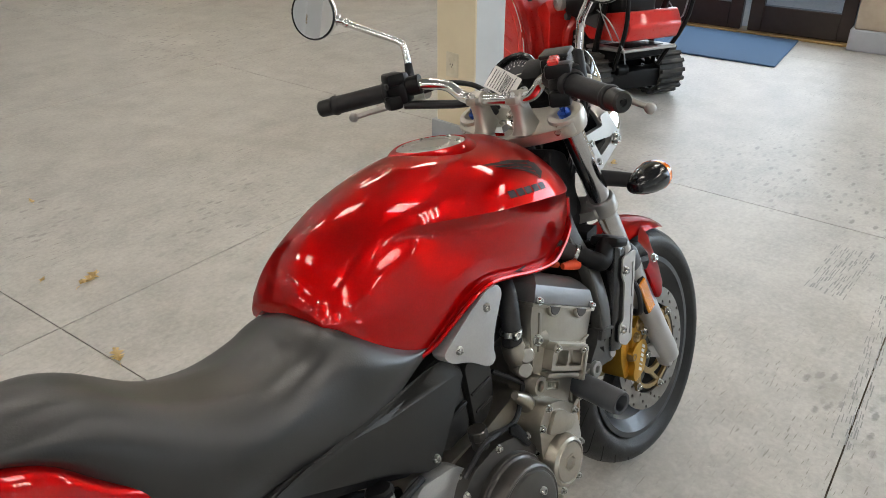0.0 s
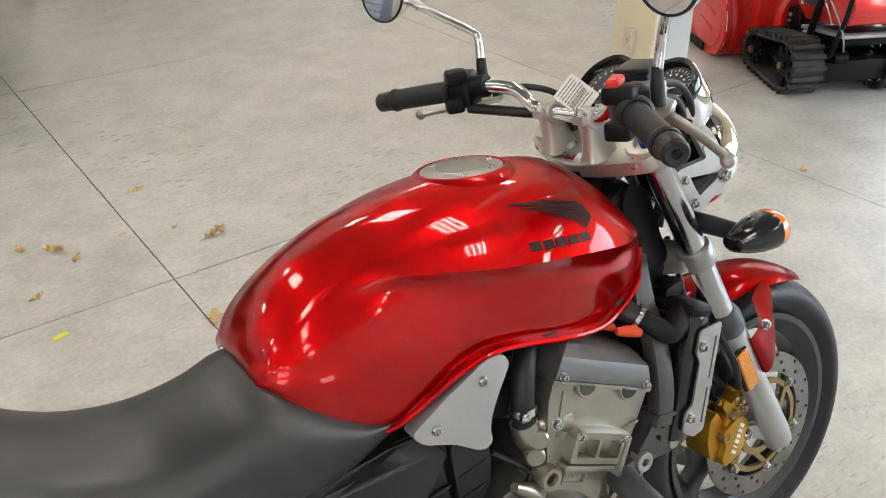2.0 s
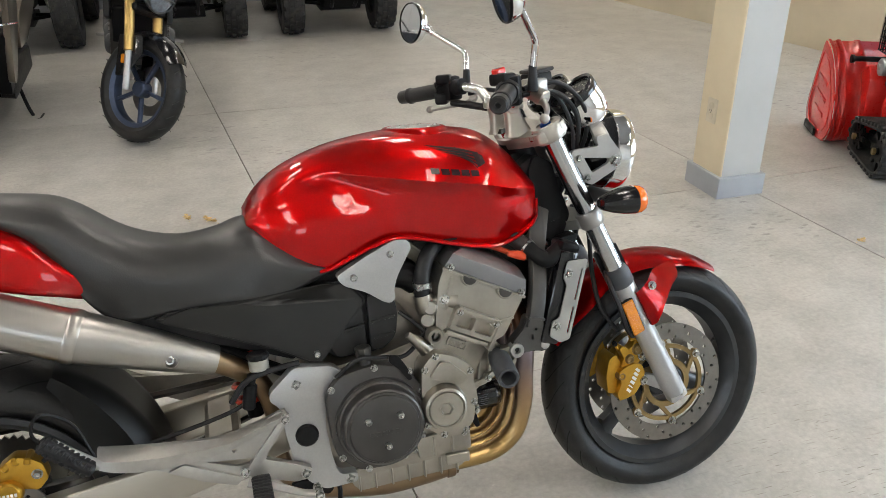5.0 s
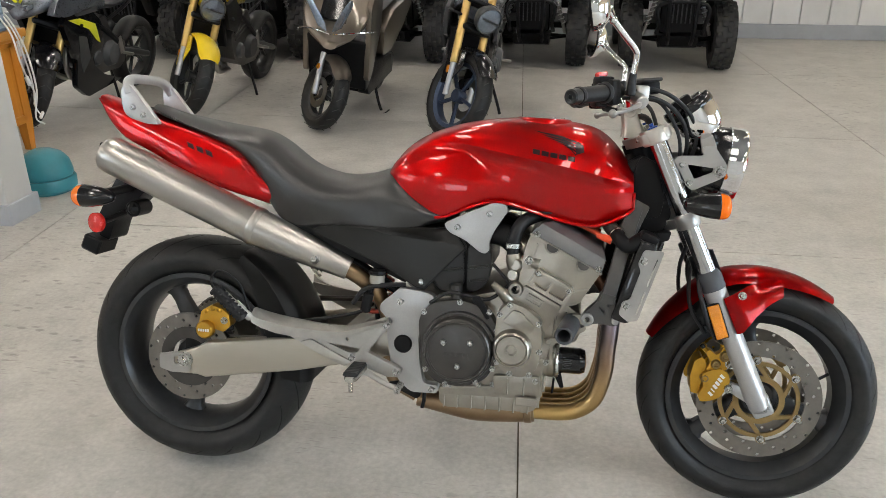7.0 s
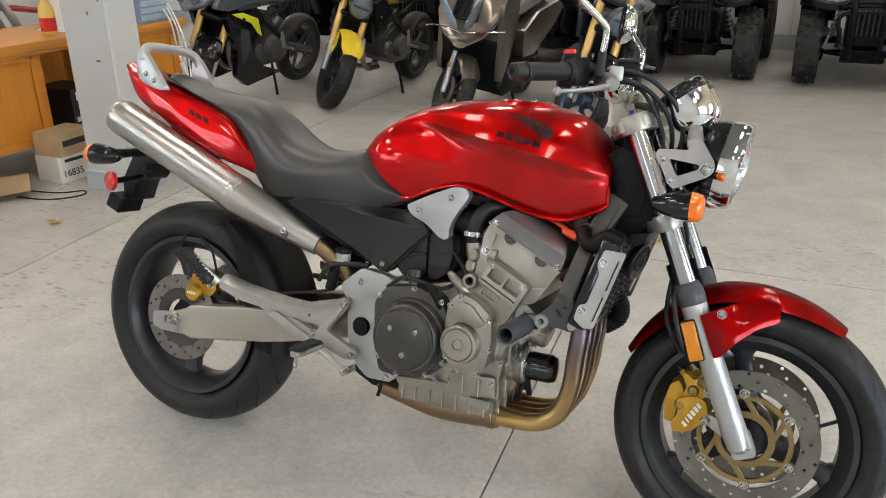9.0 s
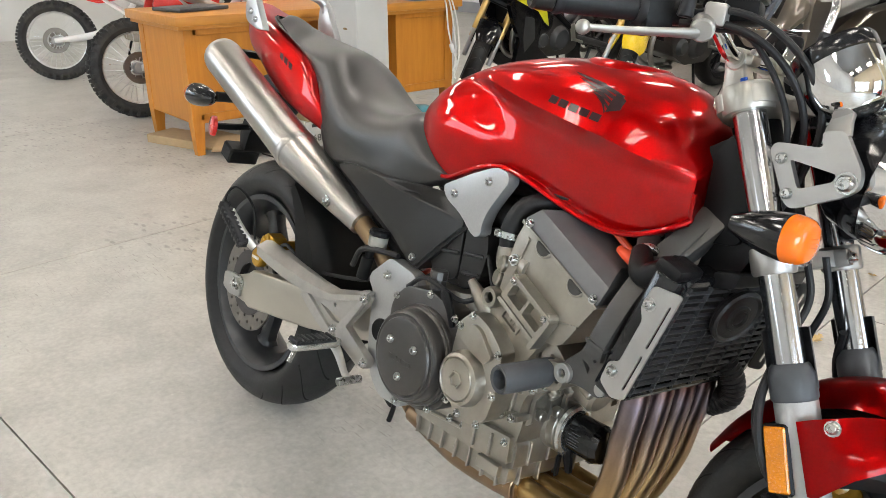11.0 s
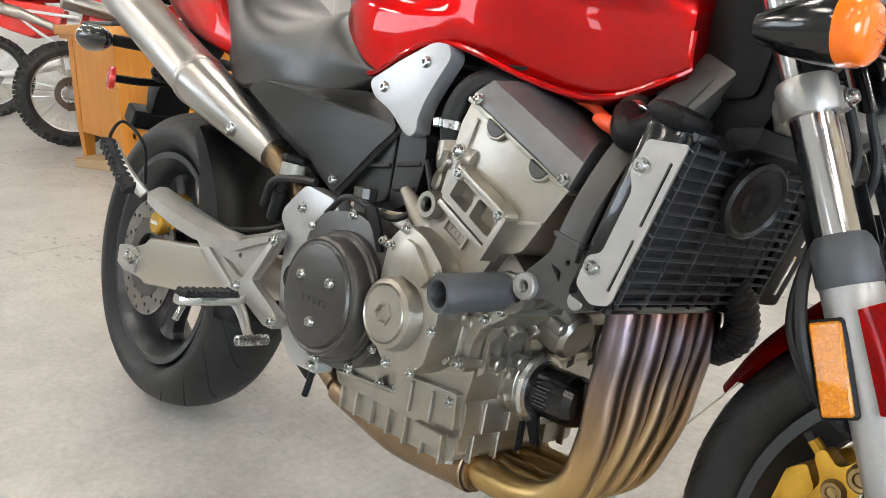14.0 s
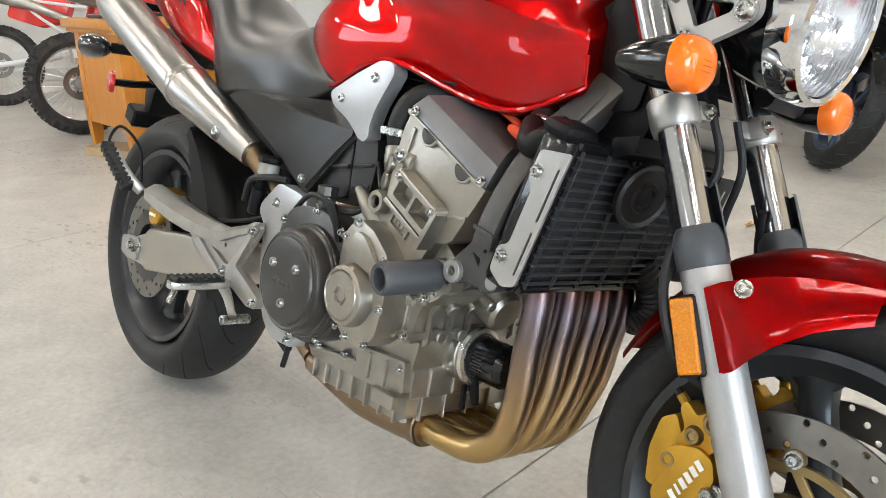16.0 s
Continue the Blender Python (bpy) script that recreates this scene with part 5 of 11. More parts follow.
def tank_rows(table, res=6):
    dy = lambda p: -0.0245 * (0.767 - p[0])
    rows = []
    for st in bspline(table, res):
        x = st[0]
        cr, sh, ri, sc, fl, lo = np.array((0, st[1])), st[2:4], st[4:6], st[6:8], st[8:10], st[10:12]
        crease = min(1.0, max(0.0, (x + 0.070) / 0.055)) * min(1.0, max(0.0, (0.43 - x) / 0.06))
        upper = [cr, cr * 0.5 + sh * 0.5 + np.array((0, 0.004)), sh, sh * 0.45 + ri * 0.55 + np.array((0.085, 0.080)) * np.linalg.norm(ri - sh), ri]
        lower = [ri, ri * 0.45 + sc * 0.55 + np.array((-0.006 * crease, 0.0)), sc, sc * 0.5 + fl * 0.5, fl, fl * 0.5 + lo * 0.5 + np.array((0.001, 0)), lo]
        mirrored = [np.array((-p[0], p[1])) for p in upper[2:0:-1]]
        folded = bspline(mirrored + upper, 5)[10:] + bspline(lower, 5)[1:]
        even = bspline(mirrored + upper + lower[1:], 5)[10:]
        side = [(x, *(e * (1 - crease) + f * crease)) for e, f in zip(even, folded)]
        y, z = side[-1][1:]
        k = min(1.0, max(0.0, (x + 0.1) / 0.18)) * (0.012 - 0.006 * min(1.0, max(0.0, (x - 0.32) / 0.10)))
        side += [(x, y + k + 0.001, z - 0.004), (x, y + k, z - 0.008), (x, y - 0.008, z - 0.010), (x, y - 0.03, z + 0.004)]
        left = [V(p[0], p[1] * (1 + 0.6 * dy(p) / 0.15 - 0.06 * min(1, max(0, (0.1 - p[0]) / 0.15))) + dy(p), p[2]) for p in side]
        right = [V(p[0], -p[1] * (1 + 0.6 * dy(p) / 0.15) + dy(p), p[2]) for p in side]
        rows.append(right[::-1] + left[1:])
    return rows


def yc(x):
    """The bike's middle plane lies a little to its right towards the tail."""
    return -0.0245 * (0.767 - x)


tank = new("fuel_tank", None)
tank.parent = bike
tank["label"] = "candy red fuel tank with dark wing emblem"
bm = bmesh.new()
TROWS = tank_rows(TANK)
loft(bm, TROWS, closed=False, caps=True)
bmesh.ops.recalc_face_normals(bm, faces=list(bm.faces))
tank_tree = BVHTree.FromBMesh(bm)
part("tank_shell", bm, RED, tank, sharp=50)
# rolled seam along the lower edge and up the front
for s in (-1, 1):
    at = (lambda row, k: row[k]) if s < 0 else (lambda row, k: row[-1 - k])
    line = [at(row, 3) for row in TROWS if row[0].x > -0.05][::3]
    line += [at(TROWS[-1], k) + V(0.002, 0, 0) for k in range(4, 24, 3)]
    bm = bmesh.new()
    tube(bm, line, 0.0042, 8, 2)
    part("tank_seam", bm, RED, tank)
# filler cap
bm = bmesh.new()
cd = V(0.03, 0, 1).normalized()
lathe(bm, [(0, 0.0075), (0.033, 0.0075), (0.0345, 0.0060), (0.036, 0.0075), (0.0555, 0.0075), (0.0585, 0.0060), (0.0590, -0.006)], (0.199, -0.010, 0.9715), cd, 56)
fc = part("filler_cap", bm, ALLOY, tank, "brushed alloy filler cap")
bm = bmesh.new()
lathe(bm, [(p, q) for p, q in bspline([(0.0590, 0.0020), (0.0605, 0.0052), (0.0635, 0.0048), (0.069, 0.0015), (0.076, -0.0050), (0.082, -0.0140)], 3)], (0.199, -0.010, 0.9735), cd, 56)
part("cap_collar", bm, RED, tank, sharp=60)
for k in range(6):
    a = math.pi / 3 * k
    bolt(fc, (0.199 + 0.047 * math.cos(a), 0.047 * math.sin(a) - 0.010, 0.9755), (0, 0, 1), "S")


def on_tank(x, z, s):
    hit = tank_tree.ray_cast(V(x, s * 0.5, z), V(0, -s, 0))
    return hit[0] + hit[1] * (0.0009 if hit[1].y * s > 0 else -0.0009) if hit[0] else None


def decal(bm, poly, s, n=6):
    """Lays a strip (a four-cornered shape of (x, z)) on the tank's side."""
    a, b, c, d = [Vector(p) for p in poly]
    rows = []
    for i in range(n + 1):
        row = []
        for j in range(3):
            p = a.lerp(b, i / n).lerp(d.lerp(c, i / n), j / 2)
            q = on_tank(p.x, p.y, s)
            if q is None:
                return
            row.append(q)
        rows.append(row)
    loft(bm, rows, caps=False)


for s in (-1, 1):
    bm = bmesh.new()
    # five feathers that sweep down to a blunt root
    for k in range(5):
        t = k / 4
        tip = Vector((0.183 + 0.068 * t, 0.949 - 0.031 * t))
        root = Vector((0.293 - 0.010 * t, 0.924 - 0.026 * t))
        mid = tip.lerp(root, 0.55) + Vector((0.004, 0.003))
        h = 0.0058 - 0.0005 * t
        decal(bm, [tip, mid, mid - Vector((-0.002, h)), tip + Vector((0.014, -0.0048))], s, 6)
        decal(bm, [mid, root, root - Vector((-0.001, 0.0040)), mid - Vector((-0.002, h))], s, 4)
    decal(bm, [(0.280, 0.927), (0.300, 0.918), (0.302, 0.903), (0.284, 0.897)], s, 4)
    part("wing_emblem", bm, DECAL, tank, "dark wing emblem")
    for k in range(5):
        bm = bmesh.new()
        x0 = 0.184 + k * 0.0205
        z0 = 0.9075 - 0.0033 * k
        decal(bm, [(x0, z0), (x0 + 0.0165, z0 - 0.0025), (x0 + 0.0165, z0 - 0.0135), (x0, z0 - 0.011)], s, 2)
        part("emblem_bar", bm, DECAL, tank)

# ---- seat ----
SEATT = [  # x, centre height, half width, side height, lower edge height, lower half width
    (-0.020, 0.745, 0.146, 0.738, 0.724, 0.140),
    (-0.060, 0.772, 0.158, 0.748, 0.716, 0.150),
    (-0.110, 0.806, 0.166, 0.765, 0.699, 0.156),
    (-0.160, 0.838, 0.166, 0.785, 0.691, 0.160),
    (-0.200, 0.845, 0.162, 0.790, 0.691, 0.164),
    (-0.270, 0.836, 0.172, 0.782, 0.696, 0.164),
    (-0.350, 0.846, 0.176, 0.788, 0.697, 0.158),
    (-0.410, 0.872, 0.166, 0.812, 0.690, 0.150),
    (-0.455, 0.905, 0.152, 0.848, 0.722, 0.142),
    (-0.500, 0.930, 0.138, 0.880, 0.785, 0.130),
    (-0.545, 0.940, 0.128, 0.900, 0.852, 0.120),
    (-0.640, 0.953, 0.116, 0.922, 0.900, 0.106),
    (-0.740, 0.971, 0.103, 0.948, 0.940, 0.092),
    (-0.800, 0.984, 0.088, 0.968, 0.962, 0.078),
    (-0.828, 0.984, 0.060, 0.975, 0.970, 0.055),
]
bm = bmesh.new()
rows = []
for x, zc, w, zs, zl, wl in bspline(SEATT, 5):
    low = 0.012 * min(1.0, max(0.0, (-0.16 - x) / 0.06)) * min(1.0, max(0.3, (x + 0.86) / 0.1))
    zc, zs = zc - low, zs - low * 0.5
    dish = 0.008 * max(0.0, 1 - abs(x + 0.30) / 0.16)          # the rider's hollow
    roll = 0.006 * min(1.0, max(0.0, (x + 0.46) / 0.1))         # the padded lower edge
    half = [V(*p) for p in bspline([(x, -w * 0.42, zc - 0.004 - dish * 0.9), (x, 0, zc - dish), (x, w * 0.42, zc - 0.004 - dish * 0.9), (x, w * 0.74, zc - 0.016 - dish * 0.3), (x, w * 0.94, zs * 0.75 + zc * 0.25 - 0.008),
                                    (x, w, zs * 0.75 + zl * 0.25), (x, w * 0.5 + wl * 0.5 + 0.002, zs * 0.4 + zl * 0.6), (x, wl + roll * 0.5, zl * 0.82 + zs * 0.18), (x, wl, zl + 0.003)], 4)[4:]]
    half += [V(x, wl - 0.006, zl - 0.003), V(x, wl - 0.016, zl - 0.004)]
    k = 1 + 0.8 * yc(x) / 0.15
    rows.append([V(p.x, -p.y * k + yc(x), p.z) for p in half[::-1]] + [V(p.x, p.y * (k - 0.17) * (1 - 2.2 * max(0.0, zc - 0.03 - p.z)) + yc(x), p.z - 0.11 * p.y) for p in half[1:]])
loft(bm, rows)
part("seat", bm, SEAT, bike, "black textured vinyl seat", sharp=60)

bm = bmesh.new()
prism(bm, rounded([(-0.44, 0.712), (-0.36, 0.700), (-0.24, 0.655), (-0.10, 0.590), (-0.115, 0.562), (-0.22, 0.606), (-0.36, 0.656), (-0.45, 0.680)], 0.008), -0.150, -0.115, 0.006)
part("seat_base", bm, BLACK, bike, "black plastic seat base")

# ---- tail ----
TAILT = [  # x, top, bottom, half width top, half width bottom
    (-0.440, 0.756, 0.742, 0.124, 0.122),
    (-0.470, 0.790, 0.738, 0.128, 0.128),
    (-0.510, 0.820, 0.750, 0.132, 0.136),
    (-0.560, 0.868, 0.764, 0.124, 0.140),
    (-0.640, 0.900, 0.788, 0.112, 0.136),
    (-0.720, 0.924, 0.819, 0.103, 0.126),
    (-0.800, 0.946, 0.856, 0.094, 0.112),
    (-0.880, 0.968, 0.890, 0.082, 0.096),
    (-0.930, 0.982, 0.930, 0.066, 0.078),
    (-0.975, 0.996, 0.985, 0.044, 0.050),
]
bm = bmesh.new()
rows = []
for x, zt, zb, wt, wb in smooth_rows(TAILT, 4):
    half = catmull([V(x, 0, zt + 0.006), V(x, wt * 0.7, zt + 0.003), V(x, wt, zt - 0.006), V(x, (wt + wb) / 2 + 0.006, zt * 0.55 + zb * 0.45), V(x, wb, zb + 0.006), V(x, wb - 0.012, zb)], 4)
    k = 1 + 0.5 * yc(x) / 0.12
    rows.append([V(p.x, -p.y * k + yc(x), p.z) for p in half[::-1]] + [V(p.x, p.y * k + yc(x), p.z) for p in half[1:]])
loft(bm, rows)
tail = part("tail_cowl", bm, RED, bike, "red tail cowl", sharp=50)
tb = bmesh.new()
tb.from_mesh(tail.data)
tail_tree = BVHTree.FromBMesh(tb)
tb.free()
for s in (-1, 1):
    bm = bmesh.new()
    for k in range(3):
        x0, z0 = -0.70 + k * 0.026, 0.888 - 0.0085 * k
        row = []
        for a, b in ((0, 0), (0.018, -0.006), (0.024, -0.020), (0.006, -0.013)):
            h = tail_tree.ray_cast(V(x0 + a, s * 0.4, z0 + b), V(0, -s, 0))
            row.append(h[0] + V(0, s * 0.0012, 0.0003))
        bm.faces.new([bm.verts.new(p) for p in row])
    part("model_bars", bm, DECAL, tail)

# grab rail
bm = bmesh.new()
gp = [V(-0.848, -0.146, 1.004), V(-0.856, -0.140, 1.026), V(-0.864, -0.112, 1.040), V(-0.870, -0.04, 1.043), V(-0.864, 0.032, 1.040), V(-0.856, 0.060, 1.026), V(-0.848, 0.066, 1.004)]
tube(bm, gp, [0.012, 0.0135, 0.013, 0.0125, 0.013, 0.0135, 0.012], 14, 6)
rail = part("grab_rail", bm, SILVER, bike, "pale cast alloy grab rail")
for s in (-1, 1):
    bm = bmesh.new()
    prism(bm, rounded([(-0.868, 1.020), (-0.867, 0.985), (-0.862, 0.957), (-0.845, 0.943), (-0.800, 0.930), (-0.764, 0.929), (-0.784, 0.955), (-0.808, 0.984), (-0.830, 1.012), (-0.846, 1.030)], 0.010), s * 0.096 - 0.04, s * 0.114 - 0.04, 0.004)
    fo = part("rail_foot", bm, SILVER, rail)
    bolt(fo, (-0.836, s * 0.113 - 0.04, 0.970), (0, s, 0), "M")
    bolt(fo, (-0.808, s * 0.113 - 0.04, 0.953), (0, s, 0), "M")

# ---- side panels ----
for s in (-1, 1):
    bm = bmesh.new()
    out = [(-0.150, 0.684, 0.172), (-0.215, 0.697, 0.176), (-0.293, 0.702, 0.175), (-0.335, 0.698, 0.172), (-0.358, 0.688, 0.169), (-0.345, 0.676, 0.164), (-0.250, 0.634, 0.161), (-0.150, 0.590, 0.162), (-0.088, 0.554, 0.164), (-0.064, 0.551, 0.166),
           (0.010, 0.630, 0.159), (0.034, 0.654, 0.154), (0.034, 0.666, 0.152), (0.008, 0.700, 0.150), (-0.004, 0.705, 0.151), (-0.040, 0.706, 0.154), (-0.100, 0.688, 0.160)]
    # a folded panel: two faces that meet in a slanting ridge
    vs = [bm.verts.new((x, 0, z)) for x, z, y in out]
    r2, r1 = bm.verts.new((-0.138, 0, 0.655)), bm.verts.new((-0.104, 0, 0.605))
    n = len(out)
    es = [bm.edges.new((vs[k], vs[(k + 1) % n])) for k in range(n)]
    es += [bm.edges.new((vs[0], r2)), bm.edges.new((r2, r1)), bm.edges.new((r1, vs[9]))]
    bmesh.ops.triangle_fill(bm, use_beauty=False, use_dissolve=False, edges=es)
    for v, (x, z, y) in zip(vs, out):
        v.co.y = s * y * (1.0 if s < 0 else 0.80)
    r2.co.y, r1.co.y = (-0.168, -0.171) if s < 0 else (0.134, 0.137)
    rim_ = bmesh.ops.extrude_edge_only(bm, edges=es[:n])
    for v in [g for g in rim_["geom"] if isinstance(g, bmesh.types.BMVert)]:
        v.co = V(v.co.x * 0.985 - 0.0015, s * 0.122, v.co.z * 0.985 + 0.0095)
    bmesh.ops.recalc_face_normals(bm, faces=list(bm.faces))
    bmesh.ops.bevel(bm, geom=es[:n], offset=0.006, segments=3, affect="EDGES")
    sp = part("side_panel", bm, PANEL, bike, "satin black side panel", sharp=28)
    bolt(sp, (-0.073, -0.166 if s < 0 else 0.132, 0.572), (0, s, 0), "M")
    # pale grey infill cover below the tank
    bm = bmesh.new()
    prism(bm, rounded([(-0.022, 0.720), (0.040, 0.752), (0.098, 0.777), (0.126, 0.774), (0.133, 0.758), (0.115, 0.730), (0.098, 0.702), (0.090, 0.676), (0.092, 0.660), (0.082, 0.652), (0.068, 0.656), (0.034, 0.682), (-0.008, 0.700)], 0.012), s * 0.146, s * 0.172, 0.007, 3)
    sc = part("tank_side_cover", bm, SILVER, bike, "silver grey plastic cover below the tank")
    bolt(sc, (0.089, s * 0.1705, 0.750), (0, s, 0), "M")
    bolt(sc, (0.013, s * 0.1705, 0.713), (0, s, 0), "M")

# black inner bodywork: airbox, rear frame, undertray, hugger
bm = bmesh.new()
prism(bm, rounded([(-0.02, 0.665), (0.035, 0.690), (0.085, 0.662), (0.090, 0.600), (0.055, 0.548), (-0.030, 0.545), (-0.060, 0.575)], 0.012), -0.140, 0.140, 0.012, 2)
ab = part("airbox", bm, BLACK, bike, "black plastic airbox")
for poly, y in (([(-0.056, 0.600), (-0.022, 0.644), (0.026, 0.666), (0.031, 0.560), (-0.030, 0.546)], 0.147), ([(0.038, 0.670), (0.088, 0.668), (0.098, 0.630), (0.090, 0.576), (0.060, 0.552), (0.038, 0.556)], 0.151)):
    bm = bmesh.new()
    prism(bm, rounded(poly, 0.016), -y, -0.110, 0.018, 4)
    part("airbox_moulding", bm, PANEL, ab)
for x, z, w in ((0.005, 0.606, 0.048), (0.066, 0.616, 0.050), (0.066, 0.582, 0.044)):
    bm = bmesh.new()
    box(bm, (x, -0.150, z), (w, 0.008, 0.007), (0, -8, 0), 0.003, 2)
    part("airbox_rib", bm, PANEL, ab)
bm = bmesh.new()
prism(bm, [(-0.03, 0.74), (0.41, 0.79), (0.42, 0.86), (0.30, 0.80), (0.10, 0.81), (-0.05, 0.80)], -0.06, 0.06, 0.01)
prism(bm, [(0.30, 0.72), (0.47, 0.86), (0.44, 0.90), (0.25, 0.78)], -0.075, 0.075, 0.01)
prism(bm, [(0.06, 0.76), (0.34, 0.74), (0.34, 0.80), (0.06, 0.80)], -0.12, 0.12, 0.01)
part("frame_spine", bm, BLACK, bike, "black box-section frame under the tank")
bm = bmesh.new()
prism(bm, rounded([(-0.10, 0.70), (-0.33, 0.70), (-0.46, 0.75), (-0.60, 0.80), (-0.88, 0.885), (-0.93, 0.93), (-0.55, 0.87), (-0.40, 0.80), (-0.10, 0.77)], 0.02), -0.105, 0.045, 0.01)
part("rear_subframe_tray", bm, BLACK, bike)
for s in (-1, 1):
    bm = bmesh.new()
    tube(bm, [V(-0.06, s * 0.11, 0.62), V(-0.20, s * 0.115, 0.66), V(-0.40, s * 0.12, 0.73), V(-0.60, s * 0.11, 0.80), V(-0.80, s * 0.09, 0.87)], 0.013, 10, 5)
    tube(bm, [V(-0.12, s * 0.115, 0.52), V(-0.25, s * 0.12, 0.60), V(-0.42, s * 0.12, 0.72)], 0.012, 10, 5)
    part("rear_subframe", bm, BLACK, bike)
bm = bmesh.new()
rows = []
for i in range(19):
    t = i / 18
    a = radians(-8 + t * 70)
    side = 0.075 + 0.030 * math.sin(math.pi * min(1.0, t * 1.3)) - 0.045 * max(0.0, (t - 0.75) / 0.25)
    row = []
    for k in range(17):
        u = -1 + 2 * k / 16
        d = max(0.0, (abs(u) - 0.5) / 0.5)
        r = 0.336 - side * d ** 1.7
        row.append(RA + V(r * math.cos(a), math.copysign(0.108 * (1 - (1 - min(1.0, abs(u) * 1.35)) ** 1.0), u) if abs(u) < 0.7407 else math.copysign(0.108, u), r * math.sin(a)))
    rows.append(row)
loft(bm, rows, caps=False)
bmesh.ops.solidify(bm, geom=list(bm.faces), thickness=0.004)
part("rear_hugger", bm, PANEL, bike, "satin black rear hugger")

# number plate holder, rear indicators, reflectors
ph = new("plate_holder", None)
ph.parent = bike
bm = bmesh.new()
prism(bm, rounded([(-0.86, 0.83), (-0.93, 0.82), (-0.985, 0.73), (-1.020, 0.66), (-1.012, 0.600), (-0.985, 0.600), (-0.965, 0.66), (-0.90, 0.715), (-0.84, 0.78)], 0.014), -0.045, 0.045, 0.006)
box(bm, (-1.02, -0.035, 0.593), (0.055, 0.09, 0.045), (0, 22, 0), 0.005)
box(bm, (-0.885, -0.09, 0.70), (0.03, 0.02, 0.03), (0, 0, 0), 0.01)
cyl(bm, (-0.885, -0.02, 0.70), (-0.885, -0.09, 0.70), 0.022, n=16, bev=0.004)
part("holder_arm", bm, BLACK, ph, "black plastic number plate holder")
bm = bmesh.new()
tube(bm, [V(-0.95, -0.05, 0.80), V(-0.965, -0.085, 0.83), V(-0.975, -0.085, 0.815)], 0.004, 6, 4)
box(bm, (-0.955, -0.075, 0.865), (0.03, 0.05, 0.016), (0, 10, 0), 0.003)
part("helmet_hook", bm, BLACK, ph)
for s in (-1, 1):
    c = V(-0.915, s * 0.215, 0.745)
    ri = new("rear_indicator", None)
    ri.parent = bike
    bm = bmesh.new()
    tube(bm, [V(-0.915, s * 0.04, 0.752), V(-0.914, s * 0.10, 0.750), V(-0.910, s * 0.18, 0.748)], [0.013, 0.012, 0.013], 12, 4)
    part("stalk", bm, HOSE, ri)
    bm = bmesh.new()
    rows = []
    for x, ry, rz in ((0.058, 0.004, 0.004), (0.052, 0.013, 0.012), (0.030, 0.025, 0.021), (0.0, 0.032, 0.027), (-0.026, 0.034, 0.029)):
        rows.append([c + V(x, ry * math.cos(2 * math.pi * k / 24), rz * math.sin(2 * math.pi * k / 24)) for k in range(24)])
    loft(bm, rows, closed=True)
    part("indicator_shell", bm, GLOSSBLACK, ri)
    bm = bmesh.new()
    rows = []
    for x, k2 in ((-0.026, 1.0), (-0.036, 0.97), (-0.045, 0.86), (-0.052, 0.62), (-0.055, 0.3)):
        rows.append([c + V(x, 0.034 * k2 * math.cos(2 * math.pi * k / 24), 0.029 * k2 * math.sin(2 * math.pi * k / 24)) for k in range(24)])
    loft(bm, rows, closed=True)
    part("amber_lens", bm, AMBER, ri, "amber lens")
bm = bmesh.new()
lathe(bm, [(0, 0.008), (0.022, 0.007), (0.026, 0.004), (0.026, -0.006), (0, -0.006)], (-0.946, -0.162, 0.669), (-0.25, -1, 0), 28)
part("side_reflector", bm, REDREF, ph, "round red reflector")
bm = bmesh.new()
tube(bm, [V(-0.94, -0.04, 0.68), V(-0.943, -0.10, 0.672), V(-0.945, -0.158, 0.669)], 0.009, 8, 4)
part("reflector_arm", bm, BLACK, ph)

# ---- silencer ----
sil = new("silencer", None)
sil.parent = bike
E0, E1, E2 = V(-0.892, -0.192, 0.856), V(-0.492, -0.182, 0.686), V(-0.262, -0.150, 0.588)
ax = (E1 - E0)
L1 = ax.length
bm = bmesh.new()
lathe(bm, [(0.026, 0.012), (0.030, 0.002), (0.038, -0.002), (0.0445, 0.006), (0.0475, 0.022), (0.0475, 0.05), (0.0475, L1 - 0.01)], E0, ax, 44)
part("silencer_can", bm, STEEL, sil, "brushed stainless silencer can")
bm = bmesh.new()
lathe(bm, [(0.0475, L1 - 0.014), (0.0495, L1 - 0.010), (0.0495, L1 + 0.004), (0.0475, L1 + 0.008)], E0, ax, 44)
part("weld_band", bm, STEEL, sil)
bm = bmesh.new()
lathe(bm, [(0.030, 0.05), (0.026, 0.012)], E0, ax, 24)
lathe(bm, [(0, 0.06), (0.030, 0.06)], E0, ax, 24)
part("outlet", bm, INK, sil)
bm = bmesh.new()
rows = []
cone = E2 - E1
for t, r in ((0, 0.0475), (0.1, 0.0465), (0.5, 0.039), (0.85, 0.031), (1.0, 0.028), (1.0, 0.0245)):
    c = E1 + cone * t
    dd = cone.normalized() if t > 0.05 else (cone.normalized() + ax.normalized()).normalized()
    u = dd.cross(V(0, 1, 0)).normalized()
    w = dd.cross(u)
    rows.append([c + (u * math.cos(2 * math.pi * k / 40) + w * math.sin(2 * math.pi * k / 40)) * r for k in range(40)])
loft(bm, rows, closed=True)
part("silencer_cone", bm, STEEL, sil, "brushed stainless cone")
bm = bmesh.new()
lathe(bm, [(0.015, 0.004), (0.016, 0.0), (0.016, -0.012)], (-0.340, -0.1905, 0.617), (0, -1, 0.15), 24)
bs = part("bolt_boss", bm, STEEL, sil)
bolt(bs, (-0.340, -0.189, 0.617), (0, -1, 0.15), "L")
bm = bmesh.new()
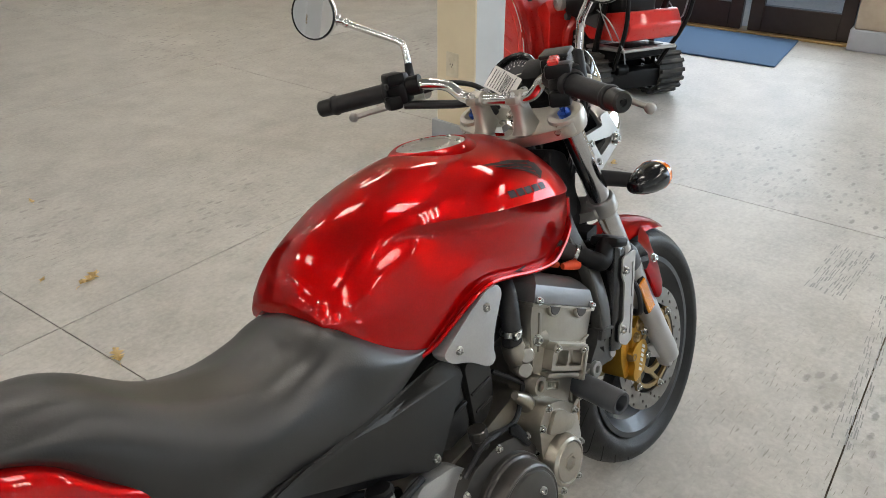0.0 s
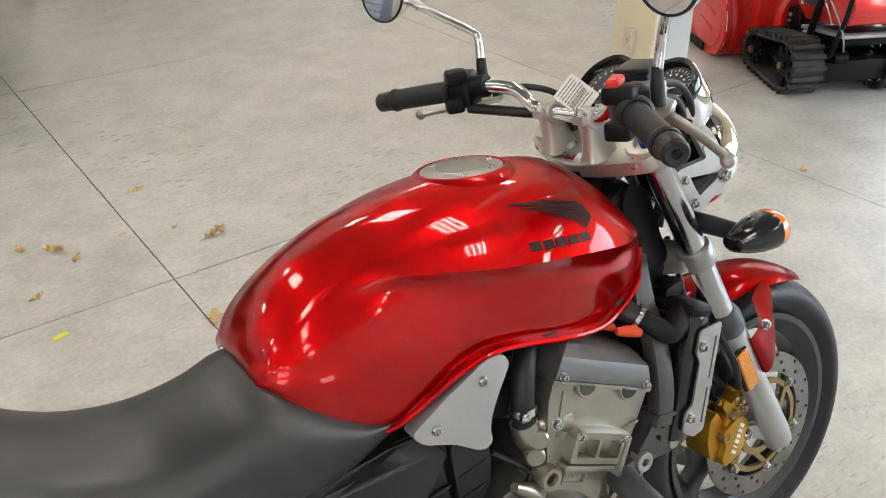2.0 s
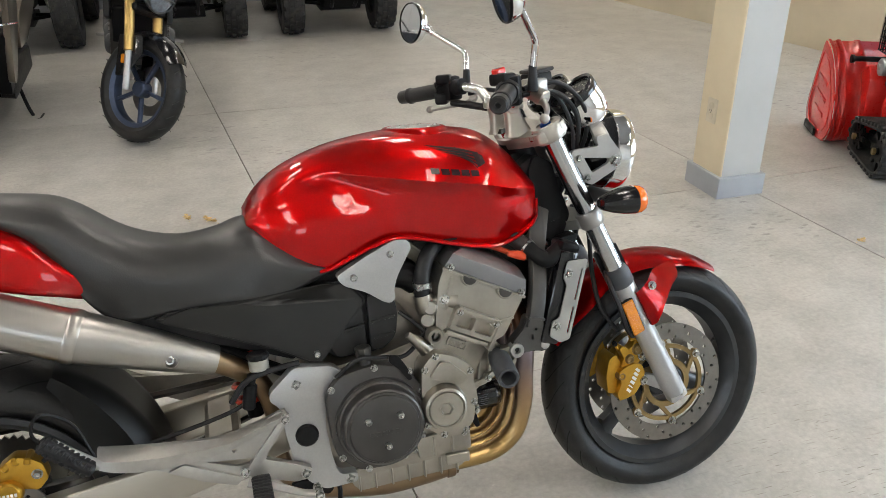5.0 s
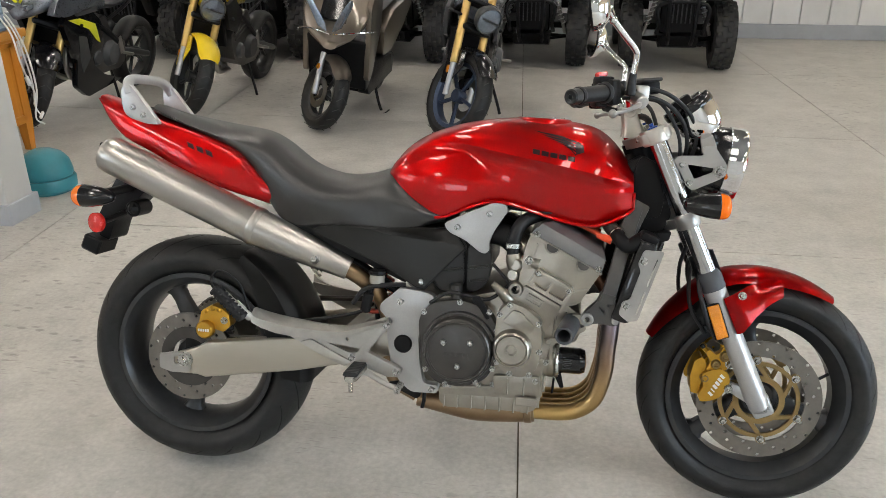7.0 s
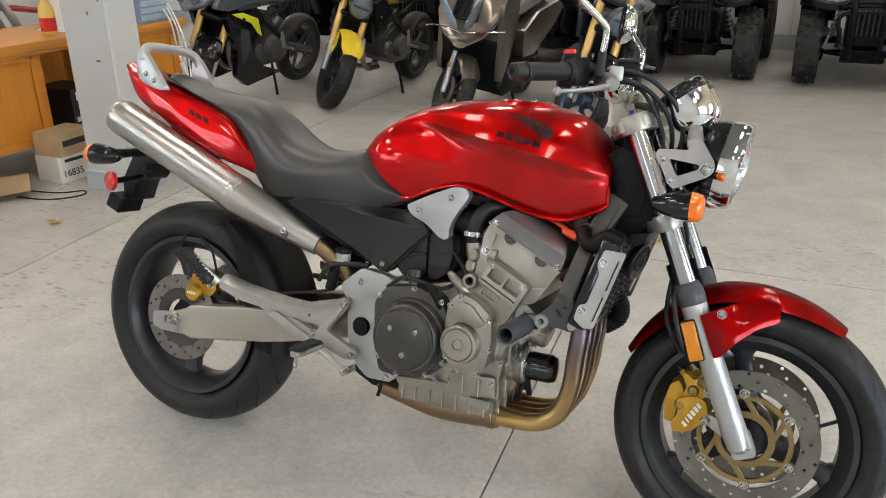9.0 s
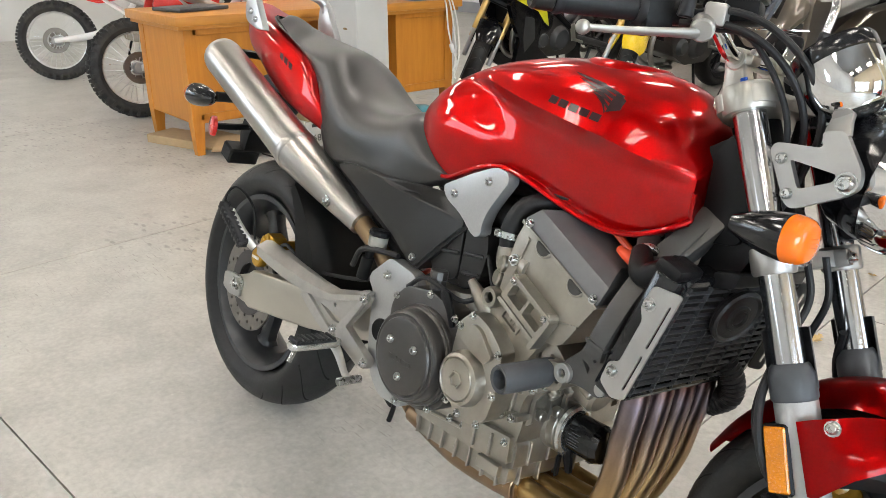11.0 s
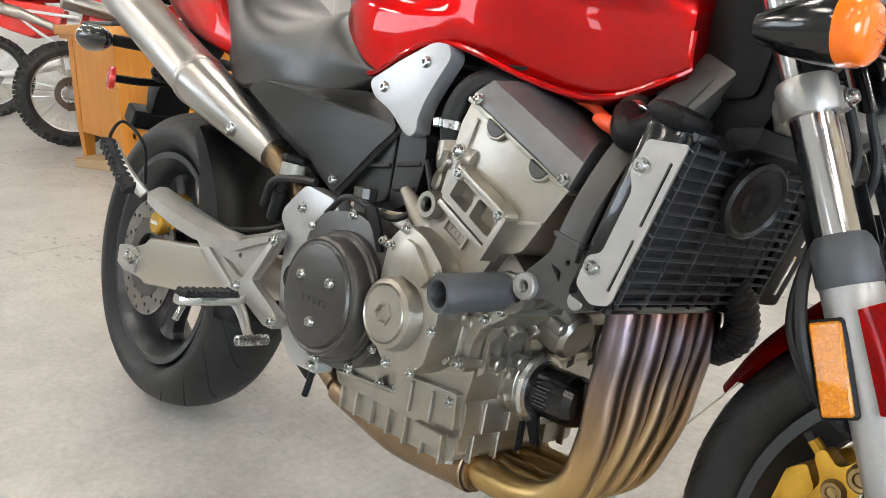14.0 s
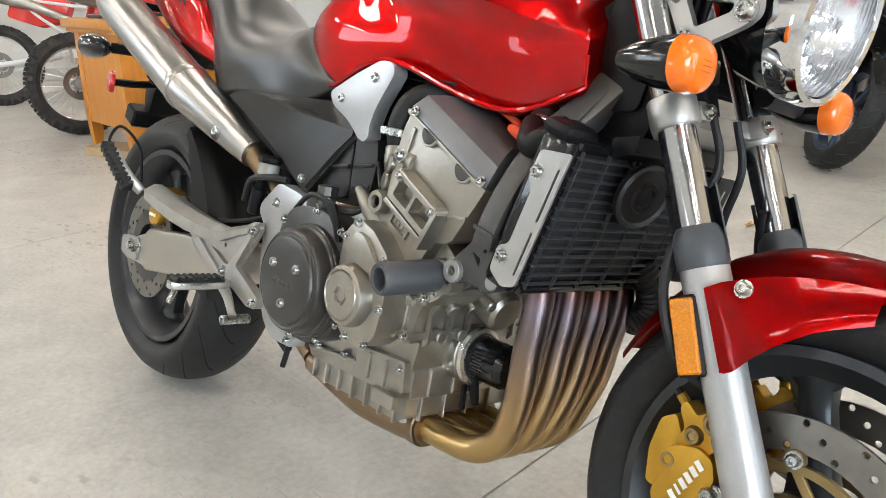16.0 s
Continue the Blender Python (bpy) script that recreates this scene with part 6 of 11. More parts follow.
tube(bm, [E2 - cone.normalized() * 0.02, V(-0.225, -0.140, 0.560), V(-0.185, -0.125, 0.515), V(-0.165, -0.10, 0.44), V(-0.17, -0.08, 0.36), V(-0.15, -0.075, 0.285), V(-0.09, -0.075, 0.25)], [0.021, 0.021, 0.020, 0.020, 0.021, 0.022, 0.023], 18, 7)
part("link_pipe", bm, BRONZE, bike, "heat-stained exhaust link pipe")

# ---- exhaust headers ----
for k, y in enumerate((-0.077, -0.010, 0.055, 0.118)):
    yb = (-0.062, -0.018, 0.026, 0.070)[k]
    bm = bmesh.new()
    tube(bm, [V(0.300, y, 0.618), V(0.352, y, 0.600), V(0.382, y, 0.560), V(0.393, y, 0.510), V(0.394, y, 0.460), V(0.390, y * 0.9 + yb * 0.1, 0.410), V(0.388, y * 0.7 + yb * 0.3, 0.360), V(0.380, y * 0.4 + yb * 0.6, 0.315), V(0.364, y * 0.15 + yb * 0.85, 0.272), V(0.328, yb, 0.241), V(0.280, yb, 0.229), V(0.19, yb, 0.227)], 0.0212, 28, 8)
    part("exhaust_header", bm, HEADER, bike, "bronze heat-tinted exhaust header", sharp=60)
bm = bmesh.new()
for s in (-1, 1):
    tube(bm, [V(0.215, s * 0.06, 0.230), V(0.15, s * 0.062, 0.225), V(0.05, s * 0.066, 0.222), V(-0.09, s * 0.072, 0.240)], [0.032, 0.034, 0.033, 0.024], 18, 6, flat=1.0)
col = part("exhaust_collector", bm, BRONZE, bike, "heat-stained exhaust collector")
for s in (-1, 1):
    bm = bmesh.new()
    lathe(bm, [(0.0335, -0.01), (0.0355, -0.008), (0.0355, 0.008), (0.0335, 0.01)], (0.20, s * 0.061, 0.229), (1, 0, 0.05), 24)
    part("clamp_band", bm, BRONZE, col)

# ---- engine ----
HANGARM = material("hanger_grey", (0.060, 0.058, 0.055), 0.38, 0.35, 0.1, 18, 0.06, 260)
ALLOYDULL = material("dull_alloy_eye", (0.30, 0.295, 0.28), 0.45, 0.7, 0.1, 30)
eng = new("engine", None)
eng.parent = bike
O = V(0.192, 0, 0.708)
U, W = V(0.890, 0, -0.456), V(0.456, 0, 0.890)      # forwards along, and up, the cylinder block


def uw(u, w):
    p = O + U * u + W * w
    return (p.x, p.z)


def P3(u, w, y):
    p = O + U * u + W * w
    return V(p.x, y, p.z)


bm = bmesh.new()
prism(bm, rounded([uw(0.0, 0), uw(0.186, 0), uw(0.184, -0.03), uw(0.180, -0.088), uw(0.170, -0.100), uw(0.152, -0.112), uw(0.148, -0.19), uw(0.040, -0.19), uw(0.035, -0.13), uw(0.016, -0.075), uw(0.002, -0.03)], 0.006), -0.180, 0.180, 0.005)
part("cylinder_head", bm, ENGINE, eng, "grey cast alloy cylinder head")
# a long shallow web that stiffens the head's side
for web in ([uw(0.020, -0.012), uw(0.026, -0.012), uw(0.040, -0.078), uw(0.032, -0.078)], [uw(0.182, -0.045), uw(0.184, -0.049), uw(0.152, -0.072), uw(0.150, -0.067)]):
    bm = bmesh.new()
    prism(bm, rounded(web, 0.001), -0.183, -0.176, 0.002)
    part("side_web", bm, ENGINE, eng)
# gasket lip with its two half-round plugs
bm = bmesh.new()
prism(bm, [uw(-0.004, 0.003), uw(0.190, 0.003), uw(0.188, -0.003), uw(-0.003, -0.003)], -0.1845, 0.1845, 0.001)
lip = part("head_gasket_lip", bm, ENGINE, eng)
for u in (0.058, 0.141):
    bm = bmesh.new()
    moon = [uw(u + 0.0175 * math.cos(math.pi * k / 14), -0.0175 * math.sin(math.pi * k / 14)) for k in range(15)]
    prism(bm, moon, -0.1870, -0.176, 0.0015, 1)
    pl = part("cam_plug_rim", bm, ENGINE, lip)
    bm = bmesh.new()
    moon = [uw(u + 0.0148 * math.cos(math.pi * k / 14), 0.001 - 0.0148 * math.sin(math.pi * k / 14)) for k in range(15)]
    prism(bm, moon, -0.1882, -0.178, 0.001, 1)
    part("cam_plug", bm, ENGDARK, pl)
bm = bmesh.new()
rows = []
for w, g, yy in ((0.004, 0.0, 0.183), (0.010, 0.0, 0.183), (0.034, 0.009, 0.175), (0.047, 0.026, 0.158), (0.053, 0.038, 0.142)):
    out = []
    for u, y in ((g, -yy), (0.186 - g * 0.7, -yy), (0.186 - g * 0.5, 0), (0.186 - g * 0.7, yy), (g, yy), (g * 0.6, 0)):
        out.append(P3(u, w, y))
    rows.append(out)
loft(bm, rows, closed=True)
bmesh.ops.bevel(bm, geom=[e for e in bm.edges if e.calc_face_angle(0) > 0.25], offset=0.004, segments=3, affect="EDGES", clamp_overlap=True)
hc = part("head_cover", bm, HEADCOV, eng, "grey chamfered cylinder head cover", sharp=30)
for u, y in ((0.012, -0.186), (0.176, -0.186)):
    bolt(hc, P3(u, 0.008, y), (0, -1, 0.3), "S")
# a deep cast frame with two pockets on the cylinder side
bm = bmesh.new()
plate(bm, rounded([uw(0.052, -0.062), uw(0.152, -0.062), uw(0.152, -0.108), uw(0.052, -0.108)], 0.004), [rounded([uw(0.062, -0.072), uw(0.098, -0.072), uw(0.098, -0.099), uw(0.062, -0.099)], 0.004), rounded([uw(0.104, -0.072), uw(0.143, -0.072), uw(0.143, -0.099), uw(0.104, -0.099)], 0.004)], -0.200, -0.178)
prism(bm, rounded([uw(0.050, -0.112), uw(0.146, -0.112), uw(0.144, -0.120), uw(0.048, -0.120)], 0.003), -0.198, -0.176, 0.003)
prism(bm, rounded([uw(0.054, -0.060), uw(0.150, -0.060), uw(0.150, -0.067), uw(0.054, -0.067)], 0.003), -0.2045, -0.178, 0.003)
prism(bm, rounded([uw(0.148, -0.064), uw(0.155, -0.064), uw(0.155, -0.125), uw(0.146, -0.125)], 0.003), -0.2045, -0.178, 0.003)
plate(bm, rounded([uw(0.064, -0.126), uw(0.108, -0.126), uw(0.108, -0.146), uw(0.064, -0.146)], 0.003), [rounded([uw(0.068, -0.1295), uw(0.104, -0.1295), uw(0.104, -0.1425), uw(0.068, -0.1425)], 0.002)], -0.185, -0.178)
for u in (0.060, 0.143):
    p = P3(u, -0.068, -0.203)
    cyl(bm, p + V(0, 0.022, 0), p, 0.0095, n=14, bev=0.002)
fr = part("cast_ribs", bm, ENGINE, eng, sharp=30)
for u in (0.060, 0.143):
    bolt(fr, P3(u, -0.068, -0.2035), (0, -1, 0), "S")
bm = bmesh.new()
for k in range(4):
    q = P3(0.073 + 0.0085 * k, -0.136, -0.181)
    box(bm, q, (0.0055, 0.0016, 0.0085), (0, 27, 0), 0.0004)
part("cast_marks", bm, ENGINE, eng)

# crankcase
bm = bmesh.new()
prism(bm, rounded([(-0.130, 0.500), (-0.060, 0.535), (0.060, 0.545), (0.140, 0.565), (0.275, 0.545), (0.318, 0.512), (0.312, 0.492), (0.262, 0.452), (0.246, 0.425), (0.242, 0.380), (0.205, 0.372), (-0.060, 0.345), (-0.145, 0.40)], 0.012), -0.158, 0.158, 0.008)
prism(bm, rounded([(-0.120, 0.42), (0.236, 0.42), (0.238, 0.372), (0.230, 0.325), (-0.030, 0.300), (-0.100, 0.325)], 0.012), -0.136, 0.136, 0.008)
cc = part("crankcase", bm, ENGINE, eng, "grey cast alloy crankcase")
# split-line flange, webs and bolt bosses on its flank and front
bm = bmesh.new()
prism(bm, rounded([(0.200, 0.446), (0.262, 0.456), (0.300, 0.478), (0.304, 0.470), (0.266, 0.444), (0.200, 0.433)], 0.003), -0.170, 0.165, 0.003)
prism(bm, rounded([(0.196, 0.398), (0.250, 0.400), (0.250, 0.388), (0.196, 0.386)], 0.003), -0.168, 0.15, 0.003)
for x, z0, z1 in ((0.208, 0.39, 0.50), (0.232, 0.39, 0.51), (0.258, 0.455, 0.52), (0.282, 0.468, 0.52)):
    box(bm, (x, -0.160, (z0 + z1) / 2), (0.005, 0.012, z1 - z0), (0, 5, 0), 0.0015)
for y in (-0.135, -0.095, -0.055, 0.0, 0.05, 0.10):
    prism(bm, rounded([(0.245, 0.375), (0.256, 0.385), (0.256, 0.425), (0.272, 0.448), (0.322, 0.490), (0.318, 0.505), (0.25, 0.45)], 0.003), y - 0.003, y + 0.003, 0.001)
for y in (-0.115, -0.072, -0.02):
    cyl(bm, (0.246, y, 0.395), (0.262, y, 0.394), 0.010, n=14, bev=0.002)
    cyl(bm, (0.258, y, 0.450), (0.276, y, 0.436), 0.011, n=14, bev=0.002)
for x, z in ((0.220, 0.440), (0.245, 0.446), (0.272, 0.457), (0.218, 0.392), (0.242, 0.394), (0.296, 0.473)):
    cyl(bm, (x, -0.15, z), (x, -0.174, z), 0.0075, n=12, bev=0.002)
part("crankcase_ribs", bm, ENGINE, cc)
for x, z in ((0.220, 0.440), (0.272, 0.457), (0.218, 0.392), (0.242, 0.394), (0.296, 0.473)):
    bolt(cc, (x, -0.175, z), (0, -1, 0), "S")
bm = bmesh.new()
lathe(bm, [(0.0, 0.03), (0.026, 0.03), (0.032, 0.024), (0.034, 0.0), (0.034, -0.06)], (0.290, -0.045, 0.452), (1, 0, -0.35), 24)
cyl(bm, (0.300, -0.085, 0.462), (0.322, -0.085, 0.455), 0.009, n=12, bev=0.002)
part("front_boss", bm, ENGINE, cc)
# oil pan: a plain upper block with a stepped, finned sump below
bm = bmesh.new()
prism(bm, rounded([(-0.030, 0.318), (0.228, 0.345), (0.236, 0.330), (0.236, 0.290), (0.214, 0.284), (-0.022, 0.276), (-0.034, 0.292)], 0.006), -0.134, 0.134, 0.005)
prism(bm, rounded([(-0.026, 0.285), (0.222, 0.292), (0.222, 0.254), (0.205, 0.245), (0.10, 0.243), (-0.010, 0.240), (-0.026, 0.256)], 0.008), -0.126, 0.126, 0.006)
prism(bm, rounded([(0.112, 0.340), (0.228, 0.348), (0.232, 0.300), (0.118, 0.292)], 0.006), -0.148, -0.12, 0.006)
pan = part("oil_pan", bm, ENGINE, eng, "finned cast alloy oil pan")
fins = [((x, -0.127, 0.265), (0.0042, 0.014, 0.046)) for x in (-0.012, 0.022, 0.058, 0.094, 0.130, 0.166, 0.202)]
fins += [((x, -0.149, 0.318), (0.0042, 0.010, 0.042)) for x in (0.150, 0.190)]
for y in (-0.10, -0.05, 0.0, 0.05, 0.10):
    fins += [((0.2235, y, 0.270), (0.012, 0.0042, 0.042)), ((0.2365, y, 0.315), (0.008, 0.0042, 0.044))]
fins += [((0.198, -0.152, 0.283), (0.052, 0.012, 0.022)), ((0.10, -0.1345, 0.3075), (0.25, 0.014, 0.007))]
for c, d in fins:
    bm = bmesh.new()
    box(bm, c, d, (0, -5.5 if d[0] > 0.1 else 0, 0), 0.0014)
    part("pan_fin", bm, ENGINE, pan)
for x in (0.004, 0.076, 0.112):
    bolt(pan, (x, -0.1415, 0.304 + x * 0.1), (0, -1, 0), "S")
bolt(pan, (0.218, -0.149, 0.335), (0, -1, 0), "S")
bm = bmesh.new()
cyl(bm, (0.190, -0.10, 0.25), (0.190, -0.10, 0.236), 0.010, n=6)
part("drain_plug", bm, ENGINE, pan)

# clutch cover
clu = new("clutch_cover", None)
clu.parent = eng
CC = V(0.032, -0.190, 0.424)
bm = bmesh.new()
prism(bm, rounded([(-0.072, 0.49), (-0.04, 0.53), (0.03, 0.542), (0.095, 0.525), (0.128, 0.470), (0.128, 0.40), (0.10, 0.345), (0.045, 0.322), (-0.02, 0.325), (-0.062, 0.365)], 0.02), -0.200, -0.155, 0.006)
part("clutch_housing", bm, ENGDARK, clu, "dark satin clutch housing")
bm = bmesh.new()
lathe(bm, [(0.0, 0.056), (0.063, 0.056), (0.068, 0.0545), (0.070, 0.051), (0.0725, 0.0505), (0.0755, 0.0515), (0.079, 0.049), (0.081, 0.044), (0.0815, 0.024), (0.085, 0.021), (0.0885, 0.021), (0.090, 0.018), (0.090, 0.006), (0.094, 0.003), (0.094, -0.01)], CC, (0, -1, 0), 56)
dome = part("clutch_dome", bm, ENGDARK, clu, "dark satin round clutch cover", sharp=24)
for p in ((0.0, -0.2455, 0.446), (0.064, -0.2455, 0.448), (0.035, -0.2455, 0.389)):
    bolt(dome, p, (0, -1, 0), "M")
bm = bmesh.new()
for k in range(5):
    box(bm, (0.006 + 0.0125 * k, -0.2463, 0.4175), (0.0085, 0.0012, 0.008), (0, 0, 0), 0.0003)
part("raised_bars", bm, ENGDARK, dome)
for x, z in ((-0.058, 0.505), (0.03, 0.535), (0.10, 0.515), (0.122, 0.47), (0.115, 0.375), (0.075, 0.338), (0.0, 0.326), (-0.05, 0.36)):
    bolt(clu, (x, -0.201, z), (0, -1, 0), "S")
bm = bmesh.new()
cyl(bm, (0.018, -0.175, 0.530), (0.016, -0.175, 0.560), 0.014, n=14, bev=0.002)
cyl(bm, (0.016, -0.175, 0.556), (0.015, -0.175, 0.574), 0.0165, n=10, bev=0.002)
part("oil_filler", bm, ENGDARK, clu)
bm = bmesh.new()
tube(bm, [V(-0.045, -0.19, 0.525), V(0.0, -0.195, 0.556), V(0.05, -0.19, 0.55), V(0.10, -0.185, 0.545), V(0.15, -0.17, 0.585)], 0.0045, 8, 5)
part("clutch_cable", bm, HOSE, clu)
bm = bmesh.new()
prism(bm, rounded([(0.060, 0.556), (0.078, 0.554), (0.094, 0.528), (0.104, 0.50), (0.095, 0.498), (0.078, 0.525), (0.060, 0.542)], 0.004), -0.205, -0.200, 0.002)
part("cable_bracket", bm, BLACK, clu)

# crank end cover
crk = new("crank_cover", None)
crk.parent = eng
bm = bmesh.new()
prism(bm, rounded([(0.118, 0.470), (0.122, 0.520), (0.150, 0.548), (0.190, 0.535), (0.228, 0.505), (0.232, 0.440), (0.222, 0.385), (0.190, 0.362), (0.150, 0.368), (0.122, 0.395)], 0.012), -0.212, -0.155, 0.006)
prism(bm, rounded([(0.135, 0.50), (0.160, 0.530), (0.180, 0.525), (0.215, 0.49), (0.20, 0.475), (0.165, 0.485)], 0.006), -0.220, -0.205, 0.004)
part("cover_casting", bm, ENGINE, crk, "grey cast alloy crank cover")
bm = bmesh.new()
lathe(bm, [(0.0, 0.030), (0.012, 0.030), (0.014, 0.034), (0.034, 0.034), (0.036, 0.031), (0.038, 0.034), (0.043, 0.031), (0.047, 0.020), (0.048, 0.0)], (0.161, -0.200, 0.435), (0, -1, 0), 44)
cap = part("crank_cap", bm, ENGINE, crk)
bm = bmesh.new()
lathe(bm, [(0.0, 0.032), (0.0105, 0.032), (0.0125, 0.0365), (0.015, 0.0365), (0.016, 0.033)], (0.161, -0.200, 0.435), (0, -1, 0), 6)
part("hex_plug", bm, ENGINE, cap)
for x, z in ((0.128, 0.515), (0.152, 0.540), (0.222, 0.498), (0.226, 0.43), (0.205, 0.372), (0.158, 0.371), (0.126, 0.398)):
    bolt(crk, (x, -0.213, z), (0, -1, 0), "S")
bm = bmesh.new()
tube(bm, [V(0.150, -0.17, 0.535), V(0.132, -0.18, 0.56), V(0.105, -0.185, 0.585)], [0.016, 0.014, 0.007], 12, 4)
part("cast_spigot", bm, ENGINE, crk)
for p in ((0.161, -0.190, 0.574),):
    bm = bmesh.new()
    lathe(bm, [(0.008, 0.0), (0.010, 0.006), (0.016, 0.006), (0.018, 0.0), (0.018, -0.05)], p, (0, -1, 0), 20)
    part("mount_boss", bm, ENGINE, crk)

# crash bung
bm = bmesh.new()
a, b = V(0.298, -0.170, 0.499), V(0.282, -0.270, 0.490)
L = (b - a).length
lathe(bm, [(0.0, 0.0), (0.022, 0.0), (0.0225, 0.004), (0.0225, L - 0.004), (0.0205, L), (0.0155, L - 0.001), (0.0145, L - 0.004), (0.0145, L - 0.075), (0, L - 0.075)], a, b - a, 30)
part("crash_bung", bm, material("grey_nylon", (0.045, 0.048, 0.053), 0.4, 0, 0.1, 40, 0.1, 300), bike, "grey nylon crash bung")
bm = bmesh.new()
plate(bm, rounded([(0.292, 0.520), (0.322, 0.522), (0.334, 0.508), (0.332, 0.484), (0.312, 0.474), (0.292, 0.478)], 0.007), [[(0.322 + 0.0055 * math.cos(k * 0.785), 0.496 + 0.0055 * math.sin(k * 0.785)) for k in range(8)]], -0.186, -0.164)
part("bung_plate", bm, ENGINE, bike)

# oil filter
of = new("oil_filter", None)
of.parent = eng
fc0 = V(0.214, -0.034, 0.360)
bm = bmesh.new()
lathe(bm, [(0, 0), (0.046, 0), (0.047, 0.020), (0.044, 0.028), (0.0455, 0.032), (0.0455, 0.044), (0.040, 0.048)], fc0, (1, 0, 0.02), 40)
part("filter_seat", bm, ENGINE, of)
bm = bmesh.new()
lathe(bm, [(0.040, 0.046), (0.0455, 0.048), (0.047, 0.052), (0.0445, 0.057), (0.0385, 0.059), (0.034, 0.057)], fc0, (1, 0, 0.02), 40)
part("seat_ring", bm, POLISHED, of, "bright machined alloy ring")
bm = bmesh.new()
lathe(bm, [(0.034, 0.05), (0.034, 0.112)], fc0, (1, 0, 0.02), 28)
lathe(bm, [(0.034, 0.112), (0.029, 0.124), (0.012, 0.127), (0, 0.127)], fc0, (1, 0, 0.02), 14)
fil = part("filter_can", bm, GLOSSBLACK, of, "black screw-on oil filter")
bm = bmesh.new()
for k in range(7):
    an = radians(-18 + 8 * k)
    p = fc0 + V(0.078 + 0.004 * (k % 2), -0.0343 * math.cos(an), 0.0343 * math.sin(an))
    box(bm, p, (0.020, 0.0006, 0.0014), (math.degrees(-an), 0, 0))
part("print_lines", bm, material("faded_print", (0.07, 0.07, 0.075), 0.5), fil)
bm = bmesh.new()
box(bm, fc0 + V(0.046, -0.012, -0.066), (0.006, 0.011, 0.044), (8, 4, 0), 0.002)
part("seat_tang", bm, BLACK, of)

# carburettor stubs and hoses
for k, y in enumerate((-0.112, -0.04, 0.04, 0.112)):
    bm = bmesh.new()
    tube(bm, [V(0.205, y, 0.640), V(0.160, y, 0.665), V(0.125, y, 0.690)], [0.030, 0.026, 0.026], 18, 4)
    st = part("intake_stub", bm, ENGINE, eng)
    bm = bmesh.new()
    tube(bm, [V(0.150, y, 0.672), V(0.125, y, 0.690), V(0.08, y, 0.70)], [0.029, 0.029, 0.028], 18, 4)
    part("intake_rubber", bm, HOSE, st)
bm = bmesh.new()
tube(bm, [V(0.150, -0.158, 0.650), V(0.150, -0.163, 0.690), V(0.166, -0.152, 0.728), V(0.20, -0.115, 0.745), V(0.24, -0.07, 0.75)], 0.0165, 14, 6)
part("water_hose", bm, HOSE, eng, "black rubber water hose")
bm = bmesh.new()
lathe(bm, [(0.0175, -0.006), (0.019, -0.005), (0.019, 0.005), (0.0175, 0.006)], (0.150, -0.161, 0.676), (0.05, 0, 1), 20)
box(bm, (0.140, -0.180, 0.676), (0.014, 0.010, 0.012), (0, 0, 0), 0.002)
part("hose_clip", bm, BOLT, eng)
bm = bmesh.new()
for x, z, y in ((0.175, 0.625, -0.165), (0.168, 0.600, -0.162)):
    cyl(bm, (x, y + 0.02, z), (x - 0.018, y - 0.016, z + 0.006), 0.015, n=14, bev=0.003)
tube(bm, [V(0.150, -0.158, 0.655), V(0.156, -0.158, 0.628), V(0.178, -0.150, 0.600)], [0.019, 0.021, 0.020], 16, 4)
tube(bm, [V(0.160, -0.150, 0.630), V(0.190, -0.165, 0.640), V(0.215, -0.170, 0.635)], [0.019, 0.017, 0.018], 16, 4)
part("water_neck", bm, ENGINE, eng)
bolt(eng, (0.188, -0.184, 0.645), (-0.2, -1, 0.2), "M")
# spark plug leads and hose to the radiator
for y in (-0.10, -0.03, 0.04, 0.11):
    bm = bmesh.new()
    tube(bm, [V(0.285, y, 0.732), V(0.318, y - 0.01, 0.722), V(0.355, y - 0.02, 0.705)], [0.006, 0.006, 0.006], 10, 4)
    part("plug_lead", bm, ORANGE, eng, "orange rubber plug lead")
bm = bmesh.new()
tube(bm, [V(0.345, -0.138, 0.708), V(0.362, -0.143, 0.704), V(0.380, -0.146, 0.699)], [0.006, 0.009, 0.010], 12, 4)
part("plug_lead", bm, ORANGE, eng, "orange rubber plug lead")
bm = bmesh.new()
tube(bm, [V(0.345, -0.075, 0.775), V(0.358, -0.092, 0.752), V(0.373, -0.112, 0.730), V(0.396, -0.143, 0.708)], [0.0165, 0.0165, 0.017, 0.017], 16, 6)
part("radiator_hose", bm, material("brown_hose_rubber", (0.022, 0.017, 0.016), 0.5, 0, 0.25, 40, 0.1, 300, spec=0.4), eng, "dark brown rubber radiator hose")
bm = bmesh.new()
lathe(bm, [(0.0172, -0.005), (0.0186, -0.004), (0.0186, 0.004), (0.0172, 0.005)], (0.391, -0.137, 0.713), (0.5, -0.65, -0.5), 20)
part("hose_clip", bm, BOLT, eng)
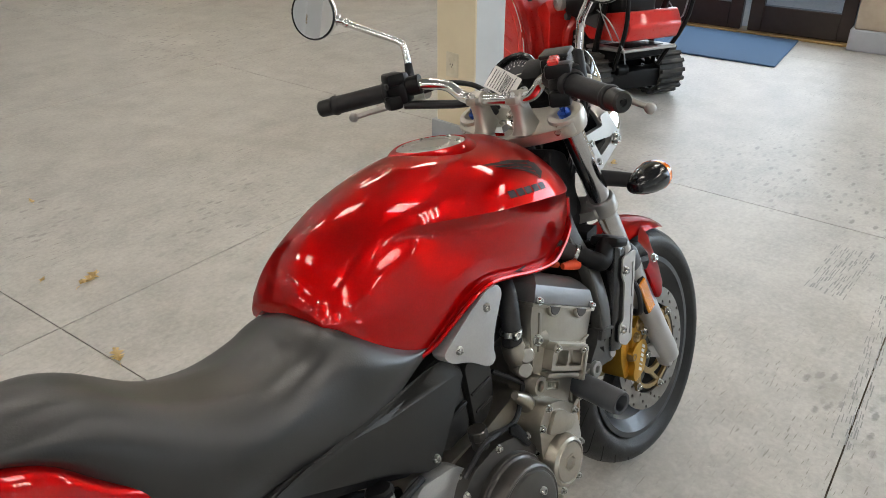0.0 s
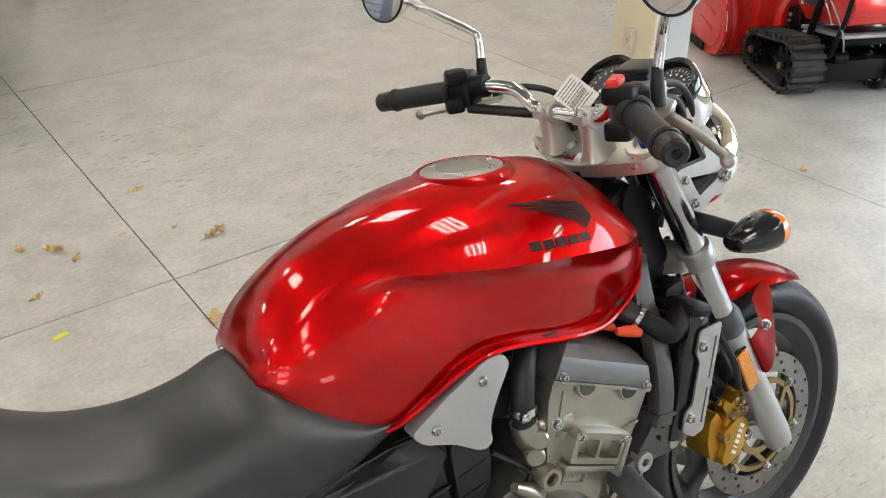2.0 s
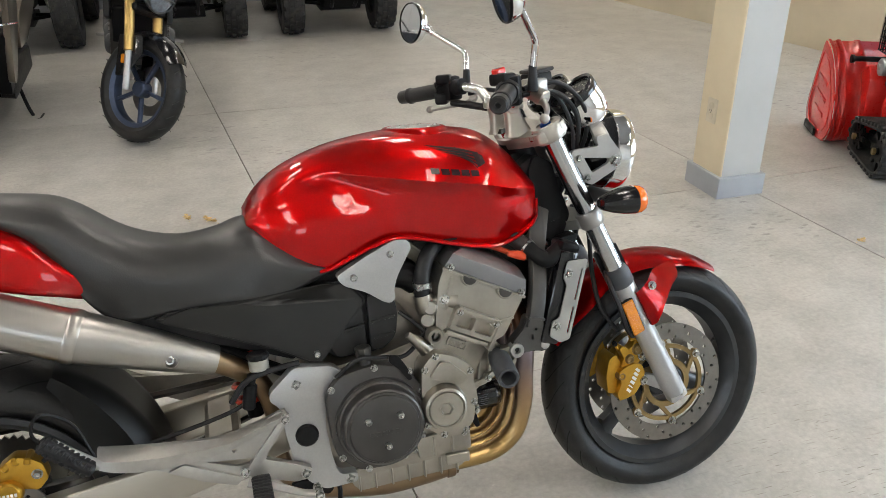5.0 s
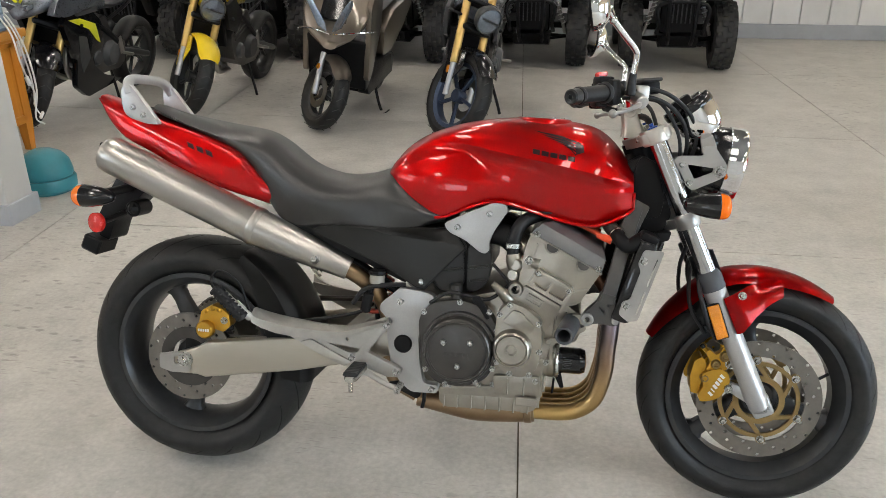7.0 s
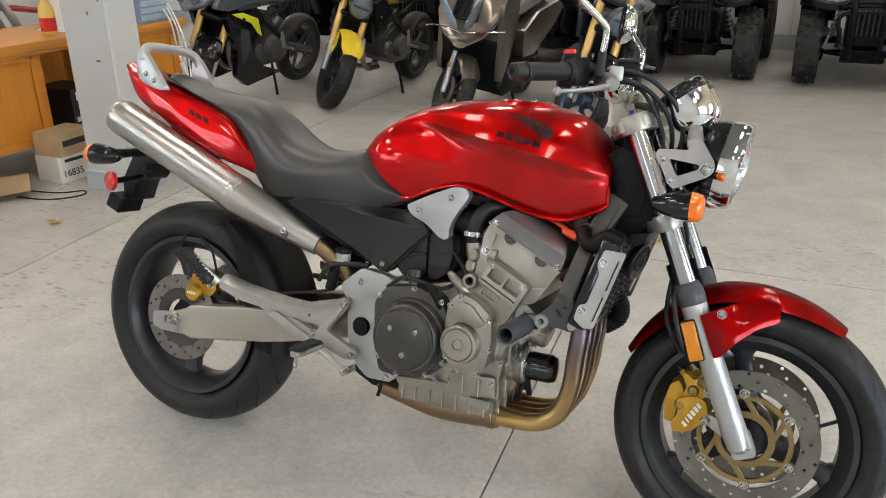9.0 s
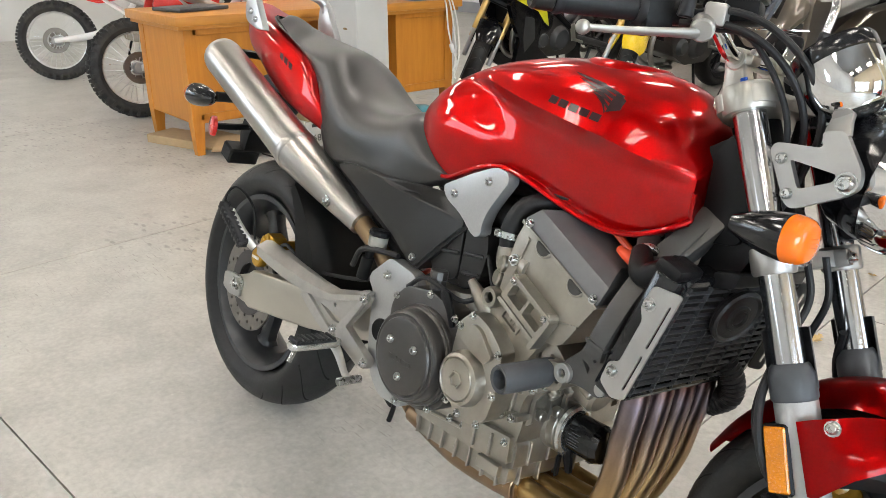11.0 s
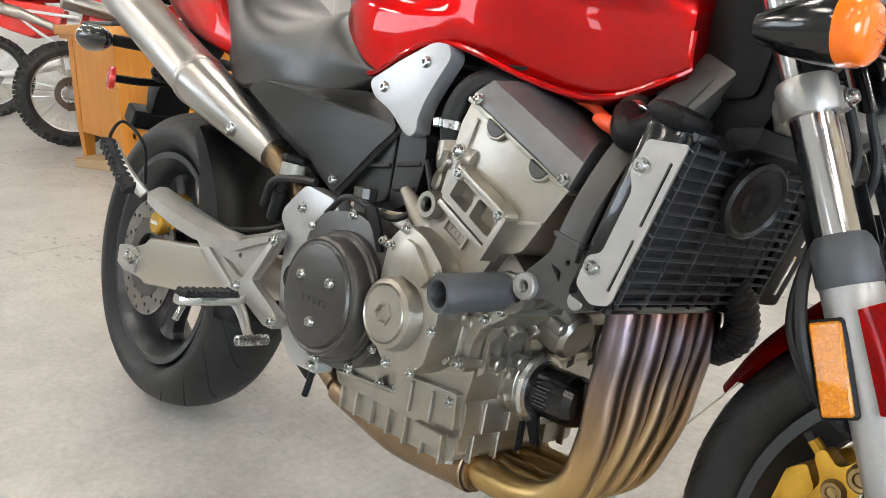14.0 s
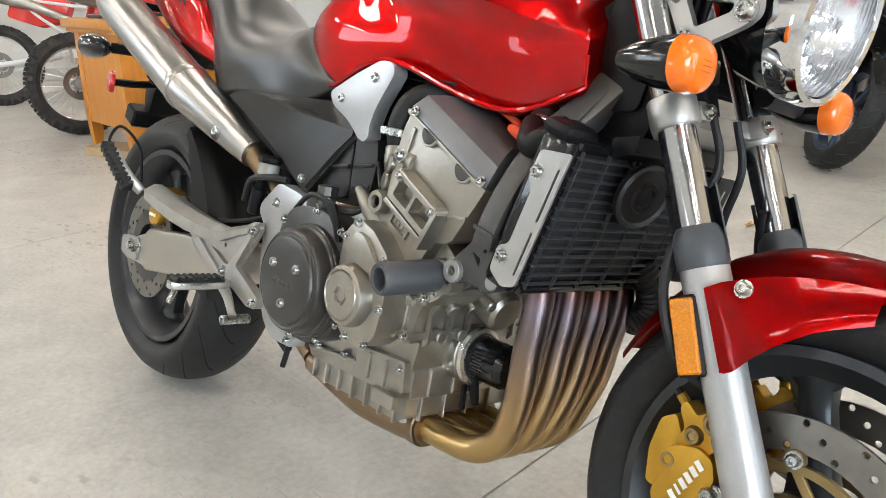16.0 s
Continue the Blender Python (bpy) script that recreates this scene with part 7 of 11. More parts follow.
# loom, small hoses and clips under the front of the tank
for pts, r in (([(0.31, -0.095, 0.742), (0.345, -0.100, 0.735), (0.375, -0.105, 0.730), (0.402, -0.098, 0.745), (0.43, -0.07, 0.79)], 0.0042),
               ([(0.20, -0.140, 0.755), (0.245, -0.138, 0.757), (0.285, -0.132, 0.748), (0.31, -0.118, 0.738)], 0.0048),
               ([(0.10, -0.150, 0.625), (0.130, -0.165, 0.598), (0.150, -0.172, 0.575), (0.168, -0.172, 0.560)], 0.0042)):
    bm = bmesh.new()
    tube(bm, [V(*p) for p in pts], r, 8, 5)
    part("loom_wire", bm, HOSE, eng)
for p, d in (((0.352, -0.104, 0.734), (0.014, 0.012, 0.014)), ((0.402, -0.104, 0.742), (0.014, 0.018, 0.020))):
    bm = bmesh.new()
    box(bm, p, d, (10, -25, 15), 0.003)
    part("wire_connector", bm, BLACK, eng)
# hanger arms from frame to engine: a box-section arm and a folded foot with two eyes
for s in (-1, 1):
    bm = bmesh.new()
    line = smooth_rows([(0.376, 0.180, 0.556, 0.018, 0.012), (0.381, 0.180, 0.580, 0.0165, 0.013), (0.392, 0.172, 0.625, 0.0165, 0.014), (0.405, 0.150, 0.680, 0.0165, 0.014), (0.420, 0.112, 0.730, 0.017, 0.014), (0.440, 0.066, 0.790, 0.017, 0.014)], 3)
    rows = []
    for i, (x, y, z, w, h) in enumerate(line):
        nx = line[min(i + 1, len(line) - 1)]
        pv = line[max(i - 1, 0)]
        t = V(nx[0] - pv[0], 0, nx[2] - pv[2]).normalized()
        a = V(t.z, 0, -t.x)
        sec = rounded([(-w, -h), (w, -h), (w, h), (-w, h)], 0.005, 2)
        rows.append([V(x, s * y, z) + a * p + V(0, s * q, 0) for p, q in sec])
    loft(bm, rows, closed=True)
    ha = part("frame_hanger", bm, HANGARM, bike, "dark grey frame down-arm")
    bm = bmesh.new()
    out = rounded([(0.318, 0.513), (0.325, 0.500), (0.338, 0.497), (0.352, 0.504), (0.380, 0.503), (0.392, 0.499), (0.406, 0.503), (0.411, 0.514), (0.404, 0.530), (0.397, 0.548), (0.398, 0.574), (0.362, 0.580), (0.354, 0.556), (0.328, 0.530)], 0.006, 2)
    plate(bm, out, [rounded([(0.358, 0.545), (0.374, 0.539), (0.373, 0.527)], 0.0015, 2), circle(0.380, 0.550, 0.003, 8)], s * 0.176, s * 0.185)
    prism(bm, out, s * 0.156, s * 0.1765, 0.003)
    prism(bm, rounded([(0.362, 0.582), (0.398, 0.574), (0.397, 0.568), (0.362, 0.576)], 0.002, 2), s * 0.176, s * 0.196, 0.002)
    ft = part("hanger_foot", bm, HANGARM, ha)
    bm = bmesh.new()
    lathe(bm, [(0.0065, -0.004), (0.0065, 0.008), (0.008, 0.0095), (0.014, 0.0095), (0.0155, 0.008), (0.0155, -0.012)], (0.333, s * 0.184, 0.513), (0, s, 0), 24)
    part("hanger_boss", bm, ALLOYDULL, ft)
    bm = bmesh.new()
    lathe(bm, [(0.0, 0.002), (0.0085, 0.002), (0.010, 0.0), (0.010, -0.01)], (0.399, s * 0.1855, 0.513), (0, s, 0), 20)
    part("hanger_eye", bm, ALLOYDULL, ft)

for s in (-1, 1):
    bm = bmesh.new()
    rows = []
    for p, w, h in ((V(0.398, s * 0.130, 0.690), 0.020, 0.016), (V(0.414, s * 0.112, 0.715), 0.022, 0.018), (V(0.430, s * 0.085, 0.748), 0.022, 0.019), (V(0.450, s * 0.055, 0.792), 0.024, 0.020)):
        t = V(0.052, -s * 0.075, 0.102).normalized()
        a = t.cross(V(0, 1, 0)).normalized()
        b = t.cross(a)
        rows.append([p + a * q + b * r for q, r in rounded([(-w, -h), (w, -h), (w, h), (-w, h)], 0.005, 2)])
    loft(bm, rows, closed=True)
    part("frame_downtube", bm, material("frame_satin_grey", (0.070, 0.066, 0.060), 0.40, 0.3, 0.06, 30, 0.05, 300), bike, "satin grey box-section downtube")
# black blocks added to fill the dark gap behind the fork
bm = bmesh.new()
prism(bm, rounded([(0.435, 0.700), (0.500, 0.712), (0.520, 0.760), (0.500, 0.815), (0.455, 0.800)], 0.012), -0.075, 0.075, 0.010)
prism(bm, rounded([(0.478, 0.690), (0.515, 0.700), (0.520, 0.722), (0.482, 0.716)], 0.005), -0.105, 0.10, 0.005)
prism(bm, rounded([(0.428, 0.745), (0.492, 0.752), (0.500, 0.800), (0.478, 0.880), (0.440, 0.900), (0.424, 0.868)], 0.012), -0.082, 0.082, 0.010)
part("neck_filler", bm, BLACK, bike, "black filler blocks added in the dark gap round the steering neck")

# ---- radiator ----
SLAT = material("slat_grey", (0.035, 0.035, 0.037), 0.42, 0.1, 0.1, 30)
rad = new("radiator", None)
rad.parent = bike
Rm = Matrix.Translation((0.4430, 0, 0.608)) @ Matrix.Rotation(radians(16.5), 4, "Y")   # local z up the core, x forwards
bm = bmesh.new()
box(bm, (-0.012, 0, 0), (0.030, 0.33, 0.185), bev=0.003)
bmesh.ops.transform(bm, matrix=Rm, verts=list(bm.verts))
part("radiator_core", bm, material("radiator_fins", (0.012, 0.012, 0.013), 0.7, 0, 0.2, 60, 0.5, 800), rad)
bm = bmesh.new()
for s in (-1, 1):
    box(bm, (-0.008, s * 0.175, 0.0), (0.044, 0.034, 0.205), bev=0.010, seg=2)
box(bm, (-0.005, 0, 0.098), (0.040, 0.34, 0.016), bev=0.004)
box(bm, (-0.005, 0, -0.097), (0.044, 0.34, 0.012), bev=0.004)
bmesh.ops.transform(bm, matrix=Rm, verts=list(bm.verts))
part("radiator_tank", bm, GLOSSBLACK, rad)
for k in range(14):
    z = -0.086 + k * 0.0131
    bm = bmesh.new()
    box(bm, (0.0155, 0, z), (0.0055, 0.335, 0.0017), (0, 20, 0), 0.0005)
    bmesh.ops.transform(bm, matrix=Rm, verts=list(bm.verts))
    part("guard_slat", bm, SLAT, rad)
for y in (-0.160, -0.107, -0.053, 0.0, 0.053, 0.107, 0.160):
    bm = bmesh.new()
    box(bm, (0.0155, y, 0), (0.0060, 0.0018, 0.186), bev=0.0005)
    bmesh.ops.transform(bm, matrix=Rm, verts=list(bm.verts))
    part("guard_bar", bm, SLAT, rad)
for s in (-1, 1):
    bm = bmesh.new()
    out = rounded([(-0.014, 0.080), (0.030, 0.092), (0.030, -0.082), (0.010, -0.092), (-0.016, -0.082), (-0.018, -0.050), (-0.004, -0.040), (-0.004, 0.030), (-0.016, 0.045)], 0.006)
    slots = [rounded([(0.020, 0.070), (0.0235, 0.070), (0.0235, 0.002), (0.020, 0.002)], 0.0015, 2), rounded([(0.020, -0.012), (0.0235, -0.012), (0.0235, -0.070), (0.020, -0.070)], 0.0015, 2)]
    plate(bm, out, slots, s * 0.196, s * 0.1995, m=Rm)
    sh = part("radiator_shield", bm, ALLOY, rad, "silver alloy radiator side shield")
    for z in (0.055, -0.058):
        p = Rm @ V(-0.006, s * 0.200, z)
        bolt(sh, p, (0, s, 0), "M")
# filler neck
bm = bmesh.new()
p = Rm @ V(-0.01, -0.165, 0.112)
box(bm, p + V(-0.002, 0, -0.004), (0.044, 0.062, 0.022), (0, 17.8, 0), 0.009, 2)
tube(bm, [p + V(-0.004, 0.0, -0.004), V(0.440, -0.168, 0.702), V(0.420, -0.172, 0.692), V(0.406, -0.168, 0.697), V(0.388, -0.145, 0.716)], [0.019, 0.019, 0.018, 0.017, 0.0155], 16, 5)
part("filler_neck", bm, BLACK, rad)
# horn
hn = new("horn", None)
hn.parent = bike
hp, hd = V(0.492, -0.035, 0.650), V(0.93, -0.2, -0.28).normalized()
bm = bmesh.new()
lathe(bm, [(0, -0.012), (0.028, -0.012), (0.040, -0.006), (0.044, 0.0), (0.044, 0.006), (0.040, 0.009), (0.036, 0.006), (0.022, 0.007), (0.020, 0.011), (0.014, 0.011), (0.012, 0.007), (0.0, 0.009)], hp, hd, 40)
part("horn_body", bm, PANEL, hn, "round black horn", sharp=25)
bm = bmesh.new()
tube(bm, [hp - hd * 0.01, V(0.475, -0.03, 0.69), V(0.48, -0.025, 0.73)], 0.006, 8, 4)
part("horn_bracket", bm, BLACK, hn)
bm = bmesh.new()
pts = [V(0.425, 0.10, 0.545), V(0.44, 0.12, 0.51), V(0.435, 0.135, 0.475), V(0.40, 0.145, 0.445)]
path = catmull(pts, 10)
tube(bm, path, [0.020 + (0.003 if i % 2 else 0) for i in range(len(path))], 14, 1, smooth=False)
part("ribbed_hose", bm, HOSE, bike, "ribbed black hose")

# ---- pivot plate, swingarm, rear suspension ----
for s in (-1, 1):
    bm = bmesh.new()
    prism(bm, rounded([(-0.175, 0.496), (-0.172, 0.512), (-0.122, 0.556), (-0.047, 0.546), (-0.020, 0.520), (-0.026, 0.500), (-0.066, 0.488), (-0.074, 0.43), (-0.068, 0.36), (-0.058, 0.315), (-0.020, 0.312), (-0.022, 0.292), (-0.088, 0.290), (-0.120, 0.315), (-0.143, 0.362), (-0.152, 0.42), (-0.156, 0.478)], 0.012), s * 0.150, s * 0.178, 0.007)
    pv = part("pivot_plate", bm, SILVER, bike, "silver painted frame pivot plate")
    bm = bmesh.new()
    lathe(bm, [(0, 0.006), (0.020, 0.006), (0.023, 0.002), (0.023, -0.006)], (-0.112, s * 0.180, 0.414), (0, s, 0), 28)
    pc = part("pivot_cap", bm, BLACK, pv)
    for z in ((-0.121, 0.521), (-0.040, 0.517), (-0.036, 0.302)):
        bolt(pv, (z[0], s * 0.1785, z[1]), (0, s, 0), "M")
bm = bmesh.new()
for s in (-1, 1):
    rows = []
    for x, zc, hh, y0, y1 in ((-0.11, 0.410, 0.032, 0.095, 0.140), (-0.25, 0.382, 0.040, 0.105, 0.148), (-0.40, 0.354, 0.045, 0.112, 0.155), (-0.56, 0.332, 0.047, 0.122, 0.160), (-0.650, 0.319, 0.048, 0.125, 0.162), (-0.672, 0.314, 0.038, 0.128, 0.160), (-0.740, 0.302, 0.026, 0.130, 0.158)):
        sec = rounded([(y0, zc - hh), (y1, zc - hh), (y1, zc + hh), (y0, zc + hh)], 0.008, 3)
        rows.append([V(x, s * a, b) for a, b in sec])
    loft(bm, rows, closed=True)
cyl(bm, (-0.14, -0.14, 0.417), (-0.14, 0.14, 0.417), 0.035, n=20)
box(bm, (-0.27, 0, 0.39), (0.07, 0.22, 0.05), (0, -10, 0), 0.012)
sa = part("swingarm", bm, material("polished_swingarm", (0.44, 0.41, 0.35), 0.32, 0.85, 0.05, 10, 0.05, 200, rvar=0.08, stretch=(0.2, 1, 1)), bike, "brushed alloy box swingarm", sharp=25)
for s in (-1, 1):
    bm = bmesh.new()
    plate(bm, rounded([(-0.775, 0.328), (-0.735, 0.335), (-0.690, 0.335), (-0.690, 0.285), (-0.740, 0.280), (-0.775, 0.290)], 0.006), [rounded([(-0.735, 0.325), (-0.690 - 0.006, 0.325), (-0.690 - 0.006, 0.303), (-0.735, 0.303)], 0.008)], s * 0.158, s * 0.166)
    part("chain_adjuster", bm, ALLOY, sa)
bm = bmesh.new()
cyl(bm, (-0.704, -0.183, 0.317), (-0.704, 0.183, 0.317), 0.0095, n=14, bev=0.002)
for s in (-1, 1):
    cyl(bm, (-0.704, s * 0.160, 0.317), (-0.704, s * 0.176, 0.317), 0.0165, n=6)
    cyl(bm, (-0.704, s * 0.158, 0.317), (-0.704, s * 0.163, 0.317), 0.020, n=20)
part("rear_axle", bm, BOLT, bike, "zinc rear axle and nuts")
bm = bmesh.new()
c0, c1 = V(-0.20, 0, 0.44), V(-0.215, 0, 0.66)
pts = [c0.lerp(c1, t / 70) + V(0.034 * math.cos(t * 0.6), 0.034 * math.sin(t * 0.6) - 0.045, 0) for t in range(71)]
tube(bm, pts, 0.0055, 8, 1, smooth=False)
part("shock_spring", bm, REDSPRING, bike, "red shock spring")
bm = bmesh.new()
cyl(bm, (-0.20, -0.045, 0.42), (-0.215, -0.045, 0.69), 0.017, n=16)
part("shock_body", bm, BLACK, bike)

# ---- rear caliper ----
rc = new("rear_caliper", None)
rc.parent = bike
bm = bmesh.new()
prism(bm, rounded([(-0.676, 0.412), (-0.668, 0.446), (-0.640, 0.464), (-0.612, 0.457), (-0.592, 0.442), (-0.586, 0.412), (-0.606, 0.392), (-0.640, 0.402)], 0.006), -0.138, -0.103, 0.004)
prism(bm, rounded([(-0.67, 0.43), (-0.62, 0.45), (-0.60, 0.40), (-0.66, 0.39)], 0.008), -0.096, -0.070, 0.004)
for x, z, a in ((-0.655, 0.446, 25), (-0.636, 0.455, 12), (-0.616, 0.452, -12)):
    box(bm, (x, -0.122, z), (0.013, 0.040, 0.014), (0, -a, 0), 0.003)
lathe(bm, [(0, 0.050), (0.020, 0.050), (0.023, 0.047), (0.0245, 0.044), (0.0245, 0.0)], (-0.655, -0.104, 0.398), (0, -1, 0), 24)
part("caliper_body", bm, GOLD, rc, "gold anodised rear caliper")
for x, z in ((-0.600, 0.400), (-0.684, 0.430)):
    bm = bmesh.new()
    cyl(bm, (x + 0.012, -0.118, z + 0.004), (x - 0.012, -0.122, z - 0.004), 0.0095, n=12, bev=0.003)
    part("slider_boot", bm, HOSE, rc)
bolt(rc, (-0.604, -0.139, 0.424), (0, -1, 0), "M")
bm = bmesh.new()
for k in range(5):
    box(bm, (-0.668 + 0.0065 * k, -0.1545, 0.398), (0.0042, 0.001, 0.007))
part("lettering_bars", bm, PAPER, rc)
bm = bmesh.new()
prism(bm, rounded([(-0.72, 0.36), (-0.70, 0.40), (-0.66, 0.375), (-0.62, 0.39), (-0.60, 0.372), (-0.66, 0.345), (-0.69, 0.30), (-0.72, 0.30)], 0.008), -0.128, -0.106, 0.003)
part("caliper_bracket", bm, BLACK, rc)
bm = bmesh.new()
tube(bm, [V(-0.61, -0.125, 0.43), V(-0.56, -0.13, 0.455), V(-0.48, -0.13, 0.43), V(-0.38, -0.125, 0.44), V(-0.25, -0.13, 0.47), V(-0.20, -0.14, 0.50)], 0.0045, 8, 6)
part("brake_hose", bm, HOSE, rc)

# ---- footrests ----
for s in (-1, 1):
    hg = new("footrest_hanger", None)
    hg.parent = bike
    hg["label"] = "cast alloy footrest hanger"
    bm = bmesh.new()
    arm = rounded([(-0.140, 0.470), (-0.160, 0.480), (-0.199, 0.462), (-0.257, 0.447), (-0.346, 0.454), (-0.440, 0.466), (-0.470, 0.472), (-0.466, 0.446), (-0.400, 0.412), (-0.315, 0.372), (-0.256, 0.350), (-0.227, 0.358), (-0.146, 0.332), (-0.118, 0.333), (-0.112, 0.353), (-0.198, 0.392), (-0.152, 0.448)], 0.006)
    holes = [rounded([(-0.305, 0.405), (-0.222, 0.396), (-0.216, 0.386), (-0.250, 0.384)], 0.004), circle(-0.252, 0.418, 0.0045, 10)]
    plate(bm, arm, holes, s * 0.183, s * 0.192)
    ap = part("hanger_plate", bm, HANGER, hg)
    bm = bmesh.new()
    prism(bm, rounded([(-0.146, 0.466), (-0.156, 0.468), (-0.228, 0.384), (-0.236, 0.362), (-0.146, 0.331), (-0.118, 0.332), (-0.111, 0.353), (-0.198, 0.391)], 0.005), s * 0.182, s * 0.199, 0.003)
    prism(bm, rounded([(-0.375, 0.402), (-0.315, 0.371), (-0.256, 0.349), (-0.240, 0.362), (-0.290, 0.385), (-0.345, 0.412)], 0.005), s * 0.182, s * 0.199, 0.003)
    part("hanger_rib", bm, HANGER, hg)
    bm = bmesh.new()
    rows = []
    for x, z, h, y0, y1 in ((-0.148, 0.471, 0.009, 0.180, 0.200), (-0.200, 0.455, 0.010, 0.180, 0.201), (-0.257, 0.436, 0.013, 0.180, 0.202), (-0.310, 0.433, 0.017, 0.180, 0.205), (-0.380, 0.437, 0.021, 0.182, 0.212), (-0.430, 0.446, 0.021, 0.190, 0.222), (-0.462, 0.460, 0.019, 0.204, 0.238), (-0.480, 0.474, 0.016, 0.220, 0.254)):
        sec = [(y0, z - h), (y1, z - h * 0.9), (y1 + 0.002, z + h * 0.25), (y1 - (y1 - y0) * 0.55, z + h), (y0, z + h)]
        rows.append([V(x, s * a, b) for a, b in sec])
    loft(bm, rows, closed=True)
    bmesh.ops.bevel(bm, geom=[e for e in bm.edges if e.calc_face_angle(0) > 0.4], offset=0.002, segments=2, affect="EDGES")
    part("pillion_arm", bm, HANGER, hg)
    for p in ((-0.152, 0.464), (-0.124, 0.344), (-0.238, 0.372)):
        bolt(hg, (p[0], s * 0.200, p[1]), (0, s, 0), "M")
    # pillion peg folded up
    pg = new("pillion_footrest", None)
    pg.parent = bike
    pg.matrix_local = Matrix.Translation((0.014, 0, -0.034))
    bm = bmesh.new()
    tube(bm, [V(-0.492, s * 0.262, 0.508), V(-0.515, s * 0.285, 0.535), V(-0.548, s * 0.300, 0.575)], [0.010, 0.013, 0.011], 10, 3, flat=0.75)
    part("peg_core", bm, HANGER, pg, "cast alloy peg core")
    bm = bmesh.new()
    d = (V(-0.560, s * 0.302, 0.590) - V(-0.500, s * 0.276, 0.516))
    box(bm, (0, 0, 0), (0.024, 0.024, 0.0100), (0, -50, s * 20), 0.0025, 2)
    rib = finish("peg_rib", bm, HOSE)
    bm = bmesh.new()
    q = V(-0.504, s * 0.287, 0.516)
    tube(bm, [q - d * 0.06, q + d * 0.5, q + d * 0.95], 0.0125, 12, 2)
    part("peg_rubber", bm, HOSE, pg)
    for k in range(9):
        put("peg_rib", rib, pg, Matrix.Translation(V(-0.500, s * 0.280, 0.516) + d * (k / 9) + V(-0.004, s * 0.007, 0)))
    bm = bmesh.new()
    tube(bm, [V(-0.495, s * 0.262, 0.525), V(-0.520, s * 0.262, 0.590), V(-0.560, s * 0.285, 0.625), V(-0.575, s * 0.300, 0.600), V(-0.545, s * 0.310, 0.560)], 0.003, 6, 6)
    part("luggage_loop", bm, BLACK, pg)
    # rider's peg
    pr = new("rider_footrest", None)
    pr.parent = bike
    pr.matrix_local = Matrix.Translation((0.036, 0, -0.004))
    bm = bmesh.new()
    rows = []
    for y, w2 in ((0.200, 0.010), (0.215, 0.017), (0.30, 0.016), (0.312, 0.010)):
        sec = rounded([(-0.247 - w2, 0.352), (-0.247 + w2, 0.352), (-0.247 + w2, 0.366), (-0.247 - w2, 0.366)], 0.004, 2)
        rows.append([V(a, s * y, b) for a, b in sec])
    loft(bm, rows, closed=True)
    cyl(bm, (-0.247, s * 0.300, 0.350), (-0.243, s * 0.312, 0.328), 0.005, n=8, bev=0.001)
    part("peg_core", bm, POLISHED, pr)
    bm = bmesh.new()
    box(bm, (0, 0, 0), (0.034, 0.008, 0.009), bev=0.002)
    rib = finish("peg_rib", bm, HOSE)
    for k in range(8):
        put("peg_rib", rib, pr, Matrix.Translation((-0.247, s * (0.222 + 0.0115 * k), 0.3705)))
    bm = bmesh.new()
    box(bm, (-0.247, s * 0.262, 0.368), (0.036, 0.092, 0.006), bev=0.002)
    part("peg_rubber", bm, HOSE, pr, "ribbed black peg rubber")
bp = new("brake_pedal", None)
bp.parent = bike
bm = bmesh.new()
tube(bm, [V(-0.235, -0.205, 0.355), V(-0.19, -0.212, 0.340), V(-0.14, -0.228, 0.322), V(-0.112, -0.236, 0.318)], [0.011, 0.009, 0.007, 0.008], 10, 5, flat=0.8)
part("pedal_arm", bm, ALLOY, bp)
bm = bmesh.new()
lathe(bm, [(0.0035, -0.002), (0.008, -0.002)] + [(0.0085 - 0.0008 * (i % 2), 0.0035 * i) for i in range(14)] + [(0.008, 0.049), (0.005, 0.050), (0.004, 0.044), (0, 0.044)], (-0.108, -0.215, 0.320), (0.02, -1, 0.0), 16)
part("toe_piece", bm, BOLT, bp, "knurled steel toe piece")
bm = bmesh.new()
prism(bm, rounded([(-0.155, 0.300), (-0.130, 0.305), (-0.075, 0.290), (-0.068, 0.272), (-0.080, 0.262), (-0.12, 0.28)], 0.006), -0.150, -0.142, 0.002)
tube(bm, [V(-0.06, -0.155, 0.30), V(-0.058, -0.16, 0.27), V(-0.062, -0.162, 0.245)], 0.005, 8, 3)
part("engine_lug", bm, BLACK, bike)
# rear brake reservoir
rr = new("rear_brake_reservoir", None)
rr.parent = bike
bm = bmesh.new()
cyl(bm, (-0.185, -0.165, 0.558), (-0.185, -0.163, 0.582), 0.019, n=20, bev=0.003)
part("reservoir_cup", bm, CREAMPLASTIC, rr, "milky plastic fluid cup")
bm = bmesh.new()
cyl(bm, (-0.185, -0.163, 0.580), (-0.185, -0.162, 0.594), 0.022, n=10, bev=0.004)
part("reservoir_cap", bm, BLACK, rr)
bm = bmesh.new()
cyl(bm, (-0.215, -0.165, 0.485), (-0.205, -0.165, 0.535), 0.013, n=14, bev=0.003)
cyl(bm, (-0.205, -0.165, 0.535), (-0.200, -0.165, 0.552), 0.009, n=12)
part("rear_master_cylinder", bm, BLACK, rr)
bm = bmesh.new()
tube(bm, [V(-0.245, -0.17, 0.505), V(-0.21, -0.18, 0.548), V(-0.15, -0.175, 0.560), V(-0.11, -0.17, 0.562)], 0.006, 8, 5)
part("switch_lead", bm, HOSE, rr)

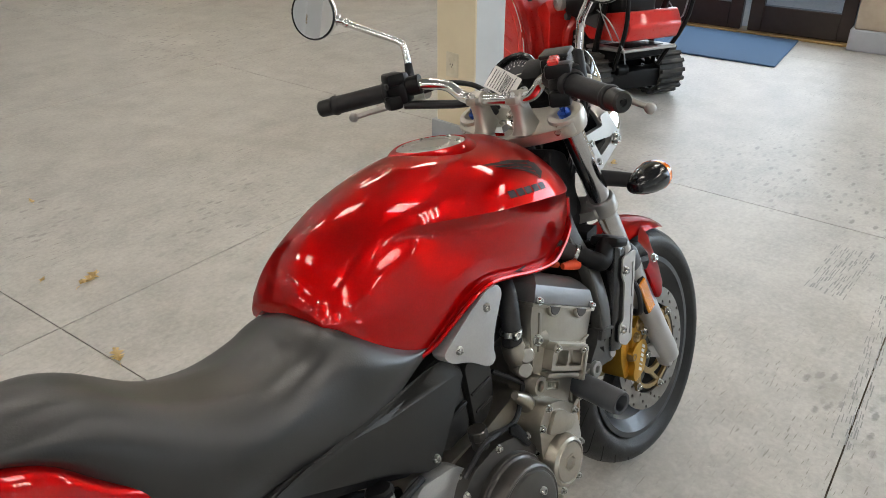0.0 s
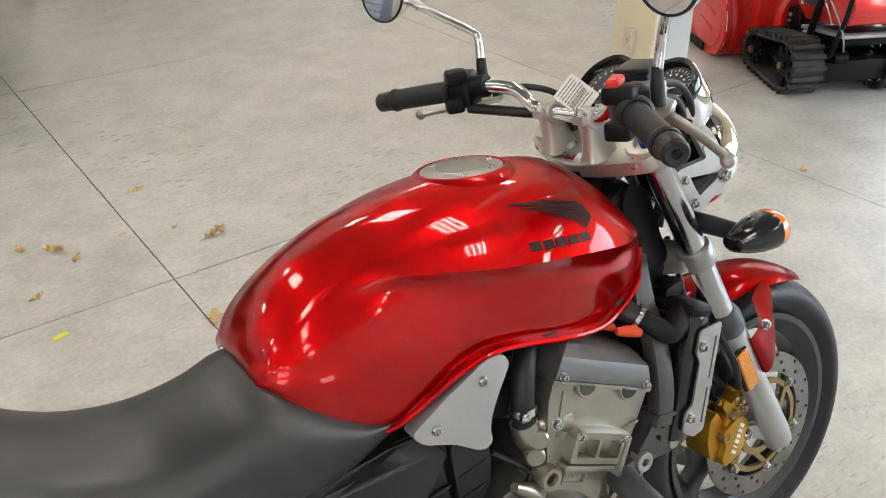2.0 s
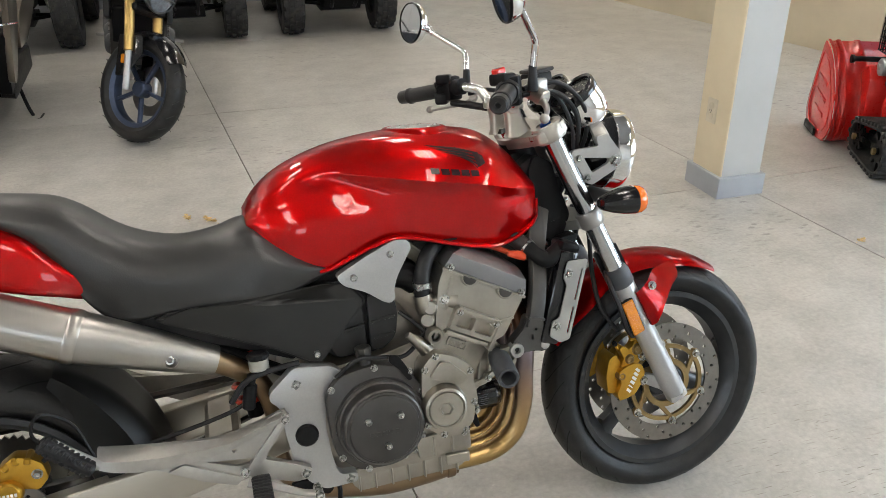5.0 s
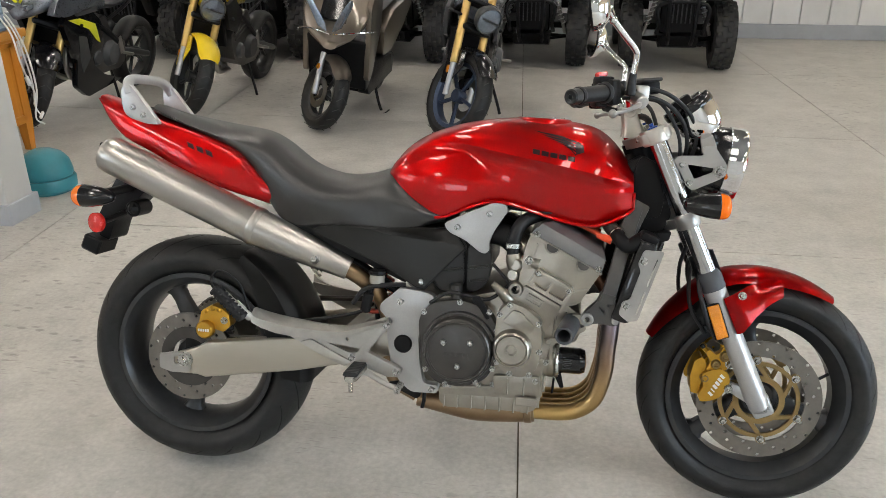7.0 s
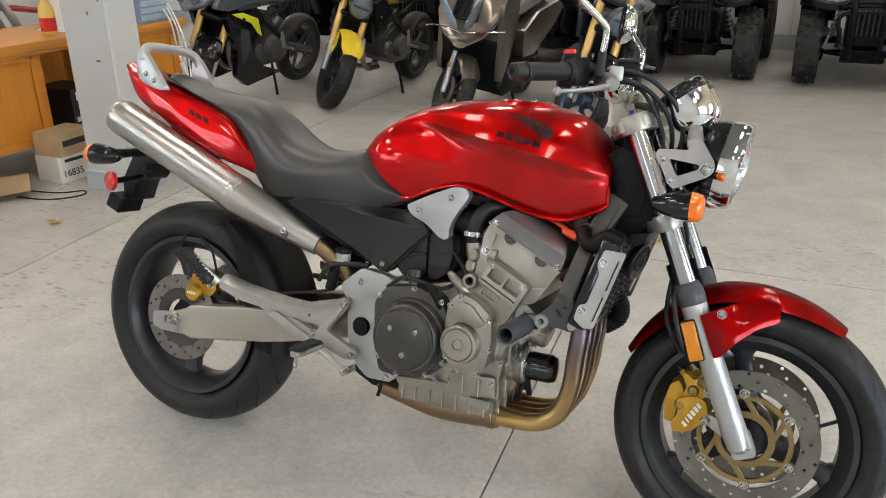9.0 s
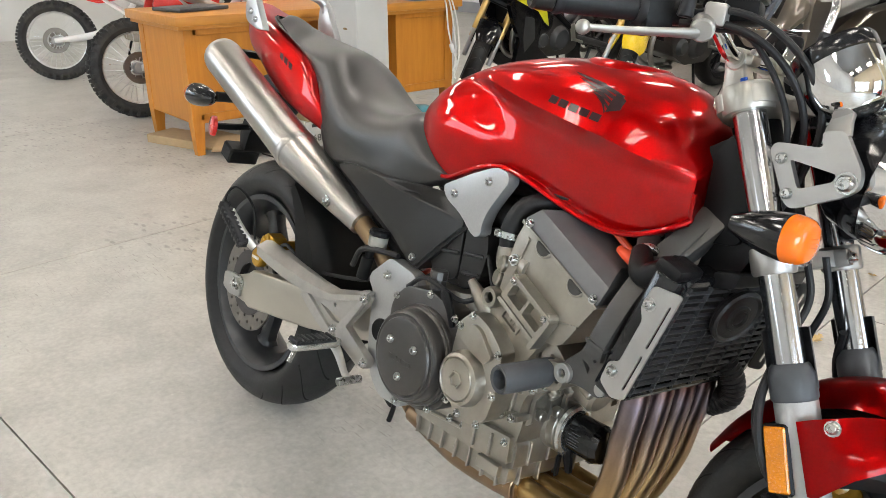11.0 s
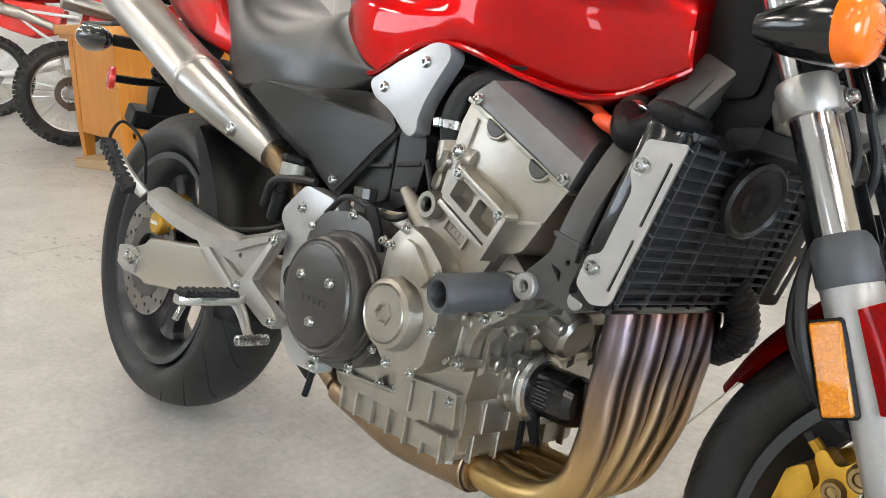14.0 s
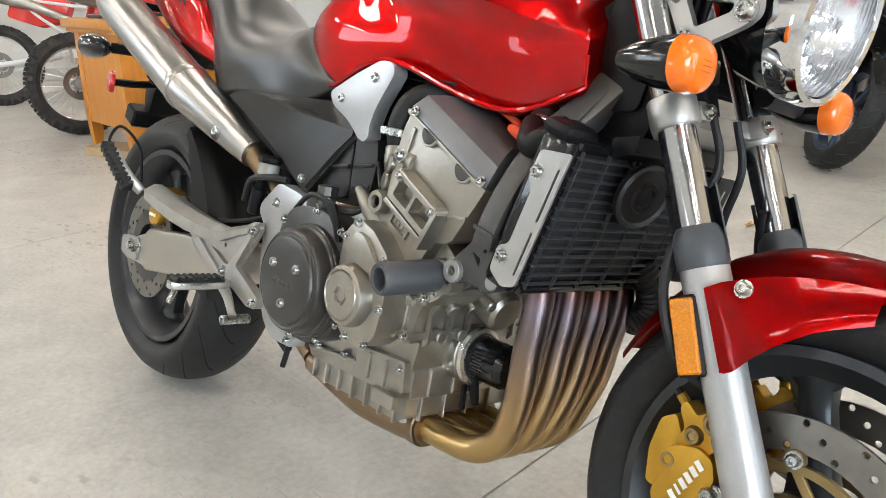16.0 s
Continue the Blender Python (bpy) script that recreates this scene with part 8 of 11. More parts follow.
# ---- side stand ----
st = new("side_stand", None)
st.parent = bike
inv = LEANM.inverted()
bm = bmesh.new()
foot = inv @ V(-0.02, 0.36, 0.006)
tube(bm, [V(-0.10, 0.14, 0.30), V(-0.07, 0.20, 0.20), foot + V(0, 0, 0.012)], [0.013, 0.012, 0.010], 12, 5)
box(bm, foot + V(0.0, 0.0, 0.004), (0.055, 0.045, 0.008), (-13.9 * -1, 0, 0), 0.003)
part("stand_leg", bm, BLACK, st, "black steel side stand")

# lever under the filter
bm = bmesh.new()
prism(bm, rounded([(0.258, 0.330), (0.278, 0.333), (0.288, 0.291), (0.278, 0.289)], 0.003), -0.046, -0.038, 0.001)
part("drain_tab", bm, BLACK, eng)

# ================= other vehicles =================
GREYBODY = material("bronze_grey_paint", (0.15, 0.125, 0.10), 0.3, 0.6, 0.03, 30, coat=0.6, rvar=0.03)
DARKGREY = material("dark_grey_plastic", (0.045, 0.047, 0.05), 0.4, 0.1, 0.15, 15)
GUNMETAL = material("gunmetal_paint", (0.10, 0.11, 0.13), 0.28, 0.5, 0.02, 30, coat=0.6, rvar=0.03)
YELLOW = material("yellow_paint", (0.72, 0.50, 0.01), 0.28, 0.0, 0.05, 30, coat=0.5)
NEON = material("neon_yellow_paint", (0.62, 0.60, 0.02), 0.3, 0, 0.05, 30, coat=0.4)
FORKGOLD = material("gold_fork", (0.50, 0.34, 0.12), 0.34, 0.85, 0.03, 10, rvar=0.02)
KNOB = material("knobby_rubber", (0.022, 0.022, 0.022), 0.7, 0, 0.3, 30, 0.3, 200, dirt=0.4)
_lug = bmesh.new()
box(_lug, (0, 0, 0), (0.022, 0.155, 0.022), (0, 0, 0), 0.003)
LUG = finish("track_lug", _lug, KNOB)
LAMPGLASS = material("lamp_lens", (0.22, 0.26, 0.32), 0.08, 0.7, 0.3, 60)
PLASTICRED = material("red_plastic", (0.60, 0.02, 0.01), 0.32, 0, 0.08, 20, coat=0.3)
WHITEPLASTIC = material("white_plastic", (0.75, 0.75, 0.74), 0.35, 0, 0.05, 20)
SPOKE = material("bright_spoke", (0.6, 0.6, 0.6), 0.3, 1.0, 0.05, 30)
BLUERIM = material("blue_grey_wheel", (0.05, 0.07, 0.12), 0.35, 0.6, 0.1, 30)


def simple_tyre(bm, c, R, w, rim, axis=(0, 1, 0), n=48, square=False):
    hw = w / 2
    if square:
        prof = [(rim, -hw * 0.8), (rim + 0.02, -hw), (R - 0.03, -hw), (R - 0.006, -hw * 0.8), (R, -hw * 0.4), (R, hw * 0.4), (R - 0.006, hw * 0.8), (R - 0.03, hw), (rim + 0.02, hw), (rim, hw * 0.8)]
    else:
        prof = tyre_profile(R, w, rim, 10)
    lathe(bm, prof, c, axis, n)


def knobs(bm, c, R, w, count, cols, size, h):
    """Tread blocks standing on a tyre whose axle lies along y."""
    for i in range(count):
        a = 2 * math.pi * i / count
        for k in range(cols):
            y = (k - (cols - 1) / 2) * w / cols
            aa = a + (math.pi / count if k % 2 else 0)
            edge = abs(k - (cols - 1) / 2) / max(1, (cols - 1) / 2)
            r = R - 0.012 * edge ** 2
            box(bm, (c[0] + r * math.sin(aa), c[1] + y, c[2] + r * math.cos(aa)), (size, w / cols * 0.68, h), (0, math.degrees(aa), 0))
            if edge > 0.9:
                box(bm, (c[0] + (R - 0.028) * math.sin(aa), c[1] + y * 1.12, c[2] + (R - 0.028) * math.cos(aa)), (size * 0.9, 0.014, 0.034), (0, math.degrees(aa), 0))


def cast_rim(bm, c, rim, w, nsp, hub=0.045, sw=0.022):
    h = w / 2
    lathe(bm, [(rim + 0.005, -h), (rim - 0.02, -h * 0.7), (rim - 0.025, 0), (rim - 0.02, h * 0.7), (rim + 0.005, h), (rim + 0.008, 0.9 * h), (rim + 0.008, -0.9 * h), (rim + 0.005, -h)], c, (0, 1, 0), 40)
    cyl(bm, (c[0], c[1] - h * 0.9, c[2]), (c[0], c[1] + h * 0.9, c[2]), hub, n=20, bev=0.006)
    for i in range(nsp):
        a = 2 * math.pi * i / nsp
        m = V(*c) + V(math.cos(a), 0, math.sin(a)) * (rim + hub) / 2
        box(bm, m, (rim - hub, sw * 1.1, sw), (0, -math.degrees(a), 0), 0.004)


def road_bike(label, m, steer, fork_mat, fender_mat, tank_mat, body_mat, fairing=False, rim_mat=RIM, accent=None, lamp=True, group=""):
    t = thing("motorcycle", label, "motorcycle", m, group)
    Fa, Ra = V(0.69, 0, 0.295), V(-0.68, 0, 0.30)
    # steered front end
    fe = new("front_end", None)
    fe.parent = t
    head = V(0.40, 0, 0.86)
    axis = V(0.40, 0, -0.9).normalized()
    fe.matrix_local = Matrix.Translation(head) @ Matrix.Rotation(radians(-steer), 4, axis) @ Matrix.Translation(-head)
    bm = bmesh.new()
    simple_tyre(bm, Fa, 0.295, 0.115, 0.212)
    part("tyre", bm, RUBBER, fe)
    bm = bmesh.new()
    # tread grooves as thin dark tubes on the crown, coloured like their shade
    for k in range(22):
        a = 2 * math.pi * k / 22
        for s in (-1, 1):
            pts = [Fa + V(0.2955 * math.sin(a + 0.12 * u) * (1 - 0.012 * u * u), s * 0.05 * u, 0.2955 * math.cos(a + 0.12 * u) * (1 - 0.012 * u * u)) for u in (0.15, 0.4, 0.65, 0.9)]
            tube(bm, pts, 0.0025, 4, 1, smooth=False)
    part("tread_grooves", bm, INK, fe)["kind"] = "stuff"
    bm = bmesh.new()
    cast_rim(bm, Fa, 0.212, 0.08, 5)
    part("rim", bm, rim_mat, fe)
    bm = bmesh.new()
    ring(bm, Fa + V(0, 0.058, 0), (0, 1, 0), 0.085, 0.140, 0.005, 36)
    part("brake_disc", bm, DISC, fe)
    bm = bmesh.new()
    box(bm, Fa + V(-0.10, 0.065, 0.05), (0.05, 0.05, 0.09), (0, -20, 0), 0.01)
    part("caliper", bm, BLACK, fe)
    for s in (-1, 1):
        bm = bmesh.new()
        cyl(bm, Fa + V(-0.01, s * 0.100, -0.02), Fa + V(-0.09, s * 0.100, 0.22), 0.019, n=14, bev=0.003)
        part("fork_tube", bm, SILVER, fe)
        bm = bmesh.new()
        cyl(bm, Fa + V(-0.075, s * 0.100, 0.18), Fa + V(-0.275, s * 0.100, 0.66), 0.027, n=16, bev=0.003)
        part("fork_leg", bm, fork_mat, fe)
        bm = bmesh.new()
        box(bm, Fa + V(-0.085, s * 0.115, 0.13), (0.03, 0.012, 0.05), (0, -20, 0), 0.006)
        part("fork_reflector", bm, AMBERREF, fe)
    bm = bmesh.new()
    rows = []
    for i in range(13):
        tt = i / 12
        a = radians(145 - tt * 100)
        r = 0.318 + 0.01 * math.sin(math.pi * tt)
        w = 0.088 * min(1, 0.6 + 2.5 * min(tt, 1.05 - tt))
        rows.append([Fa + V((r - 0.035 * abs(u) ** 2.2) * math.cos(a), w * u, (r - 0.035 * abs(u) ** 2.2) * math.sin(a)) for u in (-1, -0.8, -0.5, 0, 0.5, 0.8, 1)])
    loft(bm, rows, caps=False)
    for s in (-1, 1):
        prism(bm, rounded([(Fa.x - 0.19, Fa.z + 0.24), (Fa.x - 0.02, Fa.z + 0.29), (Fa.x + 0.02, Fa.z + 0.20), (Fa.x - 0.05, Fa.z + 0.05), (Fa.x - 0.13, Fa.z + 0.02)], 0.015), s * 0.084, s * 0.092, 0.002)
    part("mudguard", bm, fender_mat, fe)
    bm = bmesh.new()
    box(bm, (0.46, 0, 0.86), (0.09, 0.24, 0.04), (0, -22, 0), 0.01)
    box(bm, (0.53, 0, 0.70), (0.09, 0.22, 0.04), (0, -22, 0), 0.01)
    part("yoke", bm, BLACK, fe)
    bm = bmesh.new()
    tube(bm, [V(0.27, -0.36, 0.97), V(0.33, -0.24, 0.99), V(0.40, -0.10, 0.94), V(0.41, 0, 0.93), V(0.40, 0.10, 0.94), V(0.33, 0.24, 0.99), V(0.27, 0.36, 0.97)], 0.011, 8, 5)
    part("handlebar", bm, BLACK, fe)
    for s in (-1, 1):
        bm = bmesh.new()
        tube(bm, [V(0.27, s * 0.36, 0.97), V(0.33, s * 0.25, 0.988)], 0.017, 10, 1, smooth=False)
        part("grip", bm, HOSE, fe)
        bm = bmesh.new()
        tube(bm, [V(0.36, s * 0.20, 0.99), V(0.36, s * 0.25, 1.10), V(0.33, s * 0.30, 1.18)], 0.006, 8, 4)
        ball(bm, (0.33, s * 0.33, 1.21), 0.055, 14, 8, (0.35, 1.2, 0.75))
        part("mirror", bm, BLACK, fe)
        bm = bmesh.new()
        tube(bm, [V(0.50, s * 0.10, 0.76), V(0.50, s * 0.20, 0.76)], 0.009, 8, 1, smooth=False)
        ball(bm, (0.50, s * 0.21, 0.76), 0.016, 12, 8, (1.6, 1, 0.8))
        part("indicator", bm, BLACK, fe)
    if lamp and not fairing:
        bm = bmesh.new()
        lathe(bm, [(0, -0.10), (0.06, -0.085), (0.088, -0.04), (0.092, 0.0), (0.086, 0.012), (0.080, 0.008)], (0.63, 0, 0.80), (0.97, 0, -0.2), 28)
        part("headlight_bowl", bm, DARKGREY, fe)
        bm = bmesh.new()
        lathe(bm, [(0, 0.016), (0.05, 0.013), (0.081, 0.004)], (0.63, 0, 0.80), (0.97, 0, -0.2), 28)
        part("headlight_lens", bm, LAMPGLASS, fe)
        bm = bmesh.new()
        box(bm, (0.655, 0, 0.80), (0.012, 0.13, 0.012), (0, 11, 0), 0.003)
        part("lamp_bar", bm, DARKGREY, fe)
    # body
    bm = bmesh.new()
    rows = []
    for x, zt, zb, w in ((0.36, 0.80, 0.74, 0.06), (0.30, 0.88, 0.70, 0.15), (0.15, 0.93, 0.72, 0.17), (0.0, 0.90, 0.72, 0.14), (-0.14, 0.80, 0.72, 0.10)):
        rows.append([V(x, w * math.cos(a) * (1.0 if math.sin(a) > 0 else 0.9), (zt + zb) / 2 + (zt - zb) / 2 * math.sin(a)) for a in [2 * math.pi * k / 20 for k in range(20)]])
    loft(bm, rows, closed=True)
    part("fuel_tank", bm, tank_mat, t)
    bm = bmesh.new()
    rows = []
    for x, z, w in ((-0.06, 0.78, 0.10), (-0.2, 0.77, 0.13), (-0.38, 0.80, 0.14), (-0.46, 0.87, 0.12), (-0.68, 0.92, 0.09), (-0.80, 0.95, 0.05)):
        rows.append([V(x, w * math.cos(a), z + (0.035 if math.sin(a) > 0 else 0.05) * math.sin(a)) for a in [2 * math.pi * k / 16 for k in range(16)]])
    loft(bm, rows, closed=True)
    part("seat", bm, SEAT, t)
    bm = bmesh.new()
    prism(bm, rounded([(-0.30, 0.74), (-0.45, 0.82), (-0.78, 0.93), (-0.86, 0.96), (-0.70, 0.84), (-0.45, 0.74)], 0.02), -0.09, 0.09, 0.015)
    part("tail_cowl", bm, body_mat, t)
    bm = bmesh.new()
    prism(bm, rounded([(-0.28, 0.33), (-0.28, 0.48), (-0.1, 0.56), (0.0, 0.72), (0.22, 0.70), (0.30, 0.52), (0.22, 0.36), (0.05, 0.28), (-0.2, 0.28)], 0.02), -0.16, 0.16, 0.02)
    for k in range(5):
        box(bm, (0.13 + 0.012 * k, 0, 0.55 + 0.03 * k), (0.22, 0.34, 0.012), (0, 20, 0), 0.003)
    part("engine", bm, ENGDARK, t)
    for s in (-1, 1):
        bm = bmesh.new()
        cyl(bm, (-0.05, s * 0.15, 0.42), (-0.05, s * 0.205, 0.42), 0.10, 0.085, n=28, bev=0.012)
        cyl(bm, (0.14, s * 0.15, 0.42), (0.14, s * 0.19, 0.42), 0.065, 0.055, n=24, bev=0.01)
        part("engine_cover", bm, DARKGREY, t)
        bm = bmesh.new()
        tube(bm, [V(0.40, s * 0.06, 0.84), V(0.25, s * 0.14, 0.74), V(0.0, s * 0.16, 0.60), V(-0.2, s * 0.15, 0.48)], 0.024, 10, 5)
        tube(bm, [V(-0.05, s * 0.13, 0.66), V(-0.35, s * 0.12, 0.74), V(-0.65, s * 0.09, 0.86)], 0.014, 8, 4)
        part("frame_tube", bm, BLACK, t)
        bm = bmesh.new()
        tube(bm, [V(-0.18, s * 0.12, 0.42), V(-0.45, s * 0.125, 0.36), V(-0.70, s * 0.125, 0.30)], [0.032, 0.03, 0.024], 10, 4)
        part("swingarm", bm, DARKGREY, t)
        bm = bmesh.new()
        box(bm, (-0.22, s * 0.22, 0.40), (0.03, 0.09, 0.02), (0, 0, 0), 0.004)
        box(bm, (-0.20, s * 0.17, 0.46), (0.05, 0.012, 0.14), (0, 20, 0), 0.004)
        part("footrest", bm, ALLOY, t)
    bm = bmesh.new()
    box(bm, (0.36, 0, 0.58), (0.04, 0.28, 0.22), (0, 16, 0), 0.008)
    part("radiator", bm, BLACK, t)
    bm = bmesh.new()
    for y in (-0.06, 0.06):
        tube(bm, [V(0.27, y, 0.56), V(0.36, y, 0.48), V(0.35, y, 0.34), V(0.24, y * 0.8, 0.25), V(0.0, y * 0.6 - 0.02, 0.22)], 0.020, 12, 5)
    tube(bm, [V(0.0, -0.02, 0.22), V(-0.2, -0.12, 0.26), V(-0.35, -0.17, 0.33)], [0.03, 0.03, 0.03], 12, 5)
    part("exhaust_pipe", bm, STEEL, t)
    bm = bmesh.new()
    tube(bm, [V(-0.33, -0.17, 0.32), V(-0.5, -0.19, 0.40), V(-0.68, -0.20, 0.49)], [0.045, 0.055, 0.05], 16, 4)
    part("silencer", bm, DARKGREY, t)
    bm = bmesh.new()
    simple_tyre(bm, Ra, 0.30, 0.15, 0.212)
    part("rear_tyre", bm, RUBBER, t)
    bm = bmesh.new()
    cast_rim(bm, Ra, 0.212, 0.11, 5)
    part("rear_rim", bm, rim_mat, t)
    bm = bmesh.new()
    ring(bm, Ra + V(0, -0.075, 0), (0, 1, 0), 0.07, 0.11, 0.005, 30)
    part("rear_disc", bm, DISC, t)
    bm = bmesh.new()
    inv = (m.to_3x3()).inverted()
    foot = V(-0.03, 0.26, 0.02)
    tube(bm, [V(-0.10, 0.13, 0.30), foot + V(0, -0.01, 0.05), foot + V(0, 0, -0.005)], 0.011, 8, 3)
    box(bm, foot + V(0.02, 0.01, -0.004), (0.07, 0.035, 0.008))
    part("side_stand", bm, BLACK, t)
    bm = bmesh.new()
    prism(bm, rounded([(-0.80, 0.86), (-0.95, 0.66), (-1.02, 0.56), (-0.98, 0.56), (-0.84, 0.74)], 0.01), -0.03, 0.03, 0.004)
    part("plate_holder", bm, BLACK, t)
    if fairing:
        for s in (-1, 1):
            bm = bmesh.new()
            prism(bm, rounded([(0.56, 0.72), (0.48, 0.80), (0.20, 0.78), (0.08, 0.68), (0.06, 0.52), (0.20, 0.38), (0.06, 0.28), (-0.20, 0.20), (0.28, 0.15), (0.42, 0.25), (0.40, 0.44), (0.50, 0.60)], 0.03), s * 0.135, s * 0.180, 0.016, 3)
            f = part("side_fairing", bm, GLOSSBLACK, t)
            bm = bmesh.new()
            prism(bm, rounded([(0.50, 0.745), (0.36, 0.742), (0.17, 0.68), (0.11, 0.53), (0.16, 0.56), (0.25, 0.65), (0.40, 0.705)], 0.008), s * 0.178, s * 0.186, 0.002)
            part("accent_stripe", bm, accent or NEON, f)
            bm = bmesh.new()
            prism(bm, rounded([(0.38, 0.62), (0.28, 0.60), (0.24, 0.44), (0.34, 0.34), (0.37, 0.46)], 0.015), s * 0.1785, s * 0.183, 0.001)
            part("vent", bm, INK, f)
            bm = bmesh.new()
            prism(bm, rounded([(0.70, 0.80), (0.64, 0.90), (0.40, 0.95), (0.12, 0.93), (0.10, 0.87), (0.30, 0.81), (0.54, 0.775)], 0.02), s * 0.155, s * 0.205, 0.018, 3)
            part("upper_fairing", bm, body_mat, f)
            bm = bmesh.new()
            prism(bm, rounded([(0.44, 0.79), (0.16, 0.80), (0.14, 0.77), (0.40, 0.76)], 0.006), s * 0.172, s * 0.190, 0.004)
            part("fairing_winglet", bm, DARKGREY, f)
        bm = bmesh.new()
        rows = []
        for x, z, w, h in ((0.80, 0.78, 0.03, 0.02), (0.74, 0.83, 0.12, 0.06), (0.62, 0.90, 0.185, 0.11), (0.48, 0.94, 0.205, 0.13), (0.38, 0.92, 0.20, 0.13)):
            rows.append([V(x, w * math.cos(a), z + h * math.sin(a)) for a in [2 * math.pi * k / 20 for k in range(20)]])
        loft(bm, rows, closed=True)
        n = part("nose_fairing", bm, body_mat, t)
        for s in (-1, 1):
            bm = bmesh.new()
            prism(bm, rounded([(0.02, 0.0), (0.14, 0.045), (0.15, 0.02), (0.05, -0.03)], 0.008), 0, 0.01, 0.002, m=Matrix.Translation((0.755, 0, 0.84)) @ Matrix.Rotation(radians(s * 90 - s * 22), 4, "Z"))
            part("headlight_lens", bm, LAMPGLASS, n)
            bm = bmesh.new()
            prism(bm, [(0.0, 0.0), (0.10, 0.11), (0.11, 0.085), (0.02, -0.005)], 0, 0.006, 0.001, m=Matrix.Translation((0.765, 0, 0.87)) @ Matrix.Rotation(radians(s * 90 - s * 24), 4, "Z"))
            part("nose_flash", bm, accent or NEON, n)
        bm = bmesh.new()
        rows = []
        for x, z, w in ((0.66, 0.96, 0.10), (0.54, 1.05, 0.13), (0.42, 1.12, 0.12)):
            rows.append([V(x - 0.04 * u * u, w * u, z - 0.03 * u * u) for u in (-1, -0.5, 0, 0.5, 1)])
        loft(bm, rows, caps=False)
        bmesh.ops.solidify(bm, geom=list(bm.faces), thickness=0.003)
        part("windscreen", bm, GLOSSBLACK, t)
    else:
        for s in (-1, 1):
            bm = bmesh.new()
            prism(bm, rounded([(0.46, 0.80), (0.30, 0.84), (0.16, 0.72), (0.24, 0.58), (0.40, 0.62)], 0.03), s * 0.155, s * 0.185, 0.010)
            part("tank_shroud", bm, body_mat, t)
    return t


def row_pose(x, y, lean=10.0, turn=0.0):
    """Front tyre near (x, y), facing south and leaning on the stand."""
    return Matrix.Translation((x, y + 0.69, 0)) @ Matrix.Rotation(radians(-90 + turn), 4, "Z") @ Matrix.Rotation(radians(-lean), 4, "X")


road_bike("black naked motorcycle with gold fork legs, parked on its stand", row_pose(-0.58, 3.36, 9), 44, FORKGOLD, GLOSSBLACK, GUNMETAL, DARKGREY, rim_mat=BLUERIM, group="parked motorcycles")
road_bike("yellow and black naked motorcycle with gold fork legs", row_pose(-2.62, 3.72, 9), 46, FORKGOLD, YELLOW, YELLOW, BLACK, group="parked motorcycles")
road_bike("grey faired sport motorcycle with neon yellow stripes", row_pose(-3.58, 3.28, 9), 46, FORKGOLD, GLOSSBLACK, GUNMETAL, GUNMETAL, fairing=True, group="parked motorcycles")


